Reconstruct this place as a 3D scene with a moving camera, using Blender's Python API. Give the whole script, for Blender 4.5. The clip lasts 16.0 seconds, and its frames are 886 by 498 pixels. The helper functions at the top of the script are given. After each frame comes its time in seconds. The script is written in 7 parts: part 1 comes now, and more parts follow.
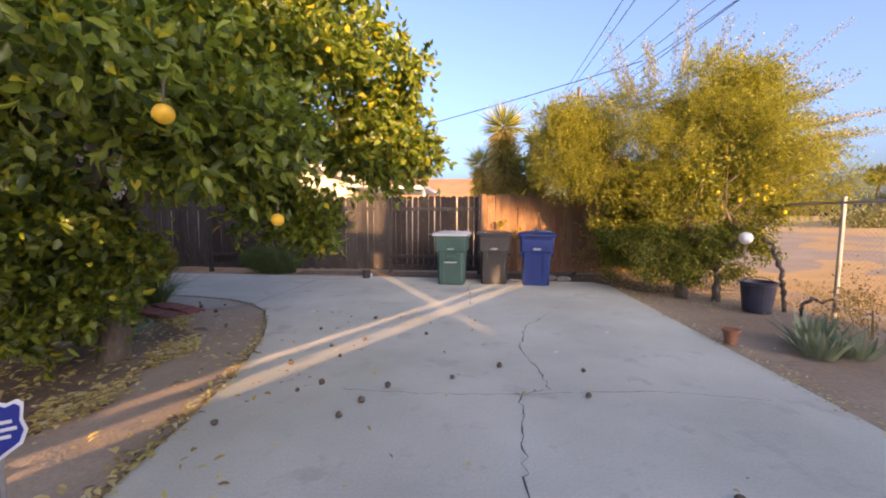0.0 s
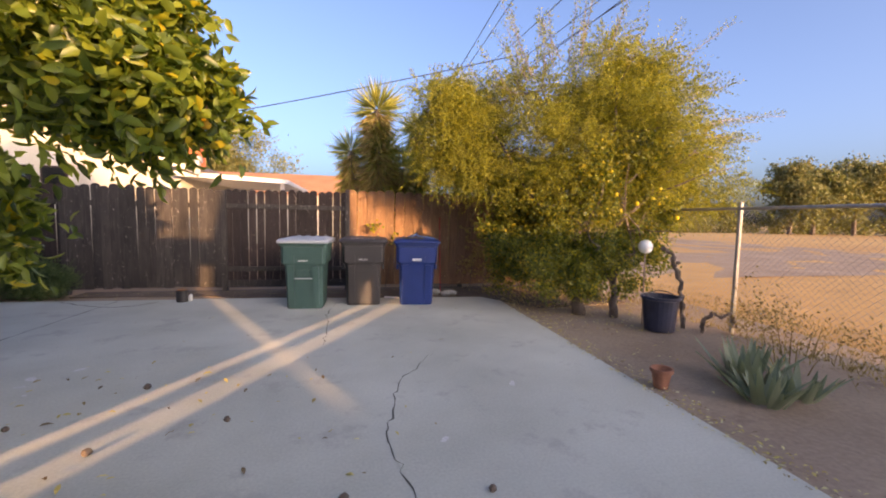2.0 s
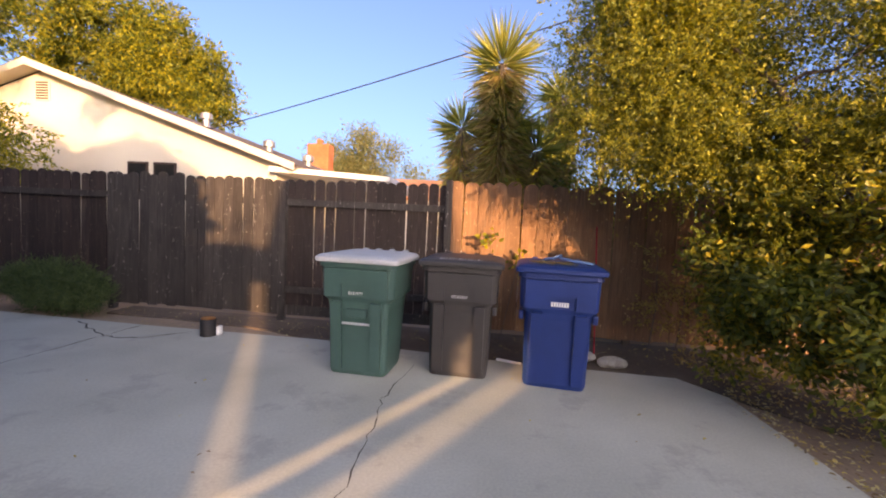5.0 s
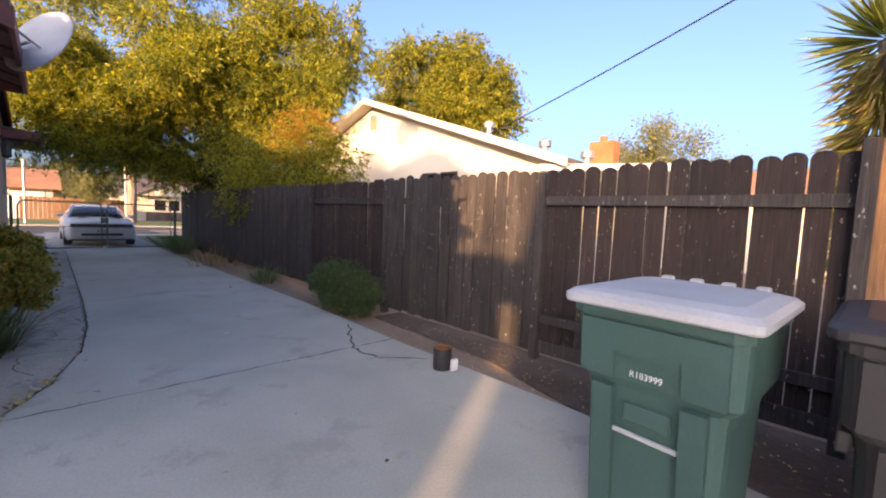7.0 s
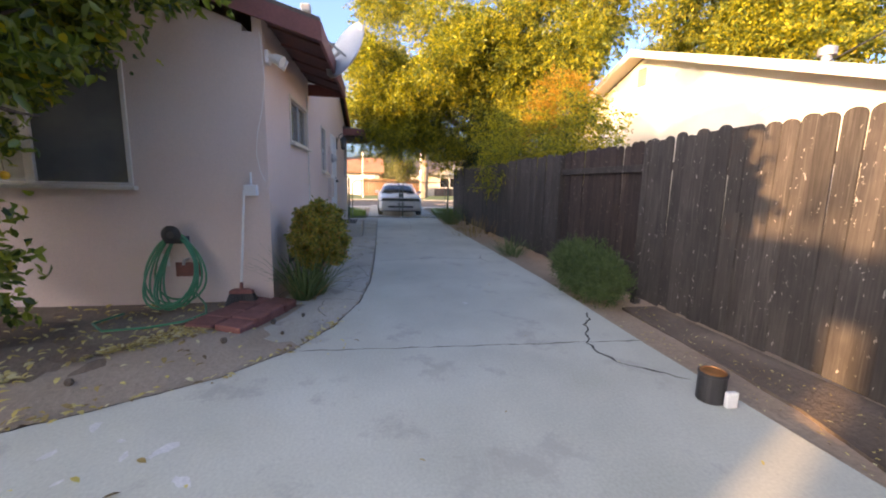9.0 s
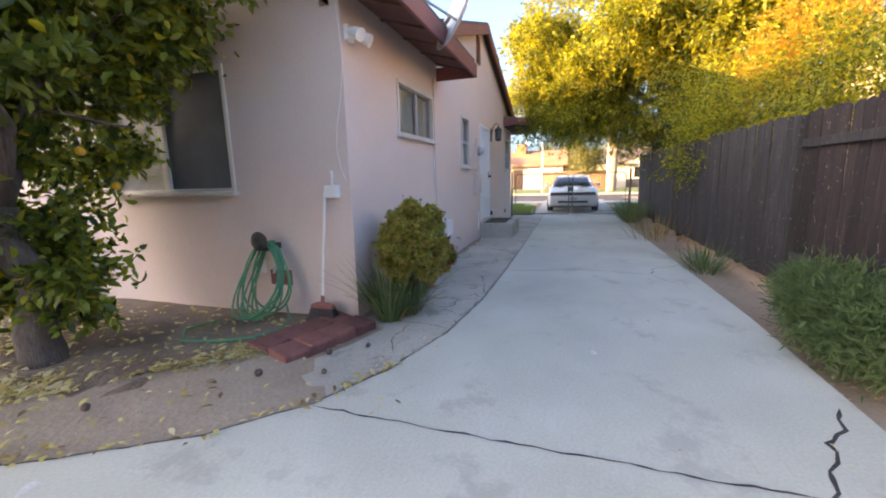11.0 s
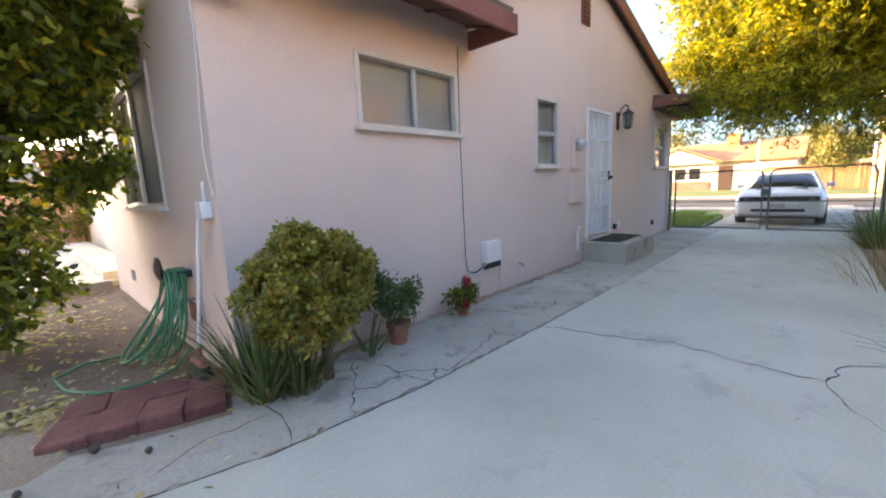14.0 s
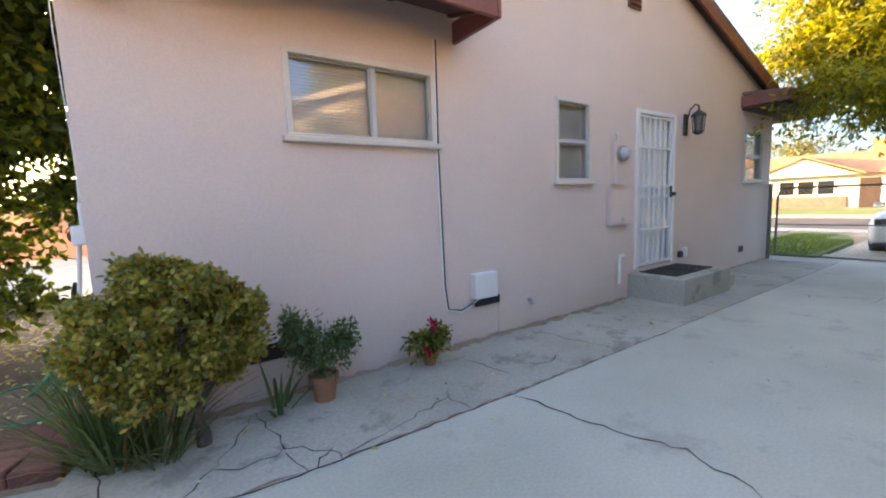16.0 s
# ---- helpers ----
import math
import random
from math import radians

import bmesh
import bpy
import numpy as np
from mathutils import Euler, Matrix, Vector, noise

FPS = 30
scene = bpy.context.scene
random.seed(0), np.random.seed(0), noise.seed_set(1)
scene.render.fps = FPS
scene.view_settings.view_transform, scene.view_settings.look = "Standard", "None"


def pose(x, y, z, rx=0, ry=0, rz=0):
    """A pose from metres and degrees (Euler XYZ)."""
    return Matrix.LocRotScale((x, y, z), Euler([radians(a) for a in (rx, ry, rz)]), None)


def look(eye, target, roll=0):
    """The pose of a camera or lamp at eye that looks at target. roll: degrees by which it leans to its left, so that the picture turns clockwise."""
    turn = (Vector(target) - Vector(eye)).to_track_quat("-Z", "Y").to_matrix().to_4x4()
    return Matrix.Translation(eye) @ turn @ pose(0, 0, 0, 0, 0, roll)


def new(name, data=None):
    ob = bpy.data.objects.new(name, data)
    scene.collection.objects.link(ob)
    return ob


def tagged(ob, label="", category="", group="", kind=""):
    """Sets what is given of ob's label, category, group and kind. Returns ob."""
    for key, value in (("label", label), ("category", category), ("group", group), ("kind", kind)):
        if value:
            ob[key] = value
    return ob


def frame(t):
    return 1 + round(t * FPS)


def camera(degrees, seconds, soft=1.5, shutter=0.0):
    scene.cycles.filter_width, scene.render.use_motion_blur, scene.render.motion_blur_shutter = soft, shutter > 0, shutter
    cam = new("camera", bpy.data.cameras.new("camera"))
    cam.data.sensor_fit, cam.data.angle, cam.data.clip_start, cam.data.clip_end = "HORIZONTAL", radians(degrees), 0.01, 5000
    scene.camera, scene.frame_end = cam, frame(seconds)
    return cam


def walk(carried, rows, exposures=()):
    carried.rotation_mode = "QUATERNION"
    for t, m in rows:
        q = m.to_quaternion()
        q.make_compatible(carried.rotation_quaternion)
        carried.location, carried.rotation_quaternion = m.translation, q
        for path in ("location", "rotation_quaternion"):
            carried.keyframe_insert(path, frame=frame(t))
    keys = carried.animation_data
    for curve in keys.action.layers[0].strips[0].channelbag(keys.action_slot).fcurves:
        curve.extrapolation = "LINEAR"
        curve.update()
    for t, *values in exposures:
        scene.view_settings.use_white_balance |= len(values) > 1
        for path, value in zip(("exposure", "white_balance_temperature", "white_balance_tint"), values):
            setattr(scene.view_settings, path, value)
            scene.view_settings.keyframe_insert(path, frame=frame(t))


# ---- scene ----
cam = camera(95.6, 16.0, soft=2.0)
METRES, EYE, TILT, LEAN, TURN = 13.2, 1.508, 0.0, 0.0, 4.6
ROWS = [
    (0.0, 0.0, 0.0, 0.0, 0.02, -4.94, -0.18),
    (0.5, 0.0045, 0.0298, 0.0008, -7.01, -5.03, -0.22),
    (1.0, 0.0164, 0.0653, 0.0004, -12.07, -5.11, -0.52),
    (1.5, 0.0247, 0.0989, -0.0006, -14.71, -4.97, -0.86),
    (2.0, 0.0354, 0.1381, -0.001, -16.47, -4.46, -1.15),
    (2.5, 0.0464, 0.1705, -0.0, -17.25, -4.03, -1.25),
    (3.0, 0.0581, 0.2137, -0.0009, -17.45, -3.77, -1.56),
    (5.5, 0.0794, 0.406, -0.0065, 11.07, -3.32, -2.76),
    (6.0, 0.0698, 0.4434, -0.0067, 21.19, -2.85, -2.55),
    (6.5, 0.0588, 0.4709, -0.0066, 29.65, -3.49, -2.43),
    (7.0, 0.0417, 0.4985, -0.0068, 40.32, -4.36, -2.41),
    (7.5, 0.0314, 0.5167, -0.0066, 49.52, -4.56, -2.55),
    (8.0, 0.0261, 0.5287, -0.0057, 59.44, -5.05, -2.9),
    (8.5, 0.0242, 0.5299, -0.0064, 67.54, -6.59, -2.62),
    (9.0, 0.0135, 0.5347, -0.0084, 75.95, -9.21, -1.24),
    (9.5, -0.0077, 0.5456, -0.0084, 82.37, -10.33, -0.07),
    (10.0, -0.0332, 0.5644, -0.0097, 89.26, -10.33, 0.62),
    (12.5, -0.1682, 0.6611, -0.011, 116.83, -8.93, 2.1),
    (13.0, -0.201, 0.6788, -0.0118, 120.48, -8.56, 2.02),
    (13.5, -0.2323, 0.6892, -0.0123, 124.21, -8.44, 2.09),
    (14.0, -0.2678, 0.6974, -0.0109, 128.14, -8.74, 2.56),
    (14.5, -0.2994, 0.7051, -0.0109, 131.34, -8.81, 2.97),
    (15.0, -0.3343, 0.7073, -0.0112, 134.63, -8.45, 2.98),
    (15.5, -0.3551, 0.7105, -0.0097, 137.43, -7.79, 2.59),
    (16.0, -0.3705, 0.7171, -0.0089, 140.39, -6.43, 2.15),
]
walk(cam, [(t, pose(0, 0, EYE, TILT, LEAN, TURN) @ pose(METRES * x, METRES * y, METRES * z, 90 + pitch, roll, yaw)) for t, x, y, z, yaw, pitch, roll in ROWS],
     [(0, 2.70, 9900, 29), (3, 2.33, 9700, 28), (5.5, 2.46, 9400, 29), (7, 2.66, 9000, 29), (8, 2.82, 9200, 25), (9.5, 3.40, 9800, 22), (12.5, 4.05, 10900, 20), (16, 4.1, 11600, 18)])

# ---- world and light ----
SUN_FROM = Vector((0.465, -0.885, 0.0))
SUN_ELEV = radians(8.0)
world = bpy.data.worlds.new("sky")
scene.world = world
world.use_nodes = True
wn = world.node_tree
sky = wn.nodes.new("ShaderNodeTexSky")
sky.sky_type, sky.sun_disc = "NISHITA", False
sky.sun_elevation, sky.sun_rotation = SUN_ELEV, radians(152.0)
sky.air_density, sky.dust_density, sky.ozone_density = 0.6, 5.2, 4.0
wn.nodes["Background"].inputs["Strength"].default_value = 0.15
wn.links.new(sky.outputs[0], wn.nodes["Background"].inputs["Color"])

sun = new("sun", bpy.data.lights.new("sun", "SUN"))
sun.data.energy, sun.data.angle, sun.data.color = 1.75, radians(0.5), (1.0, 0.72, 0.42)
sun.matrix_world = look(SUN_FROM * 50 + Vector((0, 0, 50 * math.tan(SUN_ELEV))), (0, 0, 0))


def streak_lamp(x, y, width, watts):
    """Added lamp: a narrow, nearly parallel beam standing in for sun off unseen glass."""
    lamp = new("sun_streak_lamp", bpy.data.lights.new("sun_streak_lamp", "AREA"))
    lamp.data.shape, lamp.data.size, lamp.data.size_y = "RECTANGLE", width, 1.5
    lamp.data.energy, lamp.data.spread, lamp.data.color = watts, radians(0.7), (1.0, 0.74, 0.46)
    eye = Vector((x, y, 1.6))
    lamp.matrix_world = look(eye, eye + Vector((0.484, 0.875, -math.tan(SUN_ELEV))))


streak_lamp(-5.78, -2.62, 0.13, 0.5)
streak_lamp(-5.78, -3.48, 0.26, 0.72)


# ---- materials ----
def nodes_of(m):
    m.use_nodes = True
    return m.node_tree, m.node_tree.nodes["Principled BSDF"]


def ramp(nt, src, stops):
    r = nt.nodes.new("ShaderNodeValToRGB")
    while len(r.color_ramp.elements) < len(stops):
        r.color_ramp.elements.new(0.5)
    for e, (p, c) in zip(r.color_ramp.elements, stops):
        e.position, e.color = p, (*c, 1)
    nt.links.new(src, r.inputs[0])
    return r.outputs[0]


def mixc(nt, fac, a, b, blend="MIX"):
    n = nt.nodes.new("ShaderNodeMix")
    n.data_type, n.blend_type = "RGBA", blend
    if isinstance(fac, float):
        n.inputs[0].default_value = fac
    else:
        nt.links.new(fac, n.inputs[0])
    for k, v in ((6, a), (7, b)):
        if isinstance(v, tuple):
            n.inputs[k].default_value = (*v, 1)
        else:
            nt.links.new(v, n.inputs[k])
    return n.outputs[2]


def noise_tex(nt, scale, detail=4, stretch=None, rough=0.55):
    co = nt.nodes.new("ShaderNodeTexCoord")
    out = co.outputs["Object"]
    if stretch:
        mp = nt.nodes.new("ShaderNodeMapping")
        mp.inputs["Scale"].default_value = stretch
        nt.links.new(out, mp.inputs[0])
        out = mp.outputs[0]
    n = nt.nodes.new("ShaderNodeTexNoise")
    n.inputs["Scale"].default_value, n.inputs["Detail"].default_value, n.inputs["Roughness"].default_value = scale, detail, rough
    nt.links.new(out, n.inputs["Vector"])
    return n.outputs["Fac"]


def bump(nt, bsdf, src, strength, dist):
    b = nt.nodes.new("ShaderNodeBump")
    b.inputs["Strength"].default_value, b.inputs["Distance"].default_value = strength, dist
    nt.links.new(src, b.inputs["Height"])
    nt.links.new(b.outputs[0], bsdf.inputs["Normal"])


def surface(name, c1, c2, rough=0.8, big=0.7, fine=30.0, stain=0.5, relief=0.2, depth=0.004, stretch=None, metal=0.0, spread=0.0, blot=None):
    """Two tones mixed by a broad and a fine noise, with fine relief; spread: how far repeats differ from each other."""
    m = bpy.data.materials.new(name)
    nt, b = nodes_of(m)
    n1, n2 = noise_tex(nt, big, 5, stretch), noise_tex(nt, fine, 3, stretch)
    a = ramp(nt, n1, ((0.32, c1), (0.68, c2)))
    g = ramp(nt, n2, ((0.3, (1 - stain * 0.5,) * 3), (0.7, (1,) * 3)))
    c = mixc(nt, 1.0, a, g, "MULTIPLY")
    if blot:
        n3 = noise_tex(nt, blot[0], 6, None, 0.7)
        c = mixc(nt, ramp(nt, n3, ((blot[1], (0, 0, 0)), (blot[1] + 0.08, (blot[3],) * 3))), c, blot[2])
    if spread:
        oi = nt.nodes.new("ShaderNodeObjectInfo")
        c = mixc(nt, 1.0, c, ramp(nt, oi.outputs["Random"], ((0.0, (1 - spread,) * 3), (1.0, (1.0, 1.0, 1.0)))), "MULTIPLY")
    nt.links.new(c, b.inputs["Base Color"])
    b.inputs["Roughness"].default_value, b.inputs["Metallic"].default_value = rough, metal
    if relief:
        bump(nt, b, n2, relief, depth)
    return m


def leafy(name, stops, rough=0.5, through_light=0.45, tint=(1.0, 1.0, 0.55)):
    """Leaves: colour by leaf, some sunlight let through."""
    m = bpy.data.materials.new(name)
    nt, b = nodes_of(m)
    geo = nt.nodes.new("ShaderNodeNewGeometry")
    c = ramp(nt, geo.outputs["Random Per Island"], stops)
    n = noise_tex(nt, 0.9, 3)
    c = mixc(nt, 1.0, c, ramp(nt, n, ((0.3, (0.7, 0.75, 0.7)), (0.7, (1.0, 1.0, 1.0)))), "MULTIPLY")
    nt.links.new(c, b.inputs["Base Color"])
    b.inputs["Roughness"].default_value = rough
    t = nt.nodes.new("ShaderNodeBsdfTranslucent")
    nt.links.new(mixc(nt, 1.0, c, tuple(v * 1.5 for v in tint), "MULTIPLY"), t.inputs[0])
    mx = nt.nodes.new("ShaderNodeMixShader")
    mx.inputs[0].default_value = through_light
    nt.links.new(b.outputs[0], mx.inputs[1])
    nt.links.new(t.outputs[0], mx.inputs[2])
    nt.links.new(mx.outputs[0], nt.nodes["Material Output"].inputs[0])
    return m


def glass(name, tint=(1.0, 1.0, 1.0)):
    m = bpy.data.materials.new(name)
    nt, b = nodes_of(m)
    b.inputs["Base Color"].default_value = (*tint, 1)
    b.inputs["Roughness"].default_value, b.inputs["Transmission Weight"].default_value, b.inputs["IOR"].default_value = 0.02, 1.0, 1.5
    return m


CONCRETE = surface("concrete", (0.43, 0.435, 0.36), (0.61, 0.61, 0.52), 0.85, 0.55, 55, 0.3, 0.12, 0.002, blot=(1.7, 0.56, (0.36, 0.345, 0.30), 0.6))
SPLASH = surface("plaster_spot", (0.60, 0.59, 0.56), (0.72, 0.71, 0.68), 0.9, 9, 60, 0.4)
CONCRETE_OLD = surface("concrete_old", (0.39, 0.365, 0.305), (0.53, 0.50, 0.425), 0.92, 0.9, 40, 0.4, 0.5, 0.006, blot=(2.2, 0.55, (0.25, 0.225, 0.19), 0.75))
CRACK = surface("crack_dark", (0.03, 0.028, 0.025), (0.08, 0.07, 0.06), 0.95, 6, 50)
DIRT = surface("dirt", (0.29, 0.20, 0.135), (0.42, 0.31, 0.22), 0.95, 0.6, 25, 0.45, 0.7, 0.015, blot=(2.2, 0.60, (0.19, 0.135, 0.10), 0.7))
BED = surface("bed_soil", (0.17, 0.12, 0.085), (0.28, 0.205, 0.145), 0.95, 1.5, 30, 0.5, 0.9, 0.02)
BED_SOIL = surface("bed_soil", (0.125, 0.084, 0.056), (0.22, 0.153, 0.105), 0.95, 1.3, 28, 0.5, 0.8, 0.02, blot=(5.0, 0.6, (0.27, 0.20, 0.145), 0.6))
PACKED = surface("packed_dirt", (0.32, 0.245, 0.18), (0.43, 0.345, 0.265), 0.95, 0.9, 35, 0.4, 0.6, 0.012, blot=(3.0, 0.62, (0.20, 0.15, 0.12), 0.6))
SOIL = surface("soil_dark", (0.10, 0.072, 0.052), (0.19, 0.14, 0.105), 0.95, 1.5, 30, 0.5, 0.9, 0.02)
FIELD = surface("field_soil", (0.47, 0.255, 0.085), (0.60, 0.355, 0.13), 0.95, 0.05, 1.2, 0.35, 0.9, 0.05, stretch=(0.6, 1.5, 1))
LAWN_DIRT = surface("lawn_base", (0.10, 0.16, 0.05), (0.16, 0.22, 0.07), 0.95, 0.5, 20, 0.4)
ASPHALT = surface("asphalt", (0.055, 0.055, 0.058), (0.085, 0.085, 0.085), 0.9, 0.3, 60, 0.4, 0.4)
STUCCO = surface("stucco", (0.66, 0.52, 0.455), (0.73, 0.58, 0.51), 0.9, 0.5, 90, 0.22, 0.55, 0.006)
STUCCO_CREAM = surface("stucco_cream", (0.60, 0.55, 0.46), (0.68, 0.63, 0.53), 0.9, 0.4, 60, 0.15, 0.4, 0.006)
PINK_BLOCK = surface("pink_block", (0.55, 0.30, 0.23), (0.62, 0.36, 0.28), 0.9, 0.8, 40, 0.2, 0.4)
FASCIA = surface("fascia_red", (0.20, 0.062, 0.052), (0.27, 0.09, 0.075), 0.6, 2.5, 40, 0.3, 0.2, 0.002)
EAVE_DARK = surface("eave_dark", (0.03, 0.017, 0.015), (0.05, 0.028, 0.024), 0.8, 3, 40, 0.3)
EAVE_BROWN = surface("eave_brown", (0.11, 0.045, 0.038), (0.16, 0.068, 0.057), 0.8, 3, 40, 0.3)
SHINGLE = surface("shingle", (0.13, 0.10, 0.085), (0.20, 0.15, 0.125), 0.95, 2, 45, 0.5, 0.8, 0.01)
ORANGE_ROOF = surface("orange_roof", (0.42, 0.18, 0.09), (0.52, 0.25, 0.13), 0.9, 0.7, 12, 0.4, 0.5)
CHIMNEY = surface("chimney_brick", (0.42, 0.12, 0.05), (0.54, 0.18, 0.08), 0.9, 2.0, 14, 0.5, 0.5)
STREET_WALL = surface("street_wall", (0.46, 0.45, 0.43), (0.55, 0.54, 0.51), 0.85, 0.7, 30, 0.2)
WHITE_PAINT = surface("white_paint", (0.74, 0.73, 0.70), (0.80, 0.79, 0.77), 0.5, 2.0, 60, 0.12, 0.1, 0.001)
TRIM_PAINT = surface("trim_paint", (0.58, 0.52, 0.45), (0.68, 0.62, 0.54), 0.6, 2.0, 60, 0.2, 0.1, 0.001)
def timber(name, dark, mid, pale, spread, rough=0.85):
    """Board wood with upright grain, pale weathered streaks and flecks, different on every board."""
    m = bpy.data.materials.new(name)
    nt, b = nodes_of(m)
    co, oi = nt.nodes.new("ShaderNodeTexCoord"), nt.nodes.new("ShaderNodeObjectInfo")
    mul = nt.nodes.new("ShaderNodeVectorMath")
    mul.operation = "MULTIPLY_ADD"
    comb = nt.nodes.new("ShaderNodeCombineXYZ")
    for k in range(3):
        nt.links.new(oi.outputs["Random"], comb.inputs[k])
    nt.links.new(comb.outputs[0], mul.inputs[0])
    mul.inputs[1].default_value = (37.0, 19.0, 53.0)
    nt.links.new(co.outputs["Object"], mul.inputs[2])

    def tex(scale, stretch, detail):
        mp = nt.nodes.new("ShaderNodeMapping")
        mp.inputs["Scale"].default_value = stretch
        nt.links.new(mul.outputs[0], mp.inputs[0])
        n = nt.nodes.new("ShaderNodeTexNoise")
        n.inputs["Scale"].default_value, n.inputs["Detail"].default_value, n.inputs["Roughness"].default_value = scale, detail, 0.65
        nt.links.new(mp.outputs[0], n.inputs["Vector"])
        return n.outputs["Fac"]

    grain, broad, fleck, streak = tex(9, (9, 9, 0.35), 5), tex(1.6, (2, 2, 1), 4), tex(16, (2.2, 2.2, 1.0), 3), tex(5, (8, 8, 0.25), 3)
    c = ramp(nt, broad, ((0.3, dark), (0.7, mid)))
    c = mixc(nt, ramp(nt, streak, ((0.56, (0, 0, 0)), (0.80, (0.6,) * 3))), c, pale)
    c = mixc(nt, 1.0, c, ramp(nt, grain, ((0.30, (0.55, 0.53, 0.53)), (0.6, (1.0, 1.0, 1.0)))), "MULTIPLY")
    c = mixc(nt, ramp(nt, fleck, ((0.665, (0, 0, 0)), (0.69, (0.8,) * 3))), c, tuple(min(1, v * 2.4) for v in pale))
    c = mixc(nt, 1.0, c, ramp(nt, oi.outputs["Random"], ((0.0, (1 - spread,) * 3), (1.0, (1.0, 1.0, 1.0)))), "MULTIPLY")
    nt.links.new(c, b.inputs["Base Color"])
    b.inputs["Roughness"].default_value = rough
    bump(nt, b, grain, 0.7, 0.004)
    return m


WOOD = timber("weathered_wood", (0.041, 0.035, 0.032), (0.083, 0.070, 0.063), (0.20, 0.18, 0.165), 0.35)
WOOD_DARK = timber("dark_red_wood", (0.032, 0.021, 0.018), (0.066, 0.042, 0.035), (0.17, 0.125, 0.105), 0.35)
WOOD_NEW = timber("cedar_wood", (0.25, 0.125, 0.062), (0.37, 0.2, 0.105), (0.46, 0.29, 0.165), 0.3, 0.8)
BARK = surface("bark", (0.11, 0.085, 0.07), (0.20, 0.155, 0.125), 0.95, 4, 30, 0.6, 0.9, 0.02, stretch=(2, 2, 0.5))
BARK_PALE = surface("bark_pale", (0.26, 0.20, 0.15), (0.36, 0.29, 0.22), 0.95, 4, 30, 0.5, 0.8, 0.02, stretch=(2, 2, 0.5))
GALV = surface("galvanised_steel", (0.36, 0.36, 0.35), (0.46, 0.45, 0.44), 0.5, 4, 60, 0.3, 0.1, 0.001, metal=0.7)
GREEN_STEEL = surface("green_steel", (0.10, 0.13, 0.11), (0.16, 0.19, 0.165), 0.55, 4, 50, 0.4, 0.1, 0.001, metal=0.3)
BLACK = surface("black_plastic", (0.018, 0.018, 0.02), (0.032, 0.032, 0.035), 0.5, 4, 60, 0.3, 0.1, 0.001)
BIN_GREEN = surface("bin_green", (0.036, 0.094, 0.083), (0.048, 0.117, 0.103), 0.5, 2.5, 70, 0.2, 0.15, 0.001, blot=(3.5, 0.64, (0.14, 0.2, 0.17), 0.35))
BIN_GREY = surface("bin_grey", (0.034, 0.032, 0.033), (0.047, 0.044, 0.044), 0.5, 2.5, 70, 0.2, 0.15, 0.001, blot=(3.5, 0.64, (0.12, 0.11, 0.1), 0.35))
BIN_BLUE = surface("bin_blue", (0.002, 0.023, 0.125), (0.004, 0.031, 0.165), 0.45, 2.5, 70, 0.2, 0.15, 0.001, blot=(3.5, 0.66, (0.06, 0.1, 0.3), 0.35))
LID_GREY = surface("lid_grey", (0.42, 0.44, 0.45), (0.52, 0.54, 0.55), 0.55, 2.5, 60, 0.2, 0.15, 0.001)
BRICK_RED = surface("red_paver", (0.24, 0.085, 0.07), (0.34, 0.13, 0.105), 0.85, 5, 40, 0.45, 0.5, 0.005, spread=0.35)
TERRACOTTA = surface("terracotta", (0.30, 0.12, 0.07), (0.42, 0.19, 0.115), 0.85, 5, 50, 0.3, 0.2)
HOSE_GREEN = surface("hose_green", (0.015, 0.19, 0.085), (0.025, 0.27, 0.13), 0.4, 6, 50, 0.2)
CAR_WHITE = surface("car_white", (0.74, 0.75, 0.76), (0.78, 0.79, 0.80), 0.22, 2, 40, 0.04, 0.0)
CHROME = surface("chrome", (0.55, 0.55, 0.56), (0.62, 0.62, 0.63), 0.2, 4, 60, 0.1, 0.0, metal=1.0)
RUBBER = surface("rubber", (0.02, 0.02, 0.02), (0.035, 0.035, 0.035), 0.85, 8, 60, 0.3)
GLASS_DARK = surface("dark_glass", (0.012, 0.014, 0.016), (0.02, 0.022, 0.025), 0.04, 3, 10, 0.0, 0.0)
SCREEN = surface("insect_screen", (0.11, 0.11, 0.105), (0.15, 0.15, 0.14), 0.85, 3, 300, 0.3, 0.1, 0.0005)
BLIND = surface("window_blind", (0.44, 0.42, 0.38), (0.50, 0.48, 0.44), 0.7, 3, 40, 0.1)
PANE = glass("window_glass")
BUCKET_BLUE = surface("bucket_plastic", (0.016, 0.02, 0.04), (0.035, 0.042, 0.075), 0.45, 5, 60, 0.3, 0.1, 0.001)
STRAP_BLUE = surface("strap_blue", (0.10, 0.22, 0.42), (0.16, 0.30, 0.52), 0.45, 6, 60, 0.2)
LEMON = surface("lemon_peel", (0.75, 0.55, 0.03), (0.85, 0.66, 0.05), 0.45, 6, 120, 0.1, 0.2, 0.001)
BLUE_SIGN = surface("sign_blue", (0.012, 0.03, 0.22), (0.016, 0.04, 0.27), 0.4, 4, 40, 0.1)
YELLOW_TAPE = surface("copper_lid", (0.42, 0.16, 0.05), (0.55, 0.24, 0.08), 0.35, 6, 40, 0.3, metal=0.6)
CITRUS_LEAF = leafy("citrus_leaf", ((0.0, (0.04, 0.07, 0.016)), (0.35, (0.13, 0.19, 0.034)), (0.9, (0.28, 0.33, 0.05)), (0.96, (0.36, 0.36, 0.05)), (1.0, (0.68, 0.5, 0.045))), 0.36, 0.42)
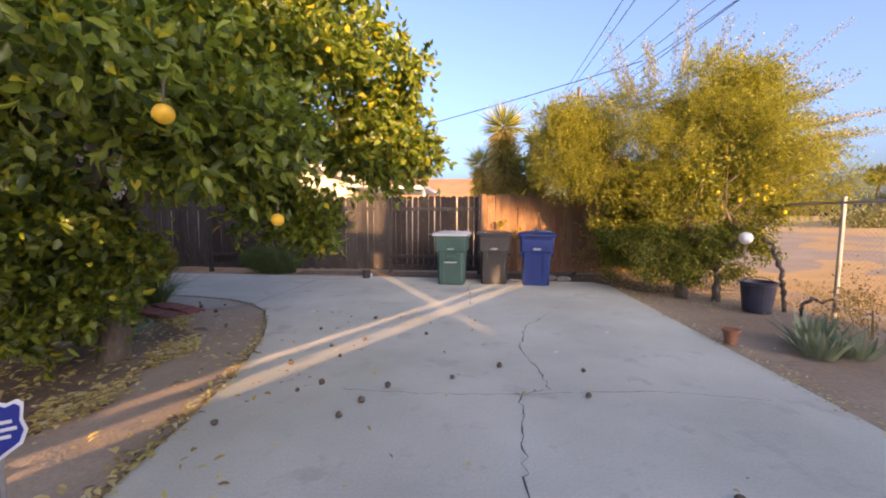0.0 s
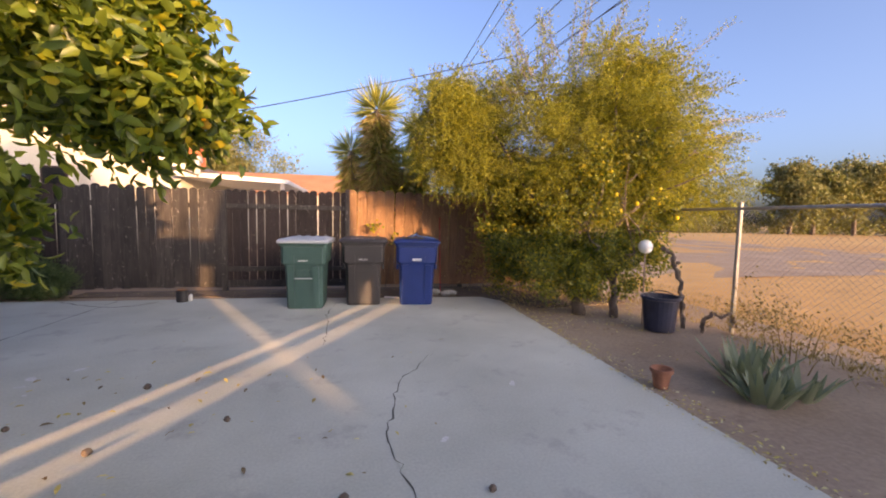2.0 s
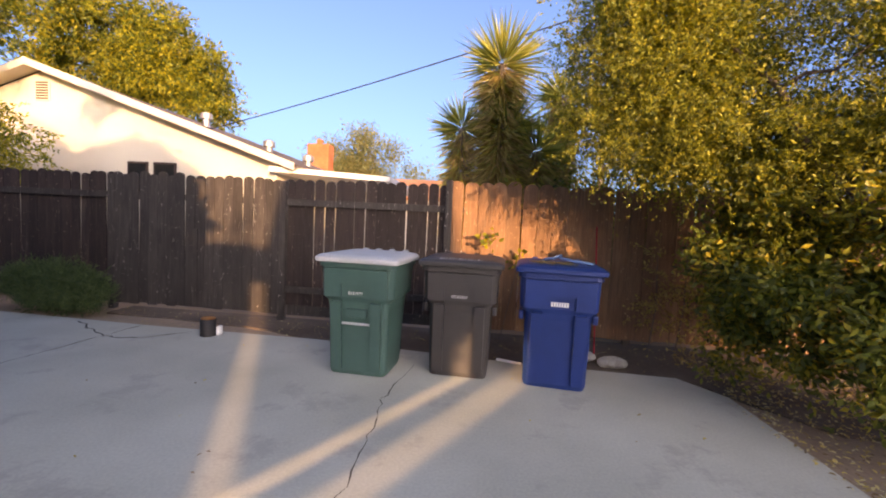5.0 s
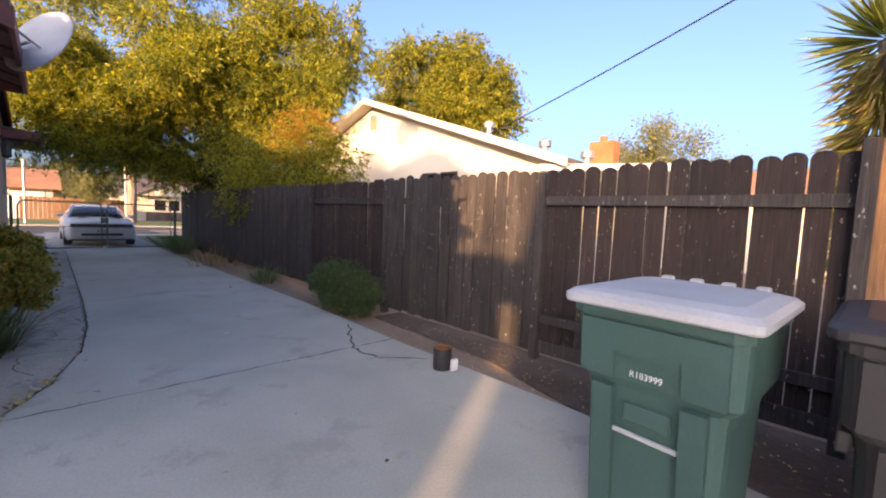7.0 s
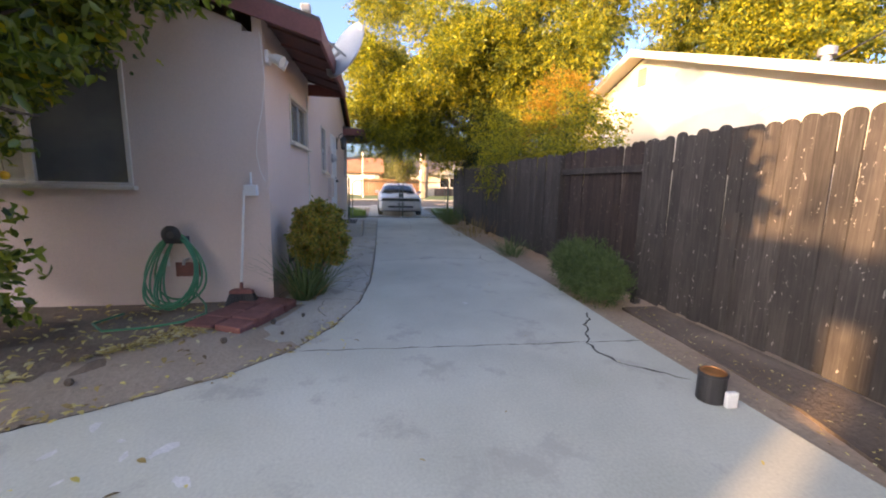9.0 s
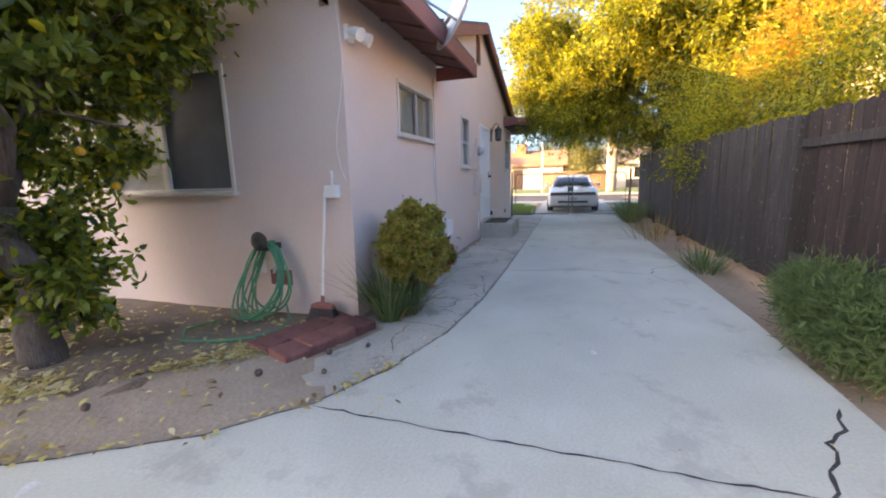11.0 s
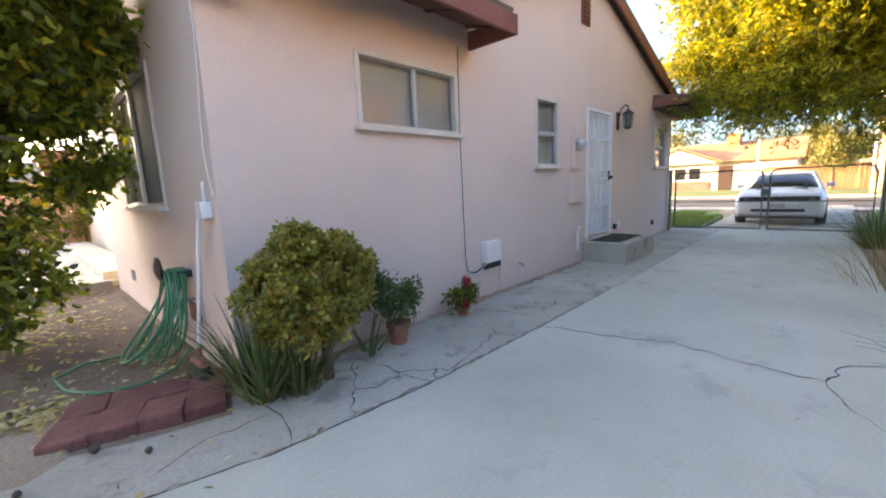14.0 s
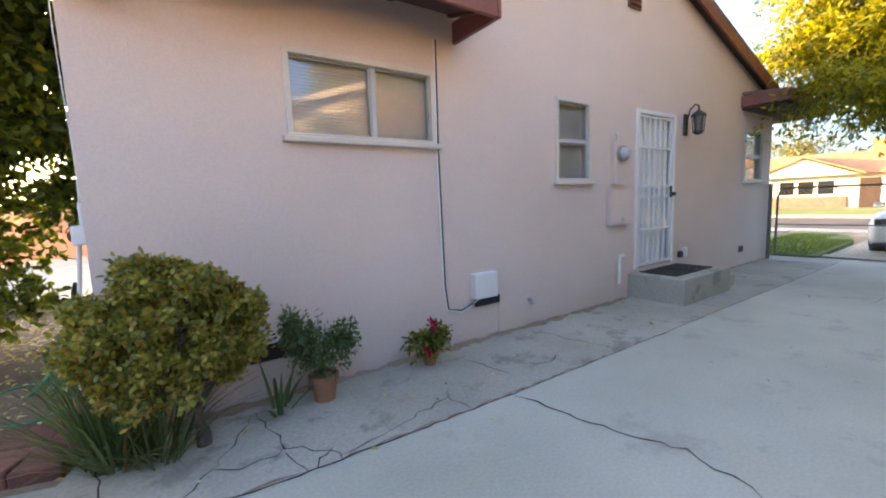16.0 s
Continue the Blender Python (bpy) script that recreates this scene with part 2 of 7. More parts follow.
MESQUITE_LEAF = leafy("feathery_leaf", ((0.0, (0.07, 0.09, 0.02)), (0.5, (0.23, 0.24, 0.036)), (1.0, (0.5, 0.44, 0.05))), 0.6, 0.4)
BROAD_LEAF = leafy("orange_tree_leaf", ((0.0, (0.05, 0.075, 0.016)), (0.55, (0.17, 0.20, 0.033)), (0.9, (0.34, 0.31, 0.045)), (1.0, (0.58, 0.42, 0.035))), 0.45, 0.4)
ASH_LEAF = leafy("ash_leaf", ((0.0, (0.05, 0.085, 0.018)), (0.45, (0.20, 0.22, 0.03)), (1.0, (0.54, 0.45, 0.036))), 0.6, 0.5)
DARK_LEAF = leafy("evergreen_leaf", ((0.0, (0.018, 0.04, 0.02)), (1.0, (0.045, 0.075, 0.03))), 0.6, 0.2)
ORANGE_LEAF = leafy("autumn_leaf", ((0.0, (0.24, 0.19, 0.03)), (0.55, (0.42, 0.24, 0.03)), (1.0, (0.6, 0.27, 0.03))), 0.6, 0.5)
FAR_LEAF = leafy("far_tree_leaf", ((0.0, (0.10, 0.12, 0.05)), (1.0, (0.27, 0.24, 0.09))), 0.7, 0.3)
ROSEMARY = leafy("rosemary_leaf", ((0.0, (0.045, 0.09, 0.032)), (1.0, (0.13, 0.195, 0.07))), 0.7, 0.25)
JADE_LEAF = leafy("jade_leaf", ((0.0, (0.10, 0.13, 0.03)), (0.5, (0.31, 0.29, 0.05)), (0.85, (0.5, 0.36, 0.065)), (1.0, (0.5, 0.22, 0.08))), 0.4, 0.25)
SPEAR_LEAF = leafy("spear_leaf", ((0.0, (0.06, 0.12, 0.04)), (1.0, (0.16, 0.22, 0.10))), 0.5, 0.3)
AGAVE_LEAF = leafy("agave_leaf", ((0.0, (0.14, 0.19, 0.12)), (1.0, (0.28, 0.32, 0.21))), 0.6, 0.15)
YUCCA_LEAF = leafy("yucca_leaf", ((0.0, (0.14, 0.18, 0.05)), (0.6, (0.40, 0.38, 0.09)), (1.0, (0.58, 0.50, 0.14))), 0.5, 0.35)
SKIRT_LEAF = leafy("dry_skirt_leaf", ((0.0, (0.28, 0.19, 0.08)), (0.7, (0.5, 0.36, 0.15)), (1.0, (0.5, 0.45, 0.16))), 0.8, 0.4)
DEAD_LEAF = leafy("dead_leaf", ((0.0, (0.20, 0.13, 0.06)), (1.0, (0.45, 0.32, 0.14))), 0.8, 0.3)
LITTER = leafy("leaf_litter", ((0.0, (0.14, 0.085, 0.05)), (0.25, (0.40, 0.27, 0.11)), (0.6, (0.68, 0.52, 0.17)), (1.0, (0.70, 0.62, 0.42))), 0.8, 0.2)
GRASS = leafy("grass_blade", ((0.0, (0.07, 0.14, 0.025)), (1.0, (0.19, 0.26, 0.06))), 0.7, 0.35)
RED_FLOWER = leafy("red_petal", ((0.0, (0.45, 0.01, 0.03)), (1.0, (0.65, 0.03, 0.08))), 0.6, 0.3)
ORANGE_PEEL = surface("orange_peel", (0.72, 0.33, 0.02), (0.82, 0.45, 0.03), 0.45, 5, 120, 0.1, 0.3, 0.002)


# ---- building helpers ----
def mesh_ob(name, bm, material, smooth=False):
    me = bpy.data.meshes.new(name)
    bm.normal_update()
    bm.to_mesh(me)
    bm.free()
    me.materials.append(material)
    if smooth:
        me.polygons.foreach_set("use_smooth", [True] * len(me.polygons))
    return new(name, me)


def part(name, bm, material, parent, label="", smooth=False):
    ob = mesh_ob(name, bm, material, smooth)
    ob.parent = parent
    return tagged(ob, label) if label else ob


def thing(name, label, category, m=None, group="", kind=""):
    ob = new(name)
    ob.empty_display_size = 0.1
    if m is not None:
        ob.matrix_world = m
    return tagged(ob, label, category, group, kind)


def solid(name, bm, material, label, category, kind="", smooth=False, group=""):
    return tagged(mesh_ob(name, bm, material, smooth), label, category, group, kind)


def box(bm, x0, x1, y0, y1, z0, z1, bevel=0.0):
    r = bmesh.ops.create_cube(bm, size=1)
    bmesh.ops.transform(bm, matrix=Matrix.LocRotScale(((x0 + x1) / 2, (y0 + y1) / 2, (z0 + z1) / 2), None, (x1 - x0, y1 - y0, z1 - z0)), verts=r["verts"])
    if bevel:
        es = list({e for v in r["verts"] for e in v.link_edges})
        bmesh.ops.bevel(bm, geom=es, offset=bevel, segments=2, affect="EDGES", profile=0.5)
    return bm


def boxm(*a, bevel=0.0):
    return box(bmesh.new(), *a, bevel=bevel)


def prism(pts, z0, z1, bm=None):
    """An upright slab over the outline pts, counter-clockwise."""
    bm = bm or bmesh.new()
    lo = [bm.verts.new((x, y, z0)) for x, y in pts]
    hi = [bm.verts.new((x, y, z1)) for x, y in pts]
    bm.faces.new(hi)
    bm.faces.new(lo[::-1])
    for i in range(len(pts)):
        j = (i + 1) % len(pts)
        bm.faces.new((lo[i], lo[j], hi[j], hi[i]))
    return bm


def plate(pts, thick, bm=None):
    """A slab of that thickness under a flat outline of points in space."""
    bm = bm or bmesh.new()
    p = [Vector(v) for v in pts]
    n = (p[1] - p[0]).cross(p[2] - p[0]).normalized() * thick
    hi = [bm.verts.new(v) for v in p]
    lo = [bm.verts.new(v - n) for v in p]
    bm.faces.new(hi)
    bm.faces.new(lo[::-1])
    for i in range(len(p)):
        j = (i + 1) % len(p)
        bm.faces.new((lo[i], lo[j], hi[j], hi[i]))
    return bm


def tube(bm, pts, r0, r1=None, sides=8, cap=True):
    """A round rod along pts, tapering from r0 to r1."""
    r1 = r0 if r1 is None else r1
    p = [Vector(v) for v in pts]
    rings = []
    up = Vector((0.3, 0.2, 1)).normalized()
    for i, v in enumerate(p):
        d = (p[min(i + 1, len(p) - 1)] - p[max(i - 1, 0)]).normalized()
        s = d.cross(up)
        if s.length < 1e-3:
            s = d.cross(Vector((1, 0, 0)))
        s.normalize()
        u = s.cross(d)
        r = r0 + (r1 - r0) * i / max(1, len(p) - 1)
        rings.append([bm.verts.new(v + (s * math.cos(a) + u * math.sin(a)) * r) for a in [math.tau * k / sides for k in range(sides)]])
    for a, b in zip(rings, rings[1:]):
        for k in range(sides):
            bm.faces.new((a[k], a[(k + 1) % sides], b[(k + 1) % sides], b[k]))
    if cap:
        bm.faces.new(rings[0][::-1])
        bm.faces.new(rings[-1])
    return bm


def lathe(bm, prof, x=0, y=0, z=0, sides=20):
    """A turned body from (radius, height) pairs."""
    rings = [[bm.verts.new((x + r * math.cos(math.tau * k / sides), y + r * math.sin(math.tau * k / sides), z + h)) for k in range(sides)] for r, h in prof]
    for a, b in zip(rings, rings[1:]):
        for k in range(sides):
            bm.faces.new((a[k], a[(k + 1) % sides], b[(k + 1) % sides], b[k]))
    bm.faces.new(rings[0][::-1])
    bm.faces.new(rings[-1])
    return bm


def loft(bm, rings):
    vs = [[bm.verts.new(p) for p in ring] for ring in rings]
    n = len(vs[0])
    for a, b in zip(vs, vs[1:]):
        for k in range(n):
            bm.faces.new((a[k], a[(k + 1) % n], b[(k + 1) % n], b[k]))
    bm.faces.new(vs[0][::-1])
    bm.faces.new(vs[-1])
    return bm


def rrect(w, d, r, z, cx=0, cy=0, n=3):
    """A rectangle with round corners at height z."""
    out = []
    for sx, sy, a0 in ((1, 1, 0), (-1, 1, 90), (-1, -1, 180), (1, -1, 270)):
        for k in range(n + 1):
            a = radians(a0 + 90 * k / n)
            out.append((cx + sx * (w / 2 - r) + r * math.cos(a), cy + sy * (d / 2 - r) + r * math.sin(a), z))
    return out


def leaves_mesh(name, base, dirs, length, width, material, six=False, fold=0.25, seed=0):
    """Many small leaves: base points, directions, lengths and widths as arrays."""
    rs = np.random.RandomState(seed)
    n = len(base)
    d = dirs / (np.linalg.norm(dirs, axis=1, keepdims=True) + 1e-9)
    ref = rs.normal(size=(n, 3))
    s = np.cross(d, ref)
    s /= np.linalg.norm(s, axis=1, keepdims=True) + 1e-9
    u = np.cross(s, d)
    L, W = np.broadcast_to(length, n)[:, None], np.broadcast_to(width, n)[:, None]
    lift = u * W * fold
    if six:
        vs = np.stack([base, base + d * L * 0.3 + s * W * 0.5 + lift, base + d * L * 0.68 + s * W * 0.42 + lift * 0.8, base + d * L - u * L * 0.12,
                       base + d * L * 0.68 - s * W * 0.42 + lift * 0.8, base + d * L * 0.3 - s * W * 0.5 + lift, base + d * L * 0.5], 1)
        tri = np.array([[0, 1, 6], [1, 2, 6], [2, 3, 6], [3, 4, 6], [4, 5, 6], [5, 0, 6]])
    else:
        vs = np.stack([base, base + d * L * 0.45 + s * W * 0.5 + lift, base + d * L, base + d * L * 0.45 - s * W * 0.5 + lift], 1)
        tri = np.array([[0, 1, 2], [0, 2, 3]])
    k = vs.shape[1]
    faces = (tri[None] + (np.arange(n) * k)[:, None, None]).reshape(-1, 3)
    me = bpy.data.meshes.new(name)
    co = vs.reshape(-1, 3)
    me.vertices.add(len(co))
    me.vertices.foreach_set("co", co.ravel())
    me.loops.add(faces.size)
    me.loops.foreach_set("vertex_index", faces.ravel().astype(np.int32))
    me.polygons.add(len(faces))
    me.polygons.foreach_set("loop_start", np.arange(0, faces.size, 3, dtype=np.int32))
    me.update(calc_edges=True)
    me.materials.append(material)
    return new(name, me)


def crown_points(blobs, n, per, clump, seed, shell=0.55):
    """Points in clumps spread through the blobs (x, y, z, rx, ry, rz, share), and the way outwards at each."""
    rs = np.random.RandomState(seed)
    share = np.array([b[6] for b in blobs], float)
    pick = rs.choice(len(blobs), n // per, p=share / share.sum())
    B = np.array([b[:6] for b in blobs])[pick]
    v = rs.normal(size=(len(pick), 3))
    v /= np.linalg.norm(v, axis=1, keepdims=True)
    r = shell + (1.08 - shell) * rs.rand(len(pick), 1) ** 0.7
    r *= 1 + 0.10 * np.sin(v[:, :1] * 5 + B[:, :1]) + 0.10 * np.sin(v[:, 1:2] * 6 + B[:, 1:2] * 2)
    c = B[:, :3] + v * r * B[:, 3:]
    pts = np.repeat(c, per, 0) + rs.normal(size=(len(c) * per, 3)) * clump
    out = np.repeat(v, per, 0)
    return pts, out, rs


def foliage(name, blobs, n, material, parent, length, width, per=14, clump=0.12, droop=0.3, seed=1, six=False, shell=0.55, label="", floor=None, keep=None):
    pts, out, rs = crown_points(blobs, n, per, clump, seed, shell)
    if floor is not None:
        over = pts[:, 2] > floor
        pts, out = pts[over], out[over]
    if keep is not None:
        ok = keep(pts)
        pts, out = pts[ok], out[ok]
    d = out * 0.7 + rs.normal(size=pts.shape) * 0.75 - np.array([0, 0, droop])
    m = len(pts)
    ob = leaves_mesh(name, pts, d, length * (0.7 + 0.6 * rs.rand(m)), width * (0.75 + 0.5 * rs.rand(m)), material, six, seed=seed)
    ob.parent = parent
    ob["kind"] = "stuff"
    return tagged(ob, label) if label else ob


def clumps(blobs, k, size, seed, flat=0.6):
    """Breaks each blob up into k smaller, flatter ones set round it, so that the outline is uneven and has gaps."""
    rg = random.Random(seed)
    out = []
    for x, y, z, rx, ry, rz, share in blobs:
        for _ in range(k):
            v = Vector((rg.gauss(0, 1), rg.gauss(0, 1), rg.gauss(0, 1))).normalized() * rg.uniform(0.55, 1.0)
            s = size * rg.uniform(0.6, 1.3)
            out.append((x + v.x * rx, y + v.y * ry, z + v.z * rz, rx * s, ry * s, rz * s * flat, share * s))
    return out


def wander(rng, a, b, n, wob):
    """A bent line from a to b."""
    a, b = Vector(a), Vector(b)
    return [a.lerp(b, i / n) + Vector((rng.uniform(-wob, wob), rng.uniform(-wob, wob), rng.uniform(-wob, wob) * 0.5)) * (1 if 0 < i < n else 0) for i in range(n + 1)]


def sprays(name, blobs, n, per, reach, drift, leaf, wide, material, parent, seed, shell=0.4, keep=None, jit=0.03, six=False):
    """Leafy shoots that grow out of the blobs and lean with drift, each with its leaves set along it."""
    c, out, rs = crown_points(blobs, n, 1, 0.02, seed, shell)
    if keep is not None:
        ok = keep(c)
        c, out = c[ok], out[ok]
    m = len(c)
    d = out * 0.8 + rs.normal(size=(m, 3)) * 0.38 + np.array(drift)[None]
    d /= np.linalg.norm(d, axis=1, keepdims=True)
    L = reach * rs.uniform(0.5, 1.15, (m, 1))
    f = rs.rand(m, per, 1)
    sag = np.array([0, 0, -0.25])[None, None] * (f ** 2) * L[:, None]
    base = c[:, None] + d[:, None] * f * L[:, None] + sag + rs.normal(size=(m, per, 3)) * jit * (1.1 - f)
    ld = d[:, None] * 0.75 + rs.normal(size=(m, per, 3)) * 0.62 + np.array([0, 0, -0.1])
    k = m * per
    ob = leaves_mesh(name, base.reshape(-1, 3), ld.reshape(-1, 3), leaf * rs.uniform(0.65, 1.2, k), wide * rs.uniform(0.75, 1.2, k), material, six, seed=seed)
    ob.parent = parent
    ob["kind"] = "stuff"
    return ob


def limbs(parent, root, fork, tips, r, material, seed, trunk_name="trunk", reach=0.9):
    """A tapered trunk from root to fork, and limbs that part from it to the tips."""
    rng = random.Random(seed)
    bm = tube(bmesh.new(), [Vector(root) - Vector((0, 0, 0.1)), Vector(root) + Vector((0, 0, 0.06))] + wander(rng, root, fork, 5, r * 0.5)[1:], r * 1.25, r * 0.8, 10)
    part(trunk_name, bm, material, parent, smooth=True)
    for t in tips:
        bm = bmesh.new()
        line = wander(rng, fork, t, 6, 0.16)
        tube(bm, line, r * 0.6, r * 0.12, 7)
        for k in range(4):
            s = line[2 + k % 4]
            e = s + Vector((rng.uniform(-1, 1), rng.uniform(-1, 1), rng.uniform(-0.2, 0.8))) * reach
            tube(bm, wander(rng, s, e, 3, 0.08), r * 0.25, r * 0.06, 5)
        part("limb", bm, material, parent, smooth=True)


# ---- ground ----
def sheet(name, x0, x1, y0, y1, z, step, rough, material, label, category, kind="structure", seed=0, inside=None):
    """A gently uneven piece of ground."""
    nx, ny = max(1, round((x1 - x0) / step)), max(1, round((y1 - y0) / step))
    bm = bmesh.new()
    vs = [[bm.verts.new((x0 + (x1 - x0) * i / nx, y0 + (y1 - y0) * j / ny, z)) for j in range(ny + 1)] for i in range(nx + 1)]
    for row in vs:
        for v in row:
            v.co.z += rough * (noise.noise(v.co * 0.8 + Vector((seed, 0, 0))) + 0.5 * noise.noise(v.co * 3.1))
    for i in range(nx):
        for j in range(ny):
            if inside is None or inside(vs[i][j].co):
                bm.faces.new((vs[i][j], vs[i + 1][j], vs[i + 1][j + 1], vs[i][j + 1]))
    for v in [v for v in bm.verts if not v.link_faces]:
        bm.verts.remove(v)
    return solid(name, bm, material, label, category, kind, smooth=True)


sheet("ground", -1500, 1500, -1500, 1500, -0.14, 300, 0.0, FIELD, "bare brown soil that reaches to the horizon", "ground")
sheet("field", 5.2, 85, -60, 140, -0.06, 1.6, 0.06, FIELD, "ploughed tan field with dry furrows behind the chain-link fence", "field", seed=3)
sheet("yard_dirt", -5.6, 6.4, -12, 11.2, -0.03, 0.16, 0.018, DIRT, "bare brown dirt with fallen leaves round the concrete", "dirt")
sheet("fence_bed", -17, 6.4, 9.3, 11.4, -0.045, 0.16, 0.03, DIRT, "dry dirt strip along the foot of the wooden fence", "dirt", seed=2)
sheet("neighbour_yard", -30, 30, 11.3, 60, -0.05, 2.0, 0.04, DIRT, "bare ground of the yard behind the fence", "ground", seed=5)
sheet("front_ground", -26.4, -5.4, -12, 11.4, -0.1, 1.0, 0.0, DIRT, "bare ground in front of the house", "ground", seed=7)

# main slab with its curved edge towards the old strip
CURVE = [(-16.4, 7.14), (-7.65, 7.03), (-6.1, 6.97), (-5.1, 6.87), (-4.25, 6.64), (-3.73, 6.37), (-3.28, 5.95), (-2.87, 5.25), (-2.58, 4.6), (-2.33, 3.83), (-2.15, 3.06), (-2.04, 2.33), (-1.97, 1.87), (-1.9, 0.6), (-1.9, -12)]
driveway = thing("driveway", "pale grey concrete driveway slab with cracks and stains", "driveway", kind="structure")
part("slab", prism([(-16.4, 9.48), *CURVE, (2.88, -12), (2.88, 8.75), (2.6, 9.15), (0.9, 9.22), (-1.3, 9.46), (-3.5, 9.47), (-6.06, 9.56)], -0.1, 0.0), CONCRETE, driveway)
part("strip", prism([(-16.4, 6.05), (-5.15, 5.96), (-5.05, 6.25), (-4.6, 6.12), (-4.3, 5.98), (-4.12, 6.1), (-4.03, 6.06), (-3.92, 6.2), (-3.95, 6.3), (-3.82, 6.4)] + [(x, y - 0.012) for x, y in CURVE[4:0:-1]] + [(-16.4, 7.13)], -0.1, -0.006), CONCRETE_OLD, driveway, "older dirty concrete strip along the house wall")
part("apron", prism([(-26.2, 6.75), (-16.42, 6.75), (-16.42, 9.58), (-26.2, 9.9)], -0.1, -0.008), CONCRETE_OLD, driveway, "driveway apron beyond the gate")
part("walkway", prism([(-16.42, 5.4), (-16.42, 6.74), (-17.4, 6.74), (-17.4, 5.4)], -0.1, -0.01), CONCRETE_OLD, driveway)


def edge_x(y):
    """x of the slab's curved edge at y."""
    p = sorted((q[1], q[0]) for q in CURVE[2:])
    return np.interp(y, [a for a, _ in p], [b for _, b in p])


BED_RIM = [(-4.6, 5.75), (-4.26, 5.36), (-4.05, 5.16), (-3.81, 4.95), (-3.59, 4.79), (-3.37, 4.66), (-3.25, 4.2), (-3.1, 3.5), (-3.0, 2.6), (-2.9, 1.2), (-2.9, -4.0)]


def bed_x(y):
    """x of the rim of the dark bed round the citrus tree at y."""
    p = sorted((q[1], q[0]) for q in BED_RIM)
    return np.interp(y, [a for a, _ in p], [b for _, b in p])


def fray(c, amount):
    return amount * (noise.noise(Vector((c.x * 2.3, c.y * 2.3, 4))) + 0.7 * noise.noise(Vector((c.x * 9, c.y * 9, 1))))


sheet("tree_bed", -5.6, -2.3, -4.0, 5.8, -0.021, 0.07, 0.018, BED_SOIL, "dark brown soil with leaf litter under the citrus tree", "soil", inside=lambda c: c.x < bed_x(c.y) + fray(c, 0.14))
sheet("packed_dirt", -4.7, -1.9, -4.0, 6.7, -0.012, 0.05, 0.016, PACKED, "packed sandy dirt between the tree bed and the slab", "dirt", seed=9, inside=lambda c: bed_x(c.y) - 0.1 + fray(c, 0.14) < c.x < edge_x(c.y) - 0.07 and (c.y < 5.3 or c.x > -4.22 + fray(c, 0.2) + 0.3 * (c.y - 6.0)))


def crack(pts, width, seed, wob=0.05, z=0.0025, mat=None):
    rng = random.Random(seed)
    line = []
    for a, b in zip(pts, pts[1:]):
        n = max(2, int(math.dist(a, b) / 0.07))
        for i in range(n):
            f = i / n
            line.append((a[0] + (b[0] - a[0]) * f + rng.uniform(-wob, wob) * 0.5, a[1] + (b[1] - a[1]) * f + rng.uniform(-wob, wob) * 0.5))
    line.append(pts[-1])
    bm = bmesh.new()
    prev = None
    for i, (x, y) in enumerate(line):
        x2, y2 = line[min(i + 1, len(line) - 1)]
        x1, y1 = line[max(i - 1, 0)]
        d = Vector((x2 - x1, y2 - y1, 0)).normalized()
        s = Vector((-d.y, d.x, 0)) * width * 0.68 * rng.uniform(0.2, 1.0) * (0.4 if i in (0, len(line) - 1) else 1)
        pair = (bm.verts.new((x + s.x, y + s.y, z)), bm.verts.new((x - s.x, y - s.y, z)))
        if prev:
            bm.faces.new((prev[0], prev[1], pair[1], pair[0]))
        prev = pair
    part("crack" if mat is None else "dirt_line", bm, mat or CRACK, driveway)


crack([(0.27, 1.6), (0.3, 2.2), (0.36, 2.8), (0.38, 3.29), (0.66, 3.42), (0.62, 3.95), (0.5, 4.45), (0.6, 5.0), (0.72, 5.5), (0.82, 5.6)], 0.011, 1)
crack([(0.82, 5.6), (1.0, 5.9), (1.14, 6.15)], 0.008, 11)
crack([(-1.15, 3.28), (-0.5, 3.25), (0.38, 3.29), (0.8, 3.36), (1.21, 3.43), (1.59, 3.46), (1.96, 3.43), (2.43, 3.37)], 0.006, 2, 0.03)
crack([(-0.06, 6.58), (-0.09, 7.25), (-0.1, 7.58), (-0.15, 8.05), (-0.1, 8.49), (-0.05, 8.9)], 0.009, 3)
crack([(-4.41, 9.42), (-4.08, 9.21), (-3.9, 9.1), (-3.6, 8.95), (-3.38, 8.94), (-3.18, 8.98), (-2.84, 9.36)], 0.026, 4, 0.05)
crack([(-3.7, 6.37), (-3.66, 7.2), (-3.63, 8.1), (-3.6, 8.96), (-3.58, 9.46)], 0.013, 5, 0.02)
crack([(-7.6, 7.05), (-7.7, 7.6), (-7.86, 8.1), (-7.75, 8.6), (-7.71, 9.03), (-8.1, 9.12), (-8.25, 9.4), (-8.41, 9.51)], 0.013, 6)
crack([(-7.71, 9.03), (-7.4, 9.1), (-7.1, 9.3)], 0.008, 7)
crack(CURVE[1:10], 0.012, 8, 0.02)
crack([(-16.3, 7.14), (-12, 7.085), (-7.65, 7.03)], 0.008, 9, 0.012)
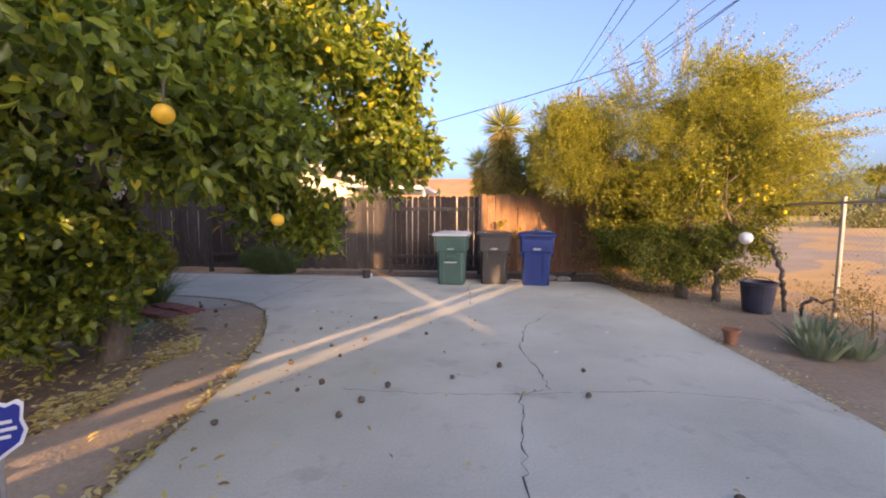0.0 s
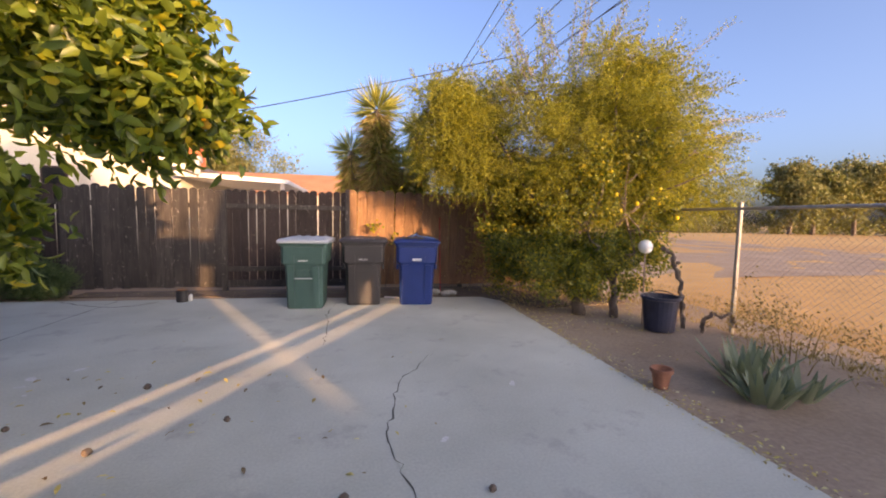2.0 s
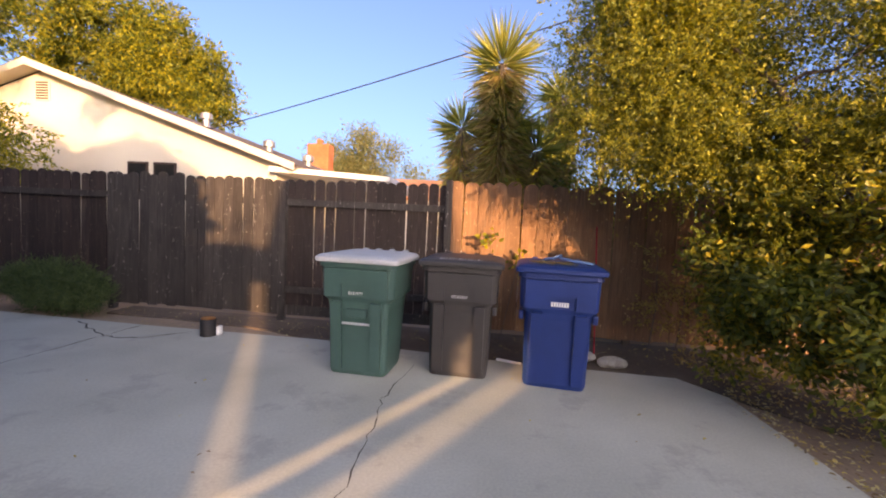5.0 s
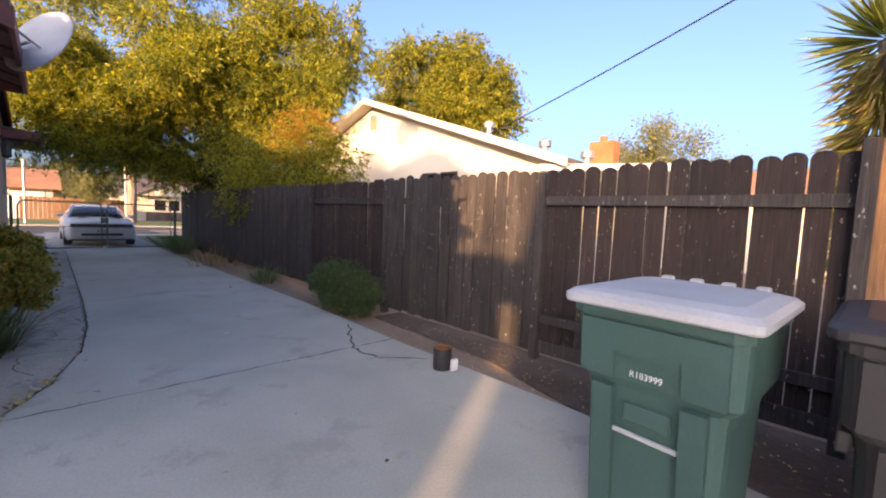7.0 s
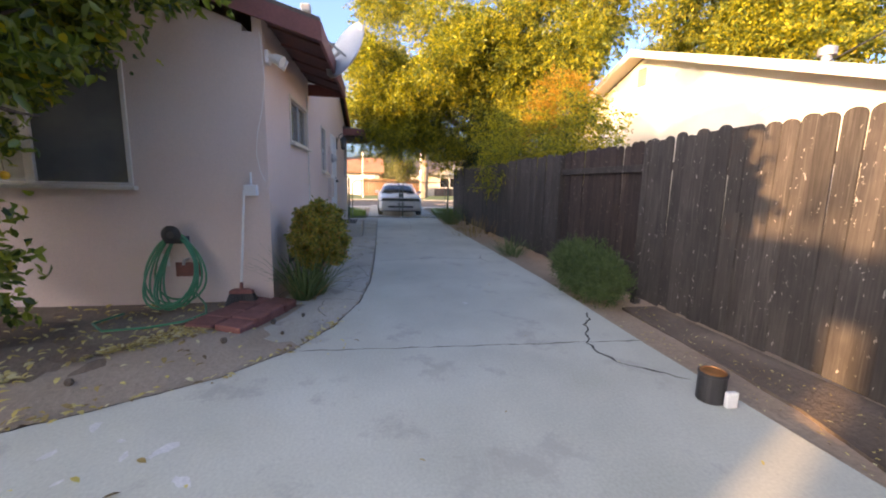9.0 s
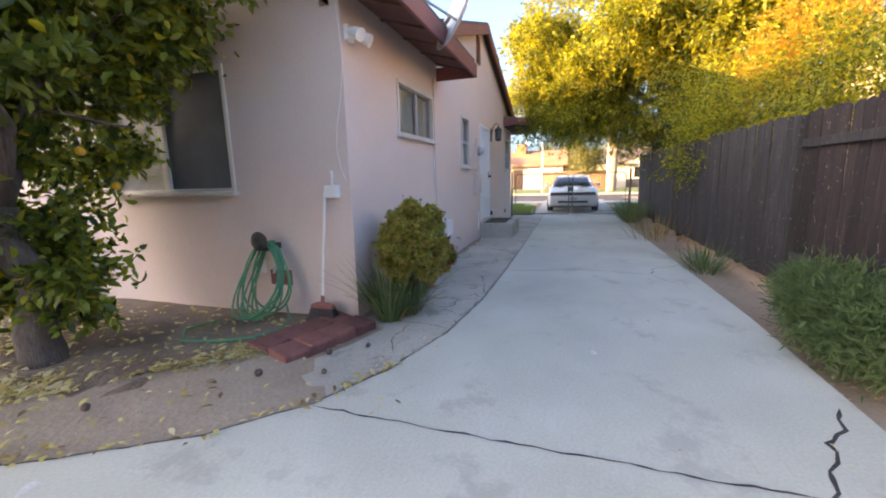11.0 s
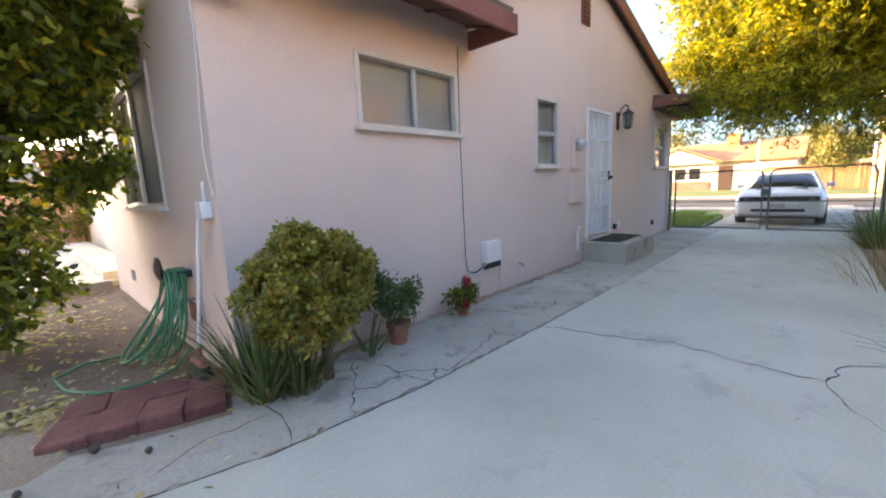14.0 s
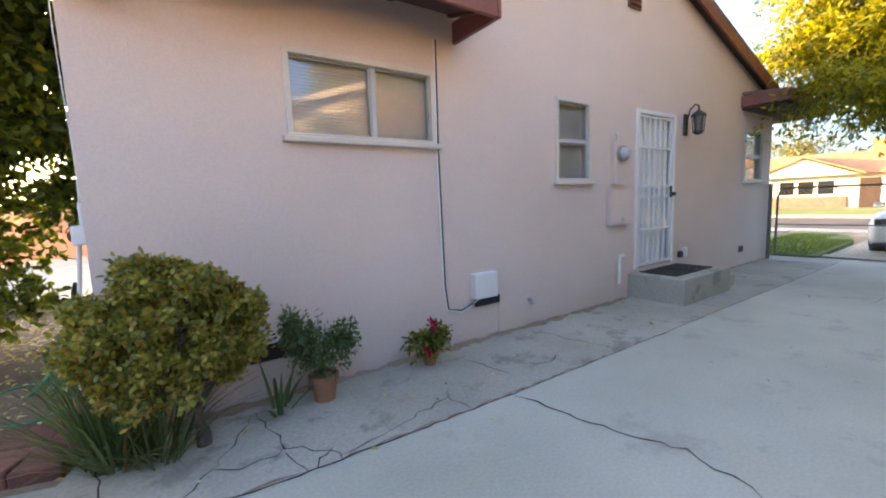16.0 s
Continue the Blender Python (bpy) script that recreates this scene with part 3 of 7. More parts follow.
STRIP_CRACKS = (
    [(-6.03, 6.1), (-5.9, 6.35), (-5.75, 6.6), (-5.58, 6.8), (-5.5, 6.92)], [(-6.03, 6.1), (-6.07, 6.35), (-6.11, 6.68), (-6.32, 6.84), (-6.33, 6.99)], [(-6.11, 6.68), (-5.86, 6.72), (-5.74, 6.62)],
    [(-6.11, 6.68), (-6.12, 6.85), (-6.16, 6.99)], [(-6.33, 6.92), (-6.6, 6.89), (-6.8, 6.85), (-7.03, 6.8), (-7.25, 6.73)], [(-7.29, 6.64), (-7.22, 6.8), (-7.24, 7.0)], [(-7.74, 6.3), (-7.8, 6.55), (-7.84, 6.74)],
    [(-8.85, 6.2), (-8.87, 6.56), (-9.0, 6.98)], [(-5.2, 6.2), (-5.24, 6.5), (-5.14, 6.85)], [(-5.2, 6.45), (-4.85, 6.42), (-4.55, 6.55)], [(-8.0, 6.75), (-8.3, 6.8), (-8.45, 6.72)], [(-6.32, 6.84), (-6.22, 6.9), (-6.16, 6.99)])
for k, pts in enumerate(STRIP_CRACKS):
    crack(pts, 0.009, 20 + k, 0.045, -0.003)
crack([(-16.3, 8.2), (-14, 8.25), (-12.5, 8.1)], 0.005, 40, 0.05)
crack([(-10.85, 6.0), (-9.5, 5.99), (-8.2, 5.97), (-7.2, 5.96), (-6.3, 5.95), (-5.4, 5.94)], 0.14, 44, 0.05, -0.004, DIRT)
crack([(-16.0, 6.02), (-14.5, 6.0), (-12.8, 6.02)], 0.09, 45, 0.05, -0.004, DIRT)
crack([(-9.0, 7.04), (-7.0, 7.0), (-6.1, 6.96), (-5.1, 6.86), (-4.25, 6.63), (-3.75, 6.36)], 0.022, 46, 0.05, -0.0035, DIRT)


def splash(x, y, r, seed):
    rg = random.Random(seed)
    a0, bm = rg.uniform(0, 6), bmesh.new()
    vs = [bm.verts.new((x + r * rg.uniform(0.55, 1.2) * math.cos(a0) * math.cos(k * 0.4) - r * 0.5 * math.sin(a0) * math.sin(k * 0.4) * rg.uniform(0.6, 1.1), y + r * rg.uniform(0.55, 1.2) * math.sin(a0) * math.cos(k * 0.4) + r * 0.5 * math.cos(a0) * math.sin(k * 0.4) * rg.uniform(0.6, 1.1), 0.0018)) for k in range(15)]
    bm.faces.new(vs)
    part("plaster_spot", bm, SPLASH, driveway, "whitish plaster spot on the concrete")


for k, (x, y, r) in enumerate(((-2.76, 5.48, 0.06), (-2.49, 5.96, 0.08), (-2.52, 5.41, 0.05), (-2.46, 5.79, 0.04), (-2.23, 6.16, 0.07), (-2.6, 5.7, 0.03), (-2.3, 5.6, 0.03), (0.9, 4.4, 0.05), (1.7, 5.2, 0.06), (-4.9, 8.1, 0.05))):
    splash(x, y, r, 300 + k)

# dark bare soil under the fence behind the bins
solid("soil_bed", prism([(-4.6, 9.95), (-2.4, 9.8), (-1.3, 9.5), (0.9, 9.2), (2.7, 9.1), (3.4, 8.2), (5.2, 8.4), (5.2, 10.4), (-4.6, 10.4)], -0.1, -0.012), SOIL, "dark damp soil bed in front of the fence", "soil", "structure")
solid("tree_bed", prism([(-5.2, 1.3), (-3.2, 1.3), (-2.95, 3.0), (-3.1, 4.6), (-4.2, 5.5), (-5.2, 5.75)], -0.1, -0.016), BED, "dark soil under the citrus tree", "soil", "structure")

# front lawn, street and far kerb
for pts in ([(-23.4, 4.9), (-17.5, 4.2), (-16.5, 4.2), (-16.6, 6.7), (-20.5, 6.6), (-22.2, 6.2)], [(-23.4, 10.2), (-18.2, 9.75), (-16.5, 9.75), (-16.5, 16), (-23.4, 16)], [(-23.4, -12), (-16.4, -12), (-16.4, 4.0), (-23.4, 4.0)]):
    solid("front_lawn", prism(pts, -0.09, 0.02), LAWN_DIRT, "mown green front lawn beside the driveway", "lawn", "structure")
solid("pavement", prism([(-24.9, -60), (-23.5, -60), (-23.5, 80), (-24.9, 80)], -0.1, 0.0), CONCRETE_OLD, "concrete pavement along the street", "pavement", "structure")
solid("road", prism([(-34.0, -90), (-25.2, -90), (-25.2, 120), (-34.0, 120)], -0.2, -0.09), ASPHALT, "grey asphalt street", "road", "structure")
solid("kerb", prism([(-35.0, -90), (-34.0, -90), (-34.0, 120), (-35.0, 120)], -0.2, 0.02), CONCRETE_OLD, "pale concrete kerb and pavement across the street", "kerb", "structure")
solid("far_lawn", prism([(-46, -60), (-35.0, -60), (-35.0, 80), (-46, 80)], -0.2, 0.03), LAWN_DIRT, "green lawn in front of the houses across the street", "lawn", "structure")


# ---- the house ----
HN, HE = 5.96, -5.25     # north wall and east corner, before the small turn of the house
HOUSE = pose(-12.0, 5.96, 0, 0, 0, -0.84) @ pose(12.0, -5.96, 0)
REAR = HOUSE @ pose(0, 0.11, 0)
house = thing("house", "single-storey house with pinkish tan stucco and dark red eaves", "house", HOUSE, kind="structure")
T = 0.2


def wall_holes(a0, a1, z0, z1, holes, make):
    """A wall between a0 and a1 with openings (h0, h1, zb, zt) left out, built of butted blocks by make(a, b, zlow, zhigh)."""
    xs = sorted({a0, a1, *[h[0] for h in holes], *[h[1] for h in holes]})
    for a, b in zip(xs, xs[1:]):
        z = z0
        for h in sorted((h for h in holes if h[0] <= a + 1e-6 and h[1] >= b - 1e-6), key=lambda h: h[2]):
            if h[2] > z:
                make(a, b, z, h[2])
            z = h[3]
        if z1 > z:
            make(a, b, z, z1)


W1, W2, W3, DOOR = (-7.76, -6.48, 1.94, 2.56), (-10.06, -9.45, 1.61, 2.54), (-15.6, -14.74, 1.61, 2.54), (-12.09, -11.09, 0.36, 2.56)
BW = (2.70, 4.56, 1.31, 2.57)
north = bmesh.new()
wall_holes(-16.05, HE, -0.1, 2.95, (W1, W2, W3, DOOR), lambda a, b, lo, hi: box(north, a, b, HN - T, HN, lo, hi))
bmesh.ops.remove_doubles(north, verts=north.verts, dist=0.001)
part("wall_north", north, STUCCO, house)
RIDGE_X, RIDGE_Z, PITCH = -11.4, 4.72, 0.315
gab = [(-16.05, 2.95), (HE, 2.95), (-7.3, 3.05), (-7.3, RIDGE_Z - (RIDGE_X + 7.3) * -PITCH - 0.08), (RIDGE_X, RIDGE_Z - 0.08), (-16.05, RIDGE_Z - (RIDGE_X + 16.05) * PITCH - 0.08)]
bmg = bmesh.new()
fr = [bmg.verts.new((x, HN, z)) for x, z in gab]
bk = [bmg.verts.new((x, HN - T, z)) for x, z in gab]
bmg.faces.new(fr)
bmg.faces.new(bk[::-1])
for i in range(len(gab)):
    bmg.faces.new((fr[i], bk[i], bk[(i + 1) % len(gab)], fr[(i + 1) % len(gab)]))
bmesh.ops.recalc_face_normals(bmg, faces=bmg.faces)
part("gable_wall", bmg, STUCCO, house)

east = bmesh.new()
wall_holes(0.75, HN - T, -0.1, 2.95, (BW,), lambda a, b, lo, hi: box(east, HE - T, HE, a, b, lo, hi))
bmesh.ops.remove_doubles(east, verts=east.verts, dist=0.001)
part("wall_east", east, STUCCO, house)
RZ, RY = 3.95, 3.38     # ridge of the rear wing
bme = bmesh.new()
pts = [(0.75, 2.95), (HN - T, 2.95), (HN - T, 3.02), (RY, RZ - 0.09), (0.75, 3.02)]
fr = [bme.verts.new((HE, y, z)) for y, z in pts]
bk = [bme.verts.new((HE - T, y, z)) for y, z in pts]
bme.faces.new(fr)
bme.faces.new(bk[::-1])
for i in range(5):
    bme.faces.new((fr[i], bk[i], bk[(i + 1) % 5], fr[(i + 1) % 5]))
bmesh.ops.recalc_face_normals(bme, faces=bme.faces)
part("wing_gable", bme, STUCCO, house)
south = boxm(-5.85, HE - T, 0.75, 0.95, -0.1, 2.95)
part("wall_wing_south", south, STUCCO, house)
part("wall_patio", boxm(-5.98, -5.8, -11.5, 0.75, -0.1, 2.75), STUCCO_CREAM, house, "sunlit cream wall beside the patio")
part("wall_west", boxm(-16.05, -15.85, -8, HN - T, -0.1, 3.2), STUCCO, house)
part("wall_south", boxm(-15.85, -5.98, -11.5, -11.3, -0.1, 2.95), STUCCO, house)
part("ceiling_slab", boxm(-15.8, -6.0, -11.2, HN - T - 0.02, 2.78, 2.9), WHITE_PAINT, house)

# roofs
NE = 6.56
part("wing_roof", plate([(HE + 0.12, NE, 3.04), (HE + 0.12, RY, RZ), (-8.6, RY, RZ), (-8.0, NE, 3.04)], 0.07), SHINGLE, house)
part("wing_roof", plate([(HE + 0.12, RY, RZ), (HE + 0.12, 0.3, 3.04), (-8.6, 0.3, 3.04), (-8.6, RY, RZ)], 0.07), SHINGLE, house)
part("fascia", boxm(-8.0, HE + 0.14, NE, NE + 0.04, 2.86, 3.05, bevel=0.006), FASCIA, house, "dark red painted fascia board")
rk = bmesh.new()
for y0, y1 in ((NE + 0.04, RY), (RY, 0.28)):
    z0, z1 = (3.05, RZ + 0.02) if y0 > y1 and y0 > RY else (RZ + 0.02, 3.05)
    plate([(HE + 0.155, y0, z0), (HE + 0.155, y1, z1), (HE + 0.155, y1, z1 - 0.19), (HE + 0.155, y0, z0 - 0.19)], 0.035, rk)
bmesh.ops.recalc_face_normals(rk, faces=rk.faces)
part("rake_board", rk, FASCIA, house, "dark red painted rake board")
SLOPE = (RZ - 3.04) / (NE - RY)
SH = 2.94 + SLOPE * (NE - HN)
part("eave_wall", boxm(-7.97, HE - 0.002, HN - 0.1, HN - 0.001, 2.951, SH + 0.01), STUCCO, house)
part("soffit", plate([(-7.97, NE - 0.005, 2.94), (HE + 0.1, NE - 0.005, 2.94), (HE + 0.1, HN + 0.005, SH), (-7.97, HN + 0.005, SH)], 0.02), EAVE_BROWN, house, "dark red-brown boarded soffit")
for k in range(5):
    x = -5.5 - k * 0.62
    part("rafter_tail", plate([(x - 0.025, NE - 0.02, 2.918), (x + 0.025, NE - 0.02, 2.918), (x + 0.025, HN + 0.005, SH - 0.022), (x - 0.025, HN + 0.005, SH - 0.022)], 0.045), EAVE_BROWN, house)
part("eave_end", boxm(-8.04, -8.005, HN + 0.005, NE + 0.04, 2.86, 3.05), FASCIA, house)
RN = HN + 0.16
for sx, x1 in ((1, -7.0), (-1, -16.45)):
    z1 = RIDGE_Z - abs(x1 - RIDGE_X) * PITCH
    q = [(RIDGE_X, RN, RIDGE_Z), (RIDGE_X, -11.5, RIDGE_Z), (x1, -11.5, z1), (x1, RN, z1)]
    part("main_roof", plate(q if sx < 0 else q[::-1], 0.08), SHINGLE, house)
    rb = plate([(RIDGE_X, RN + 0.004, RIDGE_Z + 0.02), (x1, RN + 0.004, z1 + 0.02), (x1, RN + 0.004, z1 - 0.17), (RIDGE_X, RN + 0.004, RIDGE_Z - 0.17)], -0.035)
    bmesh.ops.recalc_face_normals(rb, faces=rb.faces)
    part("rake_board", rb, FASCIA, house, "dark red painted rake board")
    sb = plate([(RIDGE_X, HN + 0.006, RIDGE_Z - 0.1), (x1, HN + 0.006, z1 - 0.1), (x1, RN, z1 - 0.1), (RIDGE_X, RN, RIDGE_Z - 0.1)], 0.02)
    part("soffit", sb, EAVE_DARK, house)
# front eave that turns the corner
part("porch_roof", plate([(-14.5, 6.64, 3.12), (-14.5, 5.2, 3.3), (-16.9, 5.2, 3.2), (-16.9, 6.64, 3.02)][::-1], 0.05), SHINGLE, house)
part("fascia", plate([(-14.5, 6.64, 3.12), (-16.95, 6.64, 3.03), (-16.95, 6.64, 2.86), (-14.5, 6.64, 2.94)], 0.035), FASCIA, house)
part("fascia", boxm(-16.98, -16.945, -8, 6.64, 2.87, 3.04), FASCIA, house)
part("eave_end", boxm(-14.5, -14.465, HN + 0.005, 6.64, 2.93, 3.12), FASCIA, house)
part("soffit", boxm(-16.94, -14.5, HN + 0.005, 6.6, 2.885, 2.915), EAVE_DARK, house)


def sash_window(name, plane, at, u0, u1, z0, z1, split, label, vertical=True):
    """A window in a wall: frame, sill, panes, screens and a blind behind. plane 'y' looks north, 'x' looks east."""
    w = thing(name, label, "window", HOUSE, kind="structure")

    def b(u_0, u_1, d0, d1, lo, hi, bevel=0.0):
        return boxm(u_0, u_1, at + d0, at + d1, lo, hi, bevel=bevel) if plane == "y" else boxm(at + d0, at + d1, u_0, u_1, lo, hi, bevel=bevel)

    fw = 0.024
    for lo, hi, a, c in ((z0 - 0.005, z0 + fw, u0 - 0.02, u1 + 0.02), (z1 - fw, z1 + 0.02, u0 - 0.02, u1 + 0.02)):
        part("window_frame", b(a, c, -0.1, 0.022, lo, hi, 0.005), TRIM_PAINT, w)
    for a, c in ((u0 - 0.02, u0 + fw), (u1 - fw, u1 + 0.02)):
        part("window_frame", b(a, c, -0.1, 0.02, z0 + fw, z1 - fw, 0.005), TRIM_PAINT, w)
    part("window_sill", b(u0 - 0.06, u1 + 0.06, -0.02, 0.075, z0 - 0.05, z0 - 0.006, 0.008), TRIM_PAINT, w)
    if vertical:
        m = u0 + (u1 - u0) * split
        mw = 0.02 if plane == "y" else 0.045
        part("mullion", b(m - mw, m + mw, -0.058 if plane == "y" else -0.09, -0.02 if plane == "y" else 0.01, z0 + fw, z1 - fw, 0.004), LID_GREY if plane == "y" else TRIM_PAINT, w)
        cells = ((u0 + fw, m - 0.02, z0 + fw, z1 - fw), (m + 0.02, u1 - fw, z0 + fw, z1 - fw))
    else:
        m = z0 + (z1 - z0) * split
        part("meeting_rail", b(u0 + fw, u1 - fw, -0.058, -0.02, m - 0.02, m + 0.02, 0.004), LID_GREY, w)
        cells = ((u0 + fw, u1 - fw, z0 + fw, m - 0.025), (u0 + fw, u1 - fw, m + 0.025, z1 - fw))
    for a, c, lo, hi in cells:
        pn = part("pane", b(a, c, -0.065, -0.059, lo, hi), PANE, w)
        pn.visible_shadow = False
        s = 0.016
        for q in ((a, a + s, lo, hi), (c - s, c, lo, hi), (a + s, c - s, lo, lo + s), (a + s, c - s, hi - s, hi)):
            part("sash", b(q[0], q[1], -0.055, -0.03, q[2], q[3]), GALV, w)
    part("blind_backing", b(u0 + fw, u1 - fw, -0.1, -0.096, z0 + fw, z1 - fw), BLIND, w)
    bl = bmesh.new()
    for k in range(int((z1 - z0 - 0.08) / 0.026)):
        zz = z0 + 0.04 + k * 0.026
        q = [(u0 + fw, -0.094, zz + 0.022), (u1 - fw, -0.094, zz + 0.022), (u1 - fw, -0.0905, zz), (u0 + fw, -0.0905, zz)]
        plate([(u, at + dd, z) if plane == "y" else (at + dd, u, z) for u, dd, z in q], 0.0015, bl)
    part("blind", bl, BLIND, w, "closed pale slatted blind behind the glass")
    return w


sash_window("window_1", "y", HN, *W1, 0.45, "sliding window with a cream frame and closed blind in the stucco wall")
sash_window("window_2", "y", HN, *W2, 0.5, "narrow double-hung window with a cream frame", vertical=False)
sash_window("window_3", "y", HN, *W3, 0.5, "double-hung window with a cream frame near the house corner", vertical=False)
bw = sash_window("window_4", "x", HE, *BW, 0.49, "wide window with a white mullion and dark insect screen")
part("screen", boxm(HE - 0.025, HE - 0.02, 3.66, 4.53, 1.34, 2.54), SCREEN, bw, "dark insect screen")

# patio, steps and the boundary wall south of the house
solid("patio", prism([(-5.8, -11), (-2.0, -11), (-2.0, 0.3), (-5.8, 0.3)], -0.1, 0.06), CONCRETE, "pale concrete patio behind the house", "patio", "structure")
solid("patio_step", prism([(-5.79, -7.5), (-5.2, -7.5), (-5.2, 0.1), (-5.79, 0.1)], 0.06, 0.2), CONCRETE, "raised concrete step along the patio wall", "step", "structure")
solid("patio_kerb", box(bmesh.new(), -5.24, -2.0, 0.5, 0.68, -0.1, 0.13, bevel=0.02), CONCRETE_OLD, "rough concrete kerb between the patio and the tree bed", "kerb", "structure")
solid("pink_wall", boxm(-12, 0.5, -9.3, -9.1, -0.1, 1.72, bevel=0.01), PINK_BLOCK, "pink painted block wall at the back of the patio", "wall", "structure")
pc = thing("patio_cover", "patio roof on a red painted post", "patio cover")
part("post", boxm(-5.2, -5.08, -7.1, -6.98, 0.06, 2.4, bevel=0.01), FASCIA, pc)
part("beam", boxm(-5.8, -5.0, -7.14, -6.94, 2.4, 2.58), FASCIA, pc)
part("roof", boxm(-5.8, -4.9, -7.6, -4.5, 2.58, 2.66), FASCIA, pc)

# unseen sun blockers added south-east of the yard; the gap lets one streak through
def sun_blocker(name, pts, label):
    bm = bmesh.new()
    a = [bm.verts.new((x, -6.2, z)) for x, z in pts]
    b = [bm.verts.new((x, -6.4, z)) for x, z in pts]
    bm.faces.new(a)
    bm.faces.new(b[::-1])
    for i in range(len(pts)):
        bm.faces.new((a[i], b[i], b[(i + 1) % len(pts)], a[(i + 1) % len(pts)]))
    bmesh.ops.recalc_face_normals(bm, faces=bm.faces)
    solid(name, bm, STUCCO, label, "wall", "structure")


# outlines follow the shadow edges wanted on the fence and trees
sun_blocker("sun_block_west", [(-1.9, -0.1), (6.0, -0.1), (6.0, 3.65), (4.7, 3.65), (2.9, 4.9), (0.2, 5.6), (-1.9, 4.9)], "unseen stucco wall added to shade the yard")
solid("garage_gate", boxm(6.0, 6.32, -6.35, -6.25, -0.1, 1.8), WOOD, "unseen low board added to cut the sun streak from below", "gate", "structure")
solid("sun_block_lintel", boxm(6.0, 6.32, -6.4, -6.2, 3.12, 3.6), STUCCO, "unseen beam added to cut the sun streak from above", "beam", "structure")
sun_blocker("sun_block_east", [(6.32, -0.1), (11.9, -0.1), (11.9, 3.5), (10.5, 3.5), (9.9, 3.55), (8.9, 3.7), (8.75, 4.75), (6.55, 4.75), (6.32, 3.6)], "unseen stepped stucco wall added to shade the bins and fence")

# unseen foliage, added so the sunlit fence patch gets a leafy edge
shadow_leaves = thing("shadow_leaves", "unseen leaf clumps added to fray the sun patch on the fence", "tree")
part("trunk", tube(bmesh.new(), [(4.9, -7.4, -0.1), (4.9, -7.4, 3.9)], 0.1, 0.05, 8), BARK, shadow_leaves)
foliage("crown", [(4.3, -7.3, 4.25, 0.3, 0.3, 0.55, 2), (5.4, -7.3, 3.5, 0.7, 0.3, 0.2, 2), (6.4, -7.3, 4.0, 0.2, 0.3, 0.35, 1)], 420, CITRUS_LEAF, shadow_leaves, 0.13, 0.06, per=10, clump=0.1, seed=77, shell=0.2)
# low house and hedge beyond the pink wall
back = thing("back_house", "low grey-roofed house beyond the pink wall", "house")
part("wall", boxm(-16, -3.0, -16.5, -12.6, -0.1, 2.3), STUCCO_CREAM, back)
part("roof", plate([(-16.5, -12.1, 2.25), (-16.5, -17, 3.3), (-2.5, -17, 3.3), (-2.5, -12.1, 2.25)], 0.1), SHINGLE, back)
hedge2 = thing("back_hedge", "dark green shrubs in front of the pink wall", "hedge")
foliage("crown", [(-5.9, -8.75, 0.8, 0.5, 0.3, 0.8, 2), (-4.4, -8.8, 0.5, 0.5, 0.25, 0.5, 1), (-7.5, -10.2, 2.0, 1.2, 0.6, 0.9, 3), (-3.0, -10.0, 2.1, 1.0, 0.6, 0.9, 2)], 7000, BROAD_LEAF, hedge2, 0.08, 0.04, per=12, clump=0.1, seed=78, shell=0.3, floor=0.06)
part("stem", tube(bmesh.new(), [(-5.9, -8.75, 0.0), (-5.9, -8.75, 0.7)], 0.03, 0.02, 6), BARK, hedge2)


# ---- wooden fence ----
FY = 10.25
fence = thing("wooden_fence", "weathered dark brown board fence with rounded board tops", "fence", kind="structure")


def board_mesh(name, w, h, material, seed):
    rng = random.Random(seed)
    r = w / 2
    prof = [(-r, 0), (r, 0), (r, h - r * 0.75)] + [(r * math.cos(a), h - r * 0.75 + r * 0.75 * math.sin(a)) for a in (0.5, 1.0, 1.57, 2.14, 2.64)] + [(-r, h - r * 0.75)]
    bm = bmesh.new()
    fr = [bm.verts.new((x + rng.uniform(-0.002, 0.002), -0.009, z)) for x, z in prof]
    bk = [bm.verts.new((x, 0.009, z)) for x, z in prof]
    bm.faces.new(fr)
    bm.faces.new(bk[::-1])
    for i in range(len(prof)):
        bm.faces.new((fr[i], bk[i], bk[(i + 1) % len(prof)], fr[(i + 1) % len(prof)]))
    bmesh.ops.recalc_face_normals(bm, faces=bm.faces)
    me = bpy.data.meshes.new(name)
    bm.to_mesh(me)
    bm.free()
    me.materials.append(material)
    return me


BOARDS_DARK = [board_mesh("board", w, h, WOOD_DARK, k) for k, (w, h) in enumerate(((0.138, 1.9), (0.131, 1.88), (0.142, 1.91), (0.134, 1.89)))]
BOARDS = [board_mesh("board", w, h, WOOD, k) for k, (w, h) in enumerate(((0.144, 1.9), (0.136, 1.88), (0.147, 1.91), (0.141, 1.89)))]
BOARDS_NEW = [board_mesh("board", w, h, WOOD_NEW, k) for k, (w, h) in enumerate(((0.19, 1.93), (0.186, 1.95), (0.194, 1.94)))]
rng = random.Random(5)
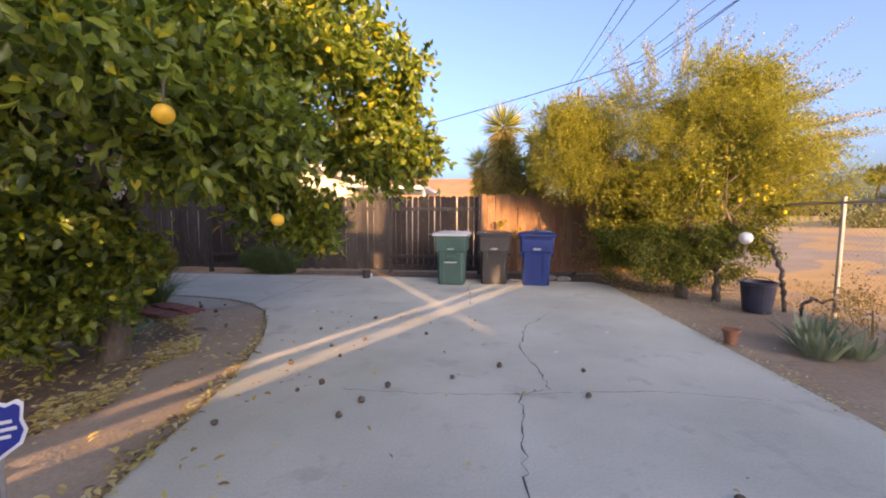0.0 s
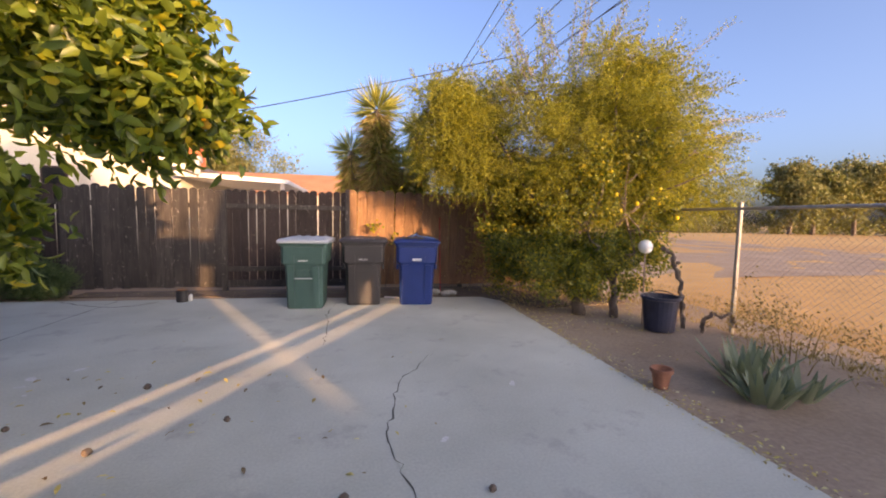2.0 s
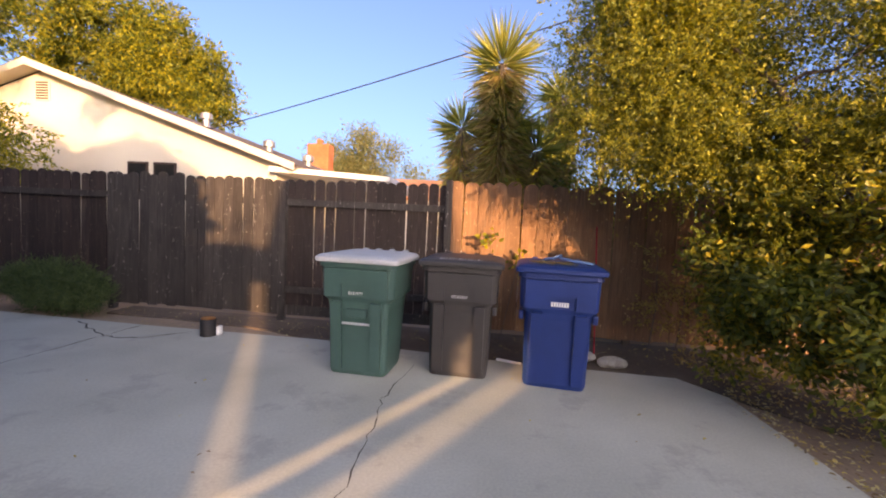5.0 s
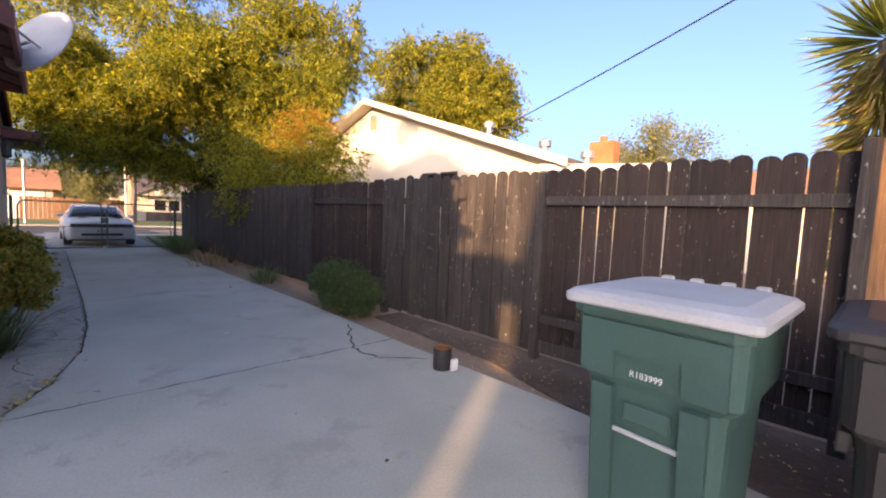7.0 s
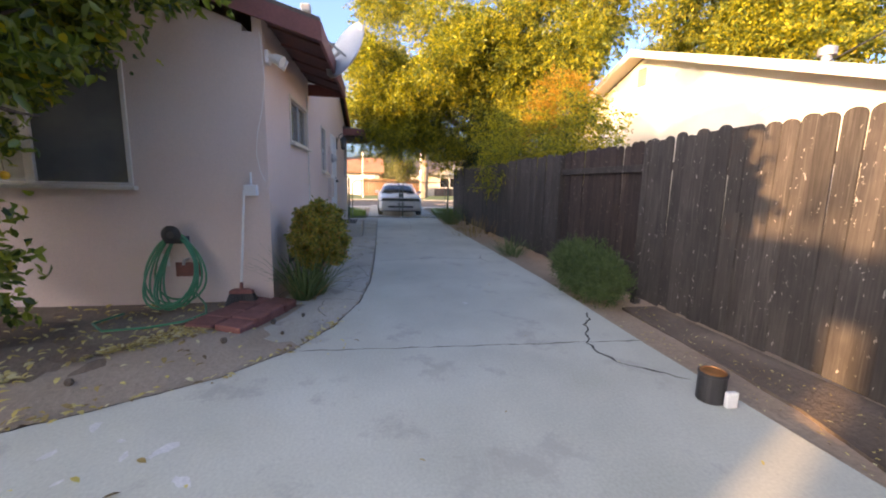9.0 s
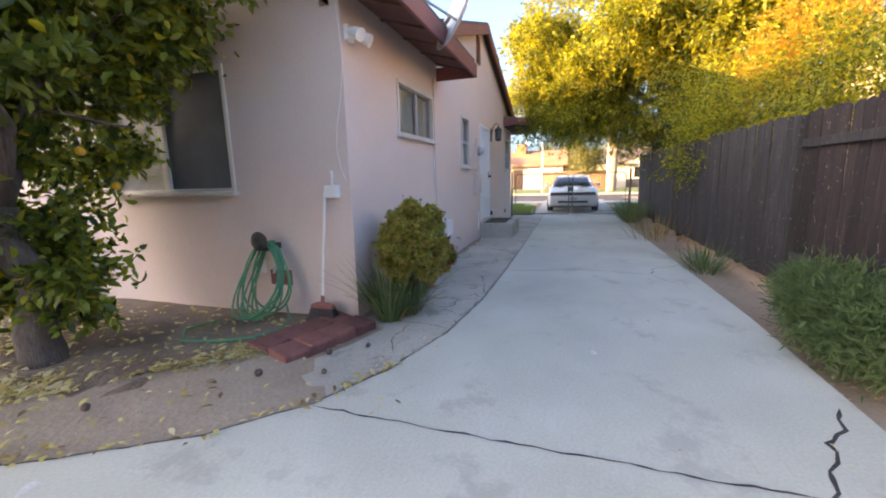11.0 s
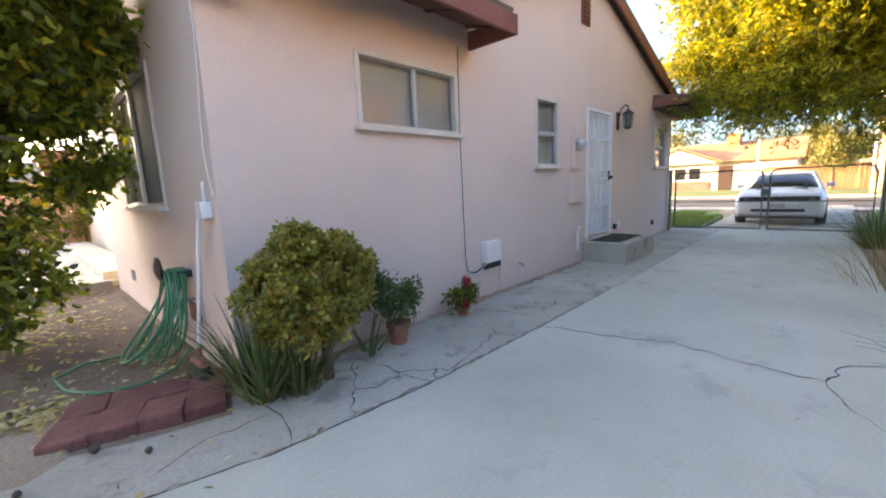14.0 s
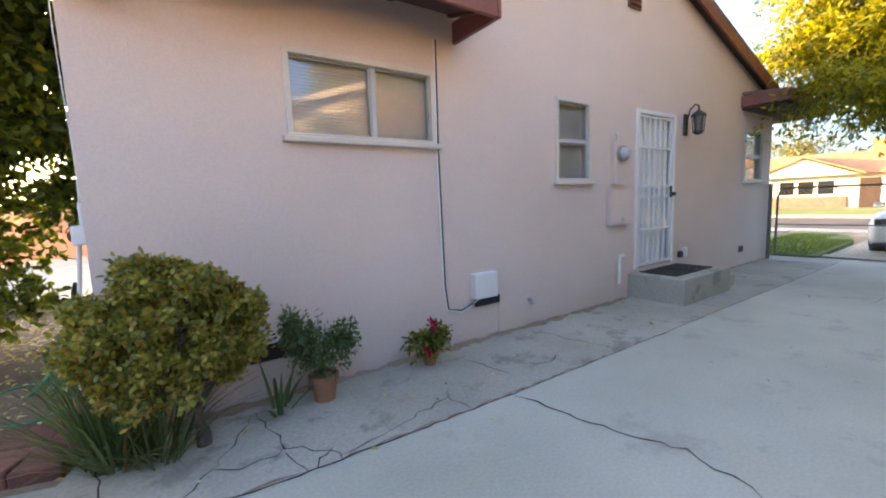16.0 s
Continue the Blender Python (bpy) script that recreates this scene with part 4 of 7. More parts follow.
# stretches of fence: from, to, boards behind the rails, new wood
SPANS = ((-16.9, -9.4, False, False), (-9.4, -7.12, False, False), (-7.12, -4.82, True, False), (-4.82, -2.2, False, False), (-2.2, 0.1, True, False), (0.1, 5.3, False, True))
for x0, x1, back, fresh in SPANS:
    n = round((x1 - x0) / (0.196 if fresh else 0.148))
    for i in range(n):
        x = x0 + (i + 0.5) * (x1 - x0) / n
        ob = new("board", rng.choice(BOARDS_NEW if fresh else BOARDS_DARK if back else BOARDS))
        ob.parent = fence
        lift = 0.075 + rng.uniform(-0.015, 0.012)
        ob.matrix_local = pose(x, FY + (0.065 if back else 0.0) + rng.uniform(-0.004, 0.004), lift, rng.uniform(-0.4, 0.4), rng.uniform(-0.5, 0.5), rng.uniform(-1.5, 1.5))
    for z in (0.42, 1.64):
        part("rail", boxm(x0 + 0.02, x1 - 0.02, FY + 0.012, FY + 0.05, z - 0.045, z + 0.045, bevel=0.004), WOOD, fence)
    if back:
        part("kick_board", boxm(x0 + 0.02, x1 - 0.02, FY + 0.015, FY + 0.04, 0.06, 0.2, bevel=0.004), WOOD, fence)
for x in (-16.9, -14.6, -12.0, -9.4, -7.12, -4.82, -2.2, 2.5, 5.3):
    side = -0.02 if x in (-7.12, -4.82, -2.2) else 0.05
    part("post", boxm(x - 0.045, x + 0.045, FY + side, FY + side + 0.09, -0.1, 1.93, bevel=0.006), WOOD, fence)
part("post", boxm(0.06, 0.15, FY - 0.06, FY + 0.03, -0.1, 2.02, bevel=0.006), WOOD, fence, "dark square fence post")
part("gate_stile", boxm(-3.52, -3.46, FY - 0.028, FY - 0.01, 0.1, 1.2), WOOD, fence)


# ---- bins ----
def bin_text(body, words, x, z, y, size, parent):
    cu = bpy.data.curves.new("number", "FONT")
    cu.body, cu.size, cu.align_x, cu.extrude = words, size, "CENTER", 0.0008
    tmp = bpy.data.objects.new("number", cu)
    scene.collection.objects.link(tmp)
    me = bpy.data.meshes.new_from_object(tmp.evaluated_get(bpy.context.evaluated_depsgraph_get()))
    bpy.data.objects.remove(tmp)
    me.materials.clear()
    me.materials.append(WHITE_PAINT)
    ob = new("number", me)
    ob.parent = parent
    ob.matrix_local = pose(x, y, z, 86, 0, 0)
    return tagged(ob, "white stamped number")


def wheelie_bin(label, m, body_mat, lid_mat, words, bar_mat, slot):
    b = thing("wheeled_bin", label, "bin", m, group="wheeled bins before the fence")
    bm = bmesh.new()
    loft(bm, [rrect(0.54, 0.50, 0.06, 0.0, 0, 0.0), rrect(0.56, 0.53, 0.07, 0.04, 0, 0.0), rrect(0.585, 0.63, 0.07, 0.60, 0, 0.02), rrect(0.60, 0.65, 0.07, 0.66, 0, 0.02),
              rrect(0.685, 0.70, 0.07, 0.70, 0, 0.03), rrect(0.70, 0.75, 0.07, 0.955, 0, 0.04), rrect(0.735, 0.79, 0.07, 0.96, 0, 0.04), rrect(0.735, 0.79, 0.07, 1.0, 0, 0.04)])
    part("body", bm, body_mat, b, smooth=False)
    # front frame round a shallow recess, following the sloping face
    fp = bmesh.new()
    def fy(z):
        return 0.0 - (0.265 + (z - 0.04) * 0.055) if z < 0.66 else -0.33 - (z - 0.7) * 0.06
    def bar(x0, x1, z0, z1, d):
        # proud by d
        vs = [(x0, fy(z0) - d, z0), (x1, fy(z0) - d, z0), (x1, fy(z1) - d, z1), (x0, fy(z1) - d, z1)]
        plate(vs, d + 0.03, fp)
    for x0, x1 in ((-0.235, -0.14), (0.14, 0.235)):
        bar(x0, x1, 0.05, 0.66, 0.02)
        bmesh.ops.recalc_face_normals(fp, faces=fp.faces)
        part("front_rib", fp, body_mat, b)
        fp = bmesh.new()
        bar(x0 - (0.06 if x0 < 0 else 0), x1 + (0.06 if x0 > 0 else 0), 0.70, 0.815, 0.014)
        bmesh.ops.recalc_face_normals(fp, faces=fp.faces)
        part("front_rib", fp, body_mat, b)
        fp = bmesh.new()
    bar(-0.295, 0.295, 0.815, 0.945, 0.016)
    bmesh.ops.recalc_face_normals(fp, faces=fp.faces)
    part("panel_hood", fp, body_mat, b)
    if slot:
        part("lift_bar", tube(bmesh.new(), [(-0.133, -0.315, 0.47), (0.133, -0.315, 0.47)], 0.011, sides=8), bar_mat, b, "pale steel lift bar")
        part("catch_pocket", boxm(-0.1, 0.1, -0.312, -0.28, 0.52, 0.6, bevel=0.008), body_mat, b)
    else:
        part("side_grip", boxm(-0.345, -0.30, -0.25, 0.2, 0.58, 0.66, bevel=0.01), body_mat, b)
        part("side_grip", boxm(0.30, 0.345, -0.25, 0.2, 0.58, 0.66, bevel=0.01), body_mat, b)
    if words:
        bin_text(b, words, 0.0, 0.728, -0.344, 0.038, b)
    else:
        for k in range(7):
            part("number_bar", boxm(-0.07 + k * 0.022, -0.055 + k * 0.022, -0.343, -0.334, 0.728, 0.764), WHITE_PAINT, b)
    ld = bmesh.new()
    loft(ld, [rrect(0.775, 0.84, 0.05, 1.002, 0, 0.035), rrect(0.79, 0.86, 0.06, 1.012, 0, 0.035), rrect(0.79, 0.86, 0.06, 1.04, 0, 0.035), rrect(0.74, 0.80, 0.06, 1.06, 0, 0.04), rrect(0.60, 0.66, 0.06, 1.075, 0, 0.05)])
    lid = part("lid", ld, lid_mat, b)
    if words.startswith("00"):
        for row, y in enumerate((-0.325, -0.285)):
            for k in range(14):
                part("lettering_bar", boxm(-0.2 + k * 0.029, -0.182 + k * 0.029 - 0.006 * (k % 3), y, y + 0.02, 1.064 + row * 0.004, 1.0715 + row * 0.004), LID_GREY, lid)
    for x in (-0.22, -0.07, 0.08, 0.23):
        part("lid_knob", boxm(x - 0.03, x + 0.03, 0.42, 0.48, 1.045, 1.085, bevel=0.01), lid_mat, lid)
    part("handle", tube(bmesh.new(), [(-0.28, 0.44, 0.95), (-0.28, 0.52, 0.99), (0.28, 0.52, 0.99), (0.28, 0.44, 0.95)], 0.016), body_mat, b)
    for x in (-0.2, 0.2):
        w = part("wheel", tube(bmesh.new(), [(x - 0.03, 0.31, 0.13), (x + 0.03, 0.31, 0.13)], 0.13, sides=20), RUBBER, b)
        part("hub", tube(bmesh.new(), [(x - 0.035, 0.31, 0.13), (x + 0.035, 0.31, 0.13)], 0.05, sides=12), GALV, w)
    return b


wheelie_bin("green plastic wheeled bin with a pale grey lid", pose(-0.50, 8.75, 0, 0, 0, -4) @ Matrix.Diagonal((1, 1, 1.05, 1)), BIN_GREEN, LID_GREY, "R183999", LID_GREY, True)
wheelie_bin("dark grey plastic wheeled bin with a flat lid", pose(0.42, 8.92, 0, 0, 0, -3) @ Matrix.Diagonal((1, 1, 1.05, 1)), BIN_GREY, BIN_GREY, "00303837", BIN_GREY, False)
wheelie_bin("blue plastic wheeled bin with a closed lid", pose(1.32, 8.84, 0, 0, 0, -6) @ Matrix.Diagonal((1, 1, 1.05, 1)), BIN_BLUE, BIN_BLUE, "", BIN_BLUE, False)


# ---- trees ----
citrus = thing("citrus_tree", "broad orange tree with dense green leaves and ripe fruit", "tree")
limbs(citrus, (-3.75, 3.8, 0), (-3.7, 3.75, 1.25), [(-1.6, 4.3, 3.3), (-3.2, 5.0, 3.6), (-5.0, 3.2, 3.6), (-2.6, 2.2, 3.2), (-3.6, 3.8, 4.6), (-2.0, 3.2, 2.6)], 0.13, BARK, 3)
CB = [(-3.75, 3.8, 3.8, 1.85, 1.8, 1.8, 5.5), (-2.0, 4.3, 2.65, 1.2, 1.2, 1.15, 3), (-4.4, 4.9, 3.4, 0.7, 0.9, 0.5, 1), (-2.6, 3.0, 2.42, 1.4, 1.3, 0.95, 3), (-3.2, 2.2, 2.95, 1.5, 1.1, 1.05, 2.2), (-4.4, 3.3, 3.0, 0.8, 1.4, 1.0, 1.6),
      (-3.2, 4.4, 2.5, 1.0, 0.9, 0.7, 1.3), (-1.9, 4.8, 2.3, 0.8, 0.7, 0.6, 0.9), (-3.9, 3.4, 1.15, 0.5, 0.5, 0.6, 0.6), (-4.0, 2.6, 1.4, 0.5, 0.45, 0.6, 0.5), (-4.15, 3.9, 0.75, 0.42, 0.45, 0.45, 0.4), (-4.1, 3.2, 0.6, 0.45, 0.45, 0.4, 0.3), (-4.4, 3.3, 1.9, 0.7, 0.9, 0.6, 1.2), (-3.4, 2.7, 1.55, 0.55, 0.5, 0.4, 0.6), (-3.55, 3.35, 0.8, 0.42, 0.35, 0.38, 0.7), (-3.4, 3.45, 1.2, 0.42, 0.4, 0.35, 0.6), (-2.5, 4.6, 1.65, 0.55, 0.45, 0.42, 1.0), (-2.05, 4.75, 1.5, 0.32, 0.28, 0.34, 0.5), (-2.6, 4.3, 2.15, 0.75, 0.5, 0.4, 1.3)]
CB += [(-0.98, 4.6, 2.3, 0.42, 0.45, 0.5, 0.6), (-1.15, 4.6, 2.95, 0.5, 0.5, 0.6, 1.0), (-1.6, 4.4, 3.5, 0.6, 0.6, 0.6, 1.2), (-0.75, 4.7, 2.2, 0.32, 0.35, 0.3, 0.4), (-4.3, 3.6, 2.4, 0.7, 0.8, 0.6, 2.0), (-4.5, 4.4, 3.0, 0.6, 0.7, 0.6, 1.8), (-3.6, 4.5, 3.1, 0.7, 0.6, 0.6, 1.6)]


def citrus_keep(c):
    """Leaves stop short of the driveway, hang lower over the dirt, and clear the view below the north side."""
    return (c[:, 0] < -0.42) & ((c[:, 2] > 1.12) | (c[:, 0] < -3.3)) & ((c[:, 2] > 1.75) | (c[:, 1] < 4.25) | (c[:, 0] > -2.9)) & ((c[:, 2] > 2.05) | (c[:, 1] < 4.9) | (c[:, 0] > -2.9)) & (c[:, 2] > 0.2)


CLUMPS = clumps(CB, 9, 0.27, 1)
foliage("crown", CB + [c for c in CLUMPS if c[0] + c[3] < -0.55], 32000, CITRUS_LEAF, citrus, 0.1, 0.048, per=16, clump=0.12, droop=0.35, seed=11, six=True, shell=0.3, keep=citrus_keep)
sprays("outer_crown", [c for c in CLUMPS if c[0] + c[3] < -0.4], 5200, 12, 0.24, (0.05, -0.05, 0.02), 0.1, 0.046, CITRUS_LEAF, citrus, 111, 0.6, keep=citrus_keep, jit=0.03, six=True)

mesquite = thing("feathery_tree", "wide feathery olive-green tree at the fence corner", "tree")
limbs(mesquite, (3.85, 7.72, 0), (3.8, 7.9, 0.7), [(2.2, 8.6, 3.4), (3.4, 8.4, 4.2), (4.6, 7.6, 4.2), (5.8, 7.4, 3.0), (3.0, 9.4, 3.2)], 0.09, BARK, 4)
MB = [(3.2, 8.6, 2.9, 1.4, 1.2, 1.0, 4), (4.5, 8.0, 3.2, 1.2, 1.2, 1.1, 4), (2.1, 8.9, 2.6, 0.8, 1.0, 0.7, 2), (5.4, 7.8, 2.6, 1.0, 1.0, 0.7, 2.0), (3.9, 8.3, 1.6, 1.3, 1.2, 1.0, 1.6), (4.5, 8.2, 3.75, 0.9, 0.9, 0.7, 2.2), (5.9, 8.0, 2.2, 0.8, 0.8, 0.7, 1.4), (1.9, 8.9, 3.0, 0.8, 0.9, 0.75, 2.4), (2.6, 9.2, 3.5, 1.0, 0.7, 0.6, 1.6)]
sprays("crown", clumps(MB, 16, 0.29, 2, 0.65), 11500, 44, 0.42, (0.28, -0.05, 0.1), 0.035, 0.0125, MESQUITE_LEAF, mesquite, 12, 0.35, keep=lambda c: (c[:, 2] > 1.95) | (c[:, 0] > 2.7), jit=0.022)
foliage("inner_crown", MB, 66000, MESQUITE_LEAF, mesquite, 0.042, 0.016, per=18, clump=0.12, droop=0.1, seed=112, shell=0.15)
rng = random.Random(8)
for k in range(90):
    a = rng.uniform(-0.1, 2.9) if k % 3 else rng.uniform(-0.2, 0.7)
    s = Vector((4.2 + 1.75 * math.cos(a), 8.2 + rng.uniform(-0.9, 0.9), 2.95 + 1.05 * math.sin(a)))
    d = Vector((math.cos(a) * 0.9 + 0.35, rng.uniform(-0.4, 0.4), math.sin(a) * 0.7 + 0.1)).normalized()
    L = rng.uniform(0.5, 1.25)
    twig = tube(bmesh.new(), [s, s + d * L * 0.5, s + d * L + Vector((0, 0, -0.06))], 0.008, 0.002, 4)
    part("twig", twig, BARK_PALE, mesquite)
    rs = np.random.RandomState(k)
    f = rs.rand(130, 1)
    base = np.array(s)[None] + np.array(d)[None] * f * L + rs.normal(size=(130, 3)) * 0.035
    ob = leaves_mesh("spray", base, rs.normal(size=(130, 3)) + np.array(d) * 0.8, 0.05, 0.014, MESQUITE_LEAF, seed=k)
    ob.parent = mesquite
    ob["kind"] = "stuff"
orange_tree = thing("orange_tree", "low leafy orange bush growing under the feathery tree", "tree")
limbs(orange_tree, (4.3, 7.45, 0), (4.3, 7.5, 0.5), [(3.5, 7.6, 1.6), (5.0, 7.4, 1.9), (4.4, 7.2, 2.2)], 0.06, BARK, 6)
OB = [(4.25, 7.75, 1.5, 1.0, 0.6, 1.1, 4), (3.5, 7.9, 1.05, 0.8, 0.6, 0.85, 2.4), (5.0, 7.8, 1.6, 0.5, 0.5, 0.8, 1.2), (4.4, 7.6, 2.5, 0.7, 0.6, 0.5, 1), (3.6, 7.75, 0.6, 0.7, 0.4, 0.45, 1.3), (4.5, 7.6, 0.8, 0.7, 0.4, 0.5, 1.2), (3.1, 8.9, 0.9, 0.5, 0.7, 0.8, 1.2), (2.85, 8.55, 1.25, 0.45, 0.5, 0.7, 1.6), (3.6, 8.9, 1.9, 0.8, 0.5, 0.6, 1.6)]
foliage("crown", OB[:2] + clumps(OB, 13, 0.28, 3), 46000, BROAD_LEAF, orange_tree, 0.068, 0.032, per=14, clump=0.075, droop=0.2, seed=13, shell=0.4, floor=0.12)
rng = random.Random(53)
for k in range(12):
    x, z = rng.uniform(3.9, 5.3), rng.uniform(1.5, 2.6)
    fruit = bmesh.new()
    bmesh.ops.create_icosphere(fruit, subdivisions=2, radius=0.034)
    bmesh.ops.scale(fruit, vec=(0.9, 0.9, 1.15), verts=fruit.verts)
    ob = solid("lemon", fruit, LEMON, "ripe yellow lemon hanging in the low bush", "fruit", smooth=True, group="lemons on the low bush")
    ob.location = (x, 7.26 + 0.12 * abs(x - 4.4) + rng.uniform(-0.05, 0.08), z)
    part("stalk", tube(bmesh.new(), [(0, 0, 0.04), (0.01, 0.05, 0.12)], 0.004, sides=5), BARK, ob)


def yucca(x, y, z, r, n, seed, trunk):
    yu = thing("yucca", "tall yucca with spiky leaves and a dry skirt", "plant", group="yuccas behind the fence")
    part("trunk", tube(bmesh.new(), [(x + trunk[0], y, -0.1), (x + trunk[0] * 0.5, y, z * 0.6), (x, y, z)], 0.1, 0.07, 9), BARK_PALE, yu)
    rs = np.random.RandomState(seed)
    for name, count, lo, hi, mat, length in (("leaf_head", n, -0.35, 1.0, YUCCA_LEAF, r), ("dry_skirt", n * 4, -1.0, -0.35, SKIRT_LEAF, r * 0.85), ("lower_leaf_mass", n * 2, -0.98, 0.0, YUCCA_LEAF, r * 0.7)):
        zz = rs.uniform(lo, hi, count)
        a = rs.uniform(0, math.tau, count)
        h = np.sqrt(1 - zz ** 2)
        d = np.stack([h * np.cos(a), h * np.sin(a), zz], 1)
        base = np.array([x, y, z])[None] + d * 0.06
        if name != "leaf_head":
            base[:, 2] -= rs.rand(count) * 1.7
        ob = leaves_mesh(name, base, d, length * rs.uniform(0.6, 1.0, count), 0.03, mat, seed=seed, fold=0.3)
        ob.parent = yu


dry_shrub = thing("dry_shrub", "thin reddish-brown dry shrub against the fence corner", "shrub")
sprays("crown", [(2.9, 9.85, 0.7, 0.5, 0.2, 0.6, 2), (3.7, 9.8, 0.8, 0.6, 0.25, 0.7, 2), (4.5, 9.7, 0.6, 0.5, 0.25, 0.5, 1)], 210, 12, 0.3, (0, -0.1, 0.1), 0.06, 0.028, SKIRT_LEAF, dry_shrub, 141, 0.1, keep=lambda c: c[:, 2] > 0.1, jit=0.04)
for k in range(7):
    part("stem", tube(bmesh.new(), [(2.6 + k * 0.3, 9.9, -0.05), (2.65 + k * 0.31, 9.87, 0.6), (2.6 + k * 0.33, 9.82, 1.2 + 0.1 * (k % 3))], 0.009, 0.004, 5), BARK, dry_shrub)
yucca(0.72, 11.1, 3.85, 0.8, 300, 1, (0.1, 0))
yucca(0.15, 11.3, 2.95, 0.6, 200, 2, (0.4, 0))
yucca(1.75, 11.8, 3.6, 0.6, 220, 3, (-0.2, 0))
yucca(0.85, 11.2, 2.9, 0.75, 260, 4, (0.0, 0))
yucca(1.3, 11.2, 2.6, 0.7, 240, 5, (0.1, 0))
behind = thing("fence_thicket", "dense dark shrubs growing behind the fence corner", "shrub")
foliage("crown", [(2.6, 11.2, 1.5, 1.2, 0.5, 1.4, 2), (4.2, 11.2, 1.4, 1.2, 0.5, 1.4, 2), (1.2, 11.5, 1.4, 0.8, 0.4, 1.0, 1)], 16000, BROAD_LEAF, behind, 0.1, 0.045, per=14, clump=0.14, seed=19, shell=0.2)
part("stem", tube(bmesh.new(), [(3.0, 11.2, -0.1), (3.0, 11.2, 1.5)], 0.05, 0.03, 6), BARK, behind)
vine = thing("fence_shrub", "thin leafy shrub sprouts against the board fence", "shrub", group="shrubs at the fence")
foliage("crown", [(0.62, 10.05, 1.3, 0.07, 0.04, 0.07, 1), (1.05, 10.05, 1.05, 0.08, 0.04, 0.1, 1), (0.95, 10.38, 2.0, 0.25, 0.05, 0.06, 1)], 90, ASH_LEAF, vine, 0.085, 0.055, per=6, clump=0.05, seed=14)
part("stem", tube(bmesh.new(), [(0.85, 10.1, -0.05), (0.95, 10.08, 0.5), (1.05, 10.05, 1.1)], 0.006, 0.004, 5), BARK, vine)

ash = thing("ash_tree", "large ash tree with sunlit yellow-green leaves over the driveway", "tree")
limbs(ash, (-17.2, 12.2, 0), (-17.0, 12.0, 3.0), [(-15.5, 9.0, 6.0), (-14.0, 12.5, 7.5), (-18.5, 10.0, 8.0), (-16.0, 7.5, 5.0), (-17.0, 12.5, 9.5)], 0.3, BARK_PALE, 7)
AB = [(-16.5, 12.0, 7.6, 3.6, 3.6, 3.2, 5), (-15.2, 9.2, 5.6, 2.4, 2.4, 1.7, 3), (-16.6, 7.6, 4.9, 2.0, 1.8, 1.3, 2.4), (-13.2, 12.6, 6.0, 2.3, 1.7, 2.3, 3), (-18.5, 8.6, 7.2, 2.6, 2.6, 2.2, 2.5), (-14.6, 11.6, 3.9, 1.6, 1.0, 1.4, 1.2)]
AL = [(-15.8, 8.6, 3.7, 1.6, 1.6, 0.6, 1.0), (-15.6, 7.7, 3.3, 1.3, 1.2, 0.4, 0.7), (-15.6, 9.4, 2.9, 0.9, 0.9, 0.5, 0.6), (-16.6, 6.8, 4.2, 1.3, 1.0, 0.6, 0.7)]
sprays("crown", clumps(AB, 13, 0.36, 4, 0.48), 12500, 20, 0.75, (0.05, -0.05, -0.4), 0.15, 0.046, ASH_LEAF, ash, 15, 0.3, jit=0.06)
sprays("hanging_fronds", clumps(AL, 8, 0.34, 7, 0.35), 1500, 26, 0.9, (0.05, -0.1, -0.55), 0.13, 0.036, ASH_LEAF, ash, 215, 0.3, jit=0.07)
cedar = thing("evergreen_tree", "dark evergreen tree behind the end of the fence", "tree")
part("trunk", tube(bmesh.new(), [(-16.2, 11.2, -0.1), (-16.2, 11.2, 4.5)], 0.2, 0.06, 9), BARK, cedar)
foliage("crown", [(-16.0, 11.2, 3.6, 1.5, 0.9, 2.2, 4), (-15.4, 11.0, 2.3, 1.6, 0.7, 1.0, 3), (-14.6, 11.1, 4.4, 1.2, 0.6, 0.9, 1.5)], 24000, DARK_LEAF, cedar, 0.13, 0.03, per=20, clump=0.16, droop=0.6, seed=16, shell=0.3)
shrub = thing("autumn_shrub", "tall shrub turning orange that hangs over the fence", "shrub")
limbs(shrub, (-9.8, 11.5, 0), (-9.8, 11.5, 1.2), [(-9.0, 11.3, 3.2), (-10.8, 11.4, 3.0), (-11.8, 11.3, 2.6)], 0.06, BARK, 9)
sprays("crown", [(-9.5, 11.4, 2.7, 1.0, 0.7, 0.8, 3), (-10.9, 11.2, 2.5, 1.2, 0.9, 0.9, 3), (-8.5, 11.4, 2.4, 0.8, 0.5, 0.6, 1.3), (-12.0, 11.0, 2.3, 1.2, 0.9, 1.0, 2), (-10.8, 10.4, 1.9, 0.8, 0.5, 0.6, 1.2), (-12.6, 10.6, 3.2, 1.0, 0.8, 0.8, 1.3)], 1700, 20, 0.5, (0.05, -0.1, -0.2), 0.085, 0.028, ASH_LEAF, shrub, 17, 0.35, jit=0.05)
sprays("orange_crown", [(-9.7, 11.35, 3.3, 0.75, 0.5, 0.6, 2), (-10.6, 11.3, 3.2, 0.5, 0.5, 0.4, 1)], 330, 18, 0.45, (0, -0.05, 0.1), 0.08, 0.028, ORANGE_LEAF, shrub, 171, 0.3, jit=0.05)
nt_tree = thing("garden_tree", "tall yellow-green tree behind the neighbouring house", "tree")
limbs(nt_tree, (-16.0, 22.7, 0), (-16.0, 22.7, 4.0), [(-14.0, 21.7, 9.0), (-18.0, 22.7, 9.5), (-16.0, 23.7, 11.0)], 0.28, BARK, 10)
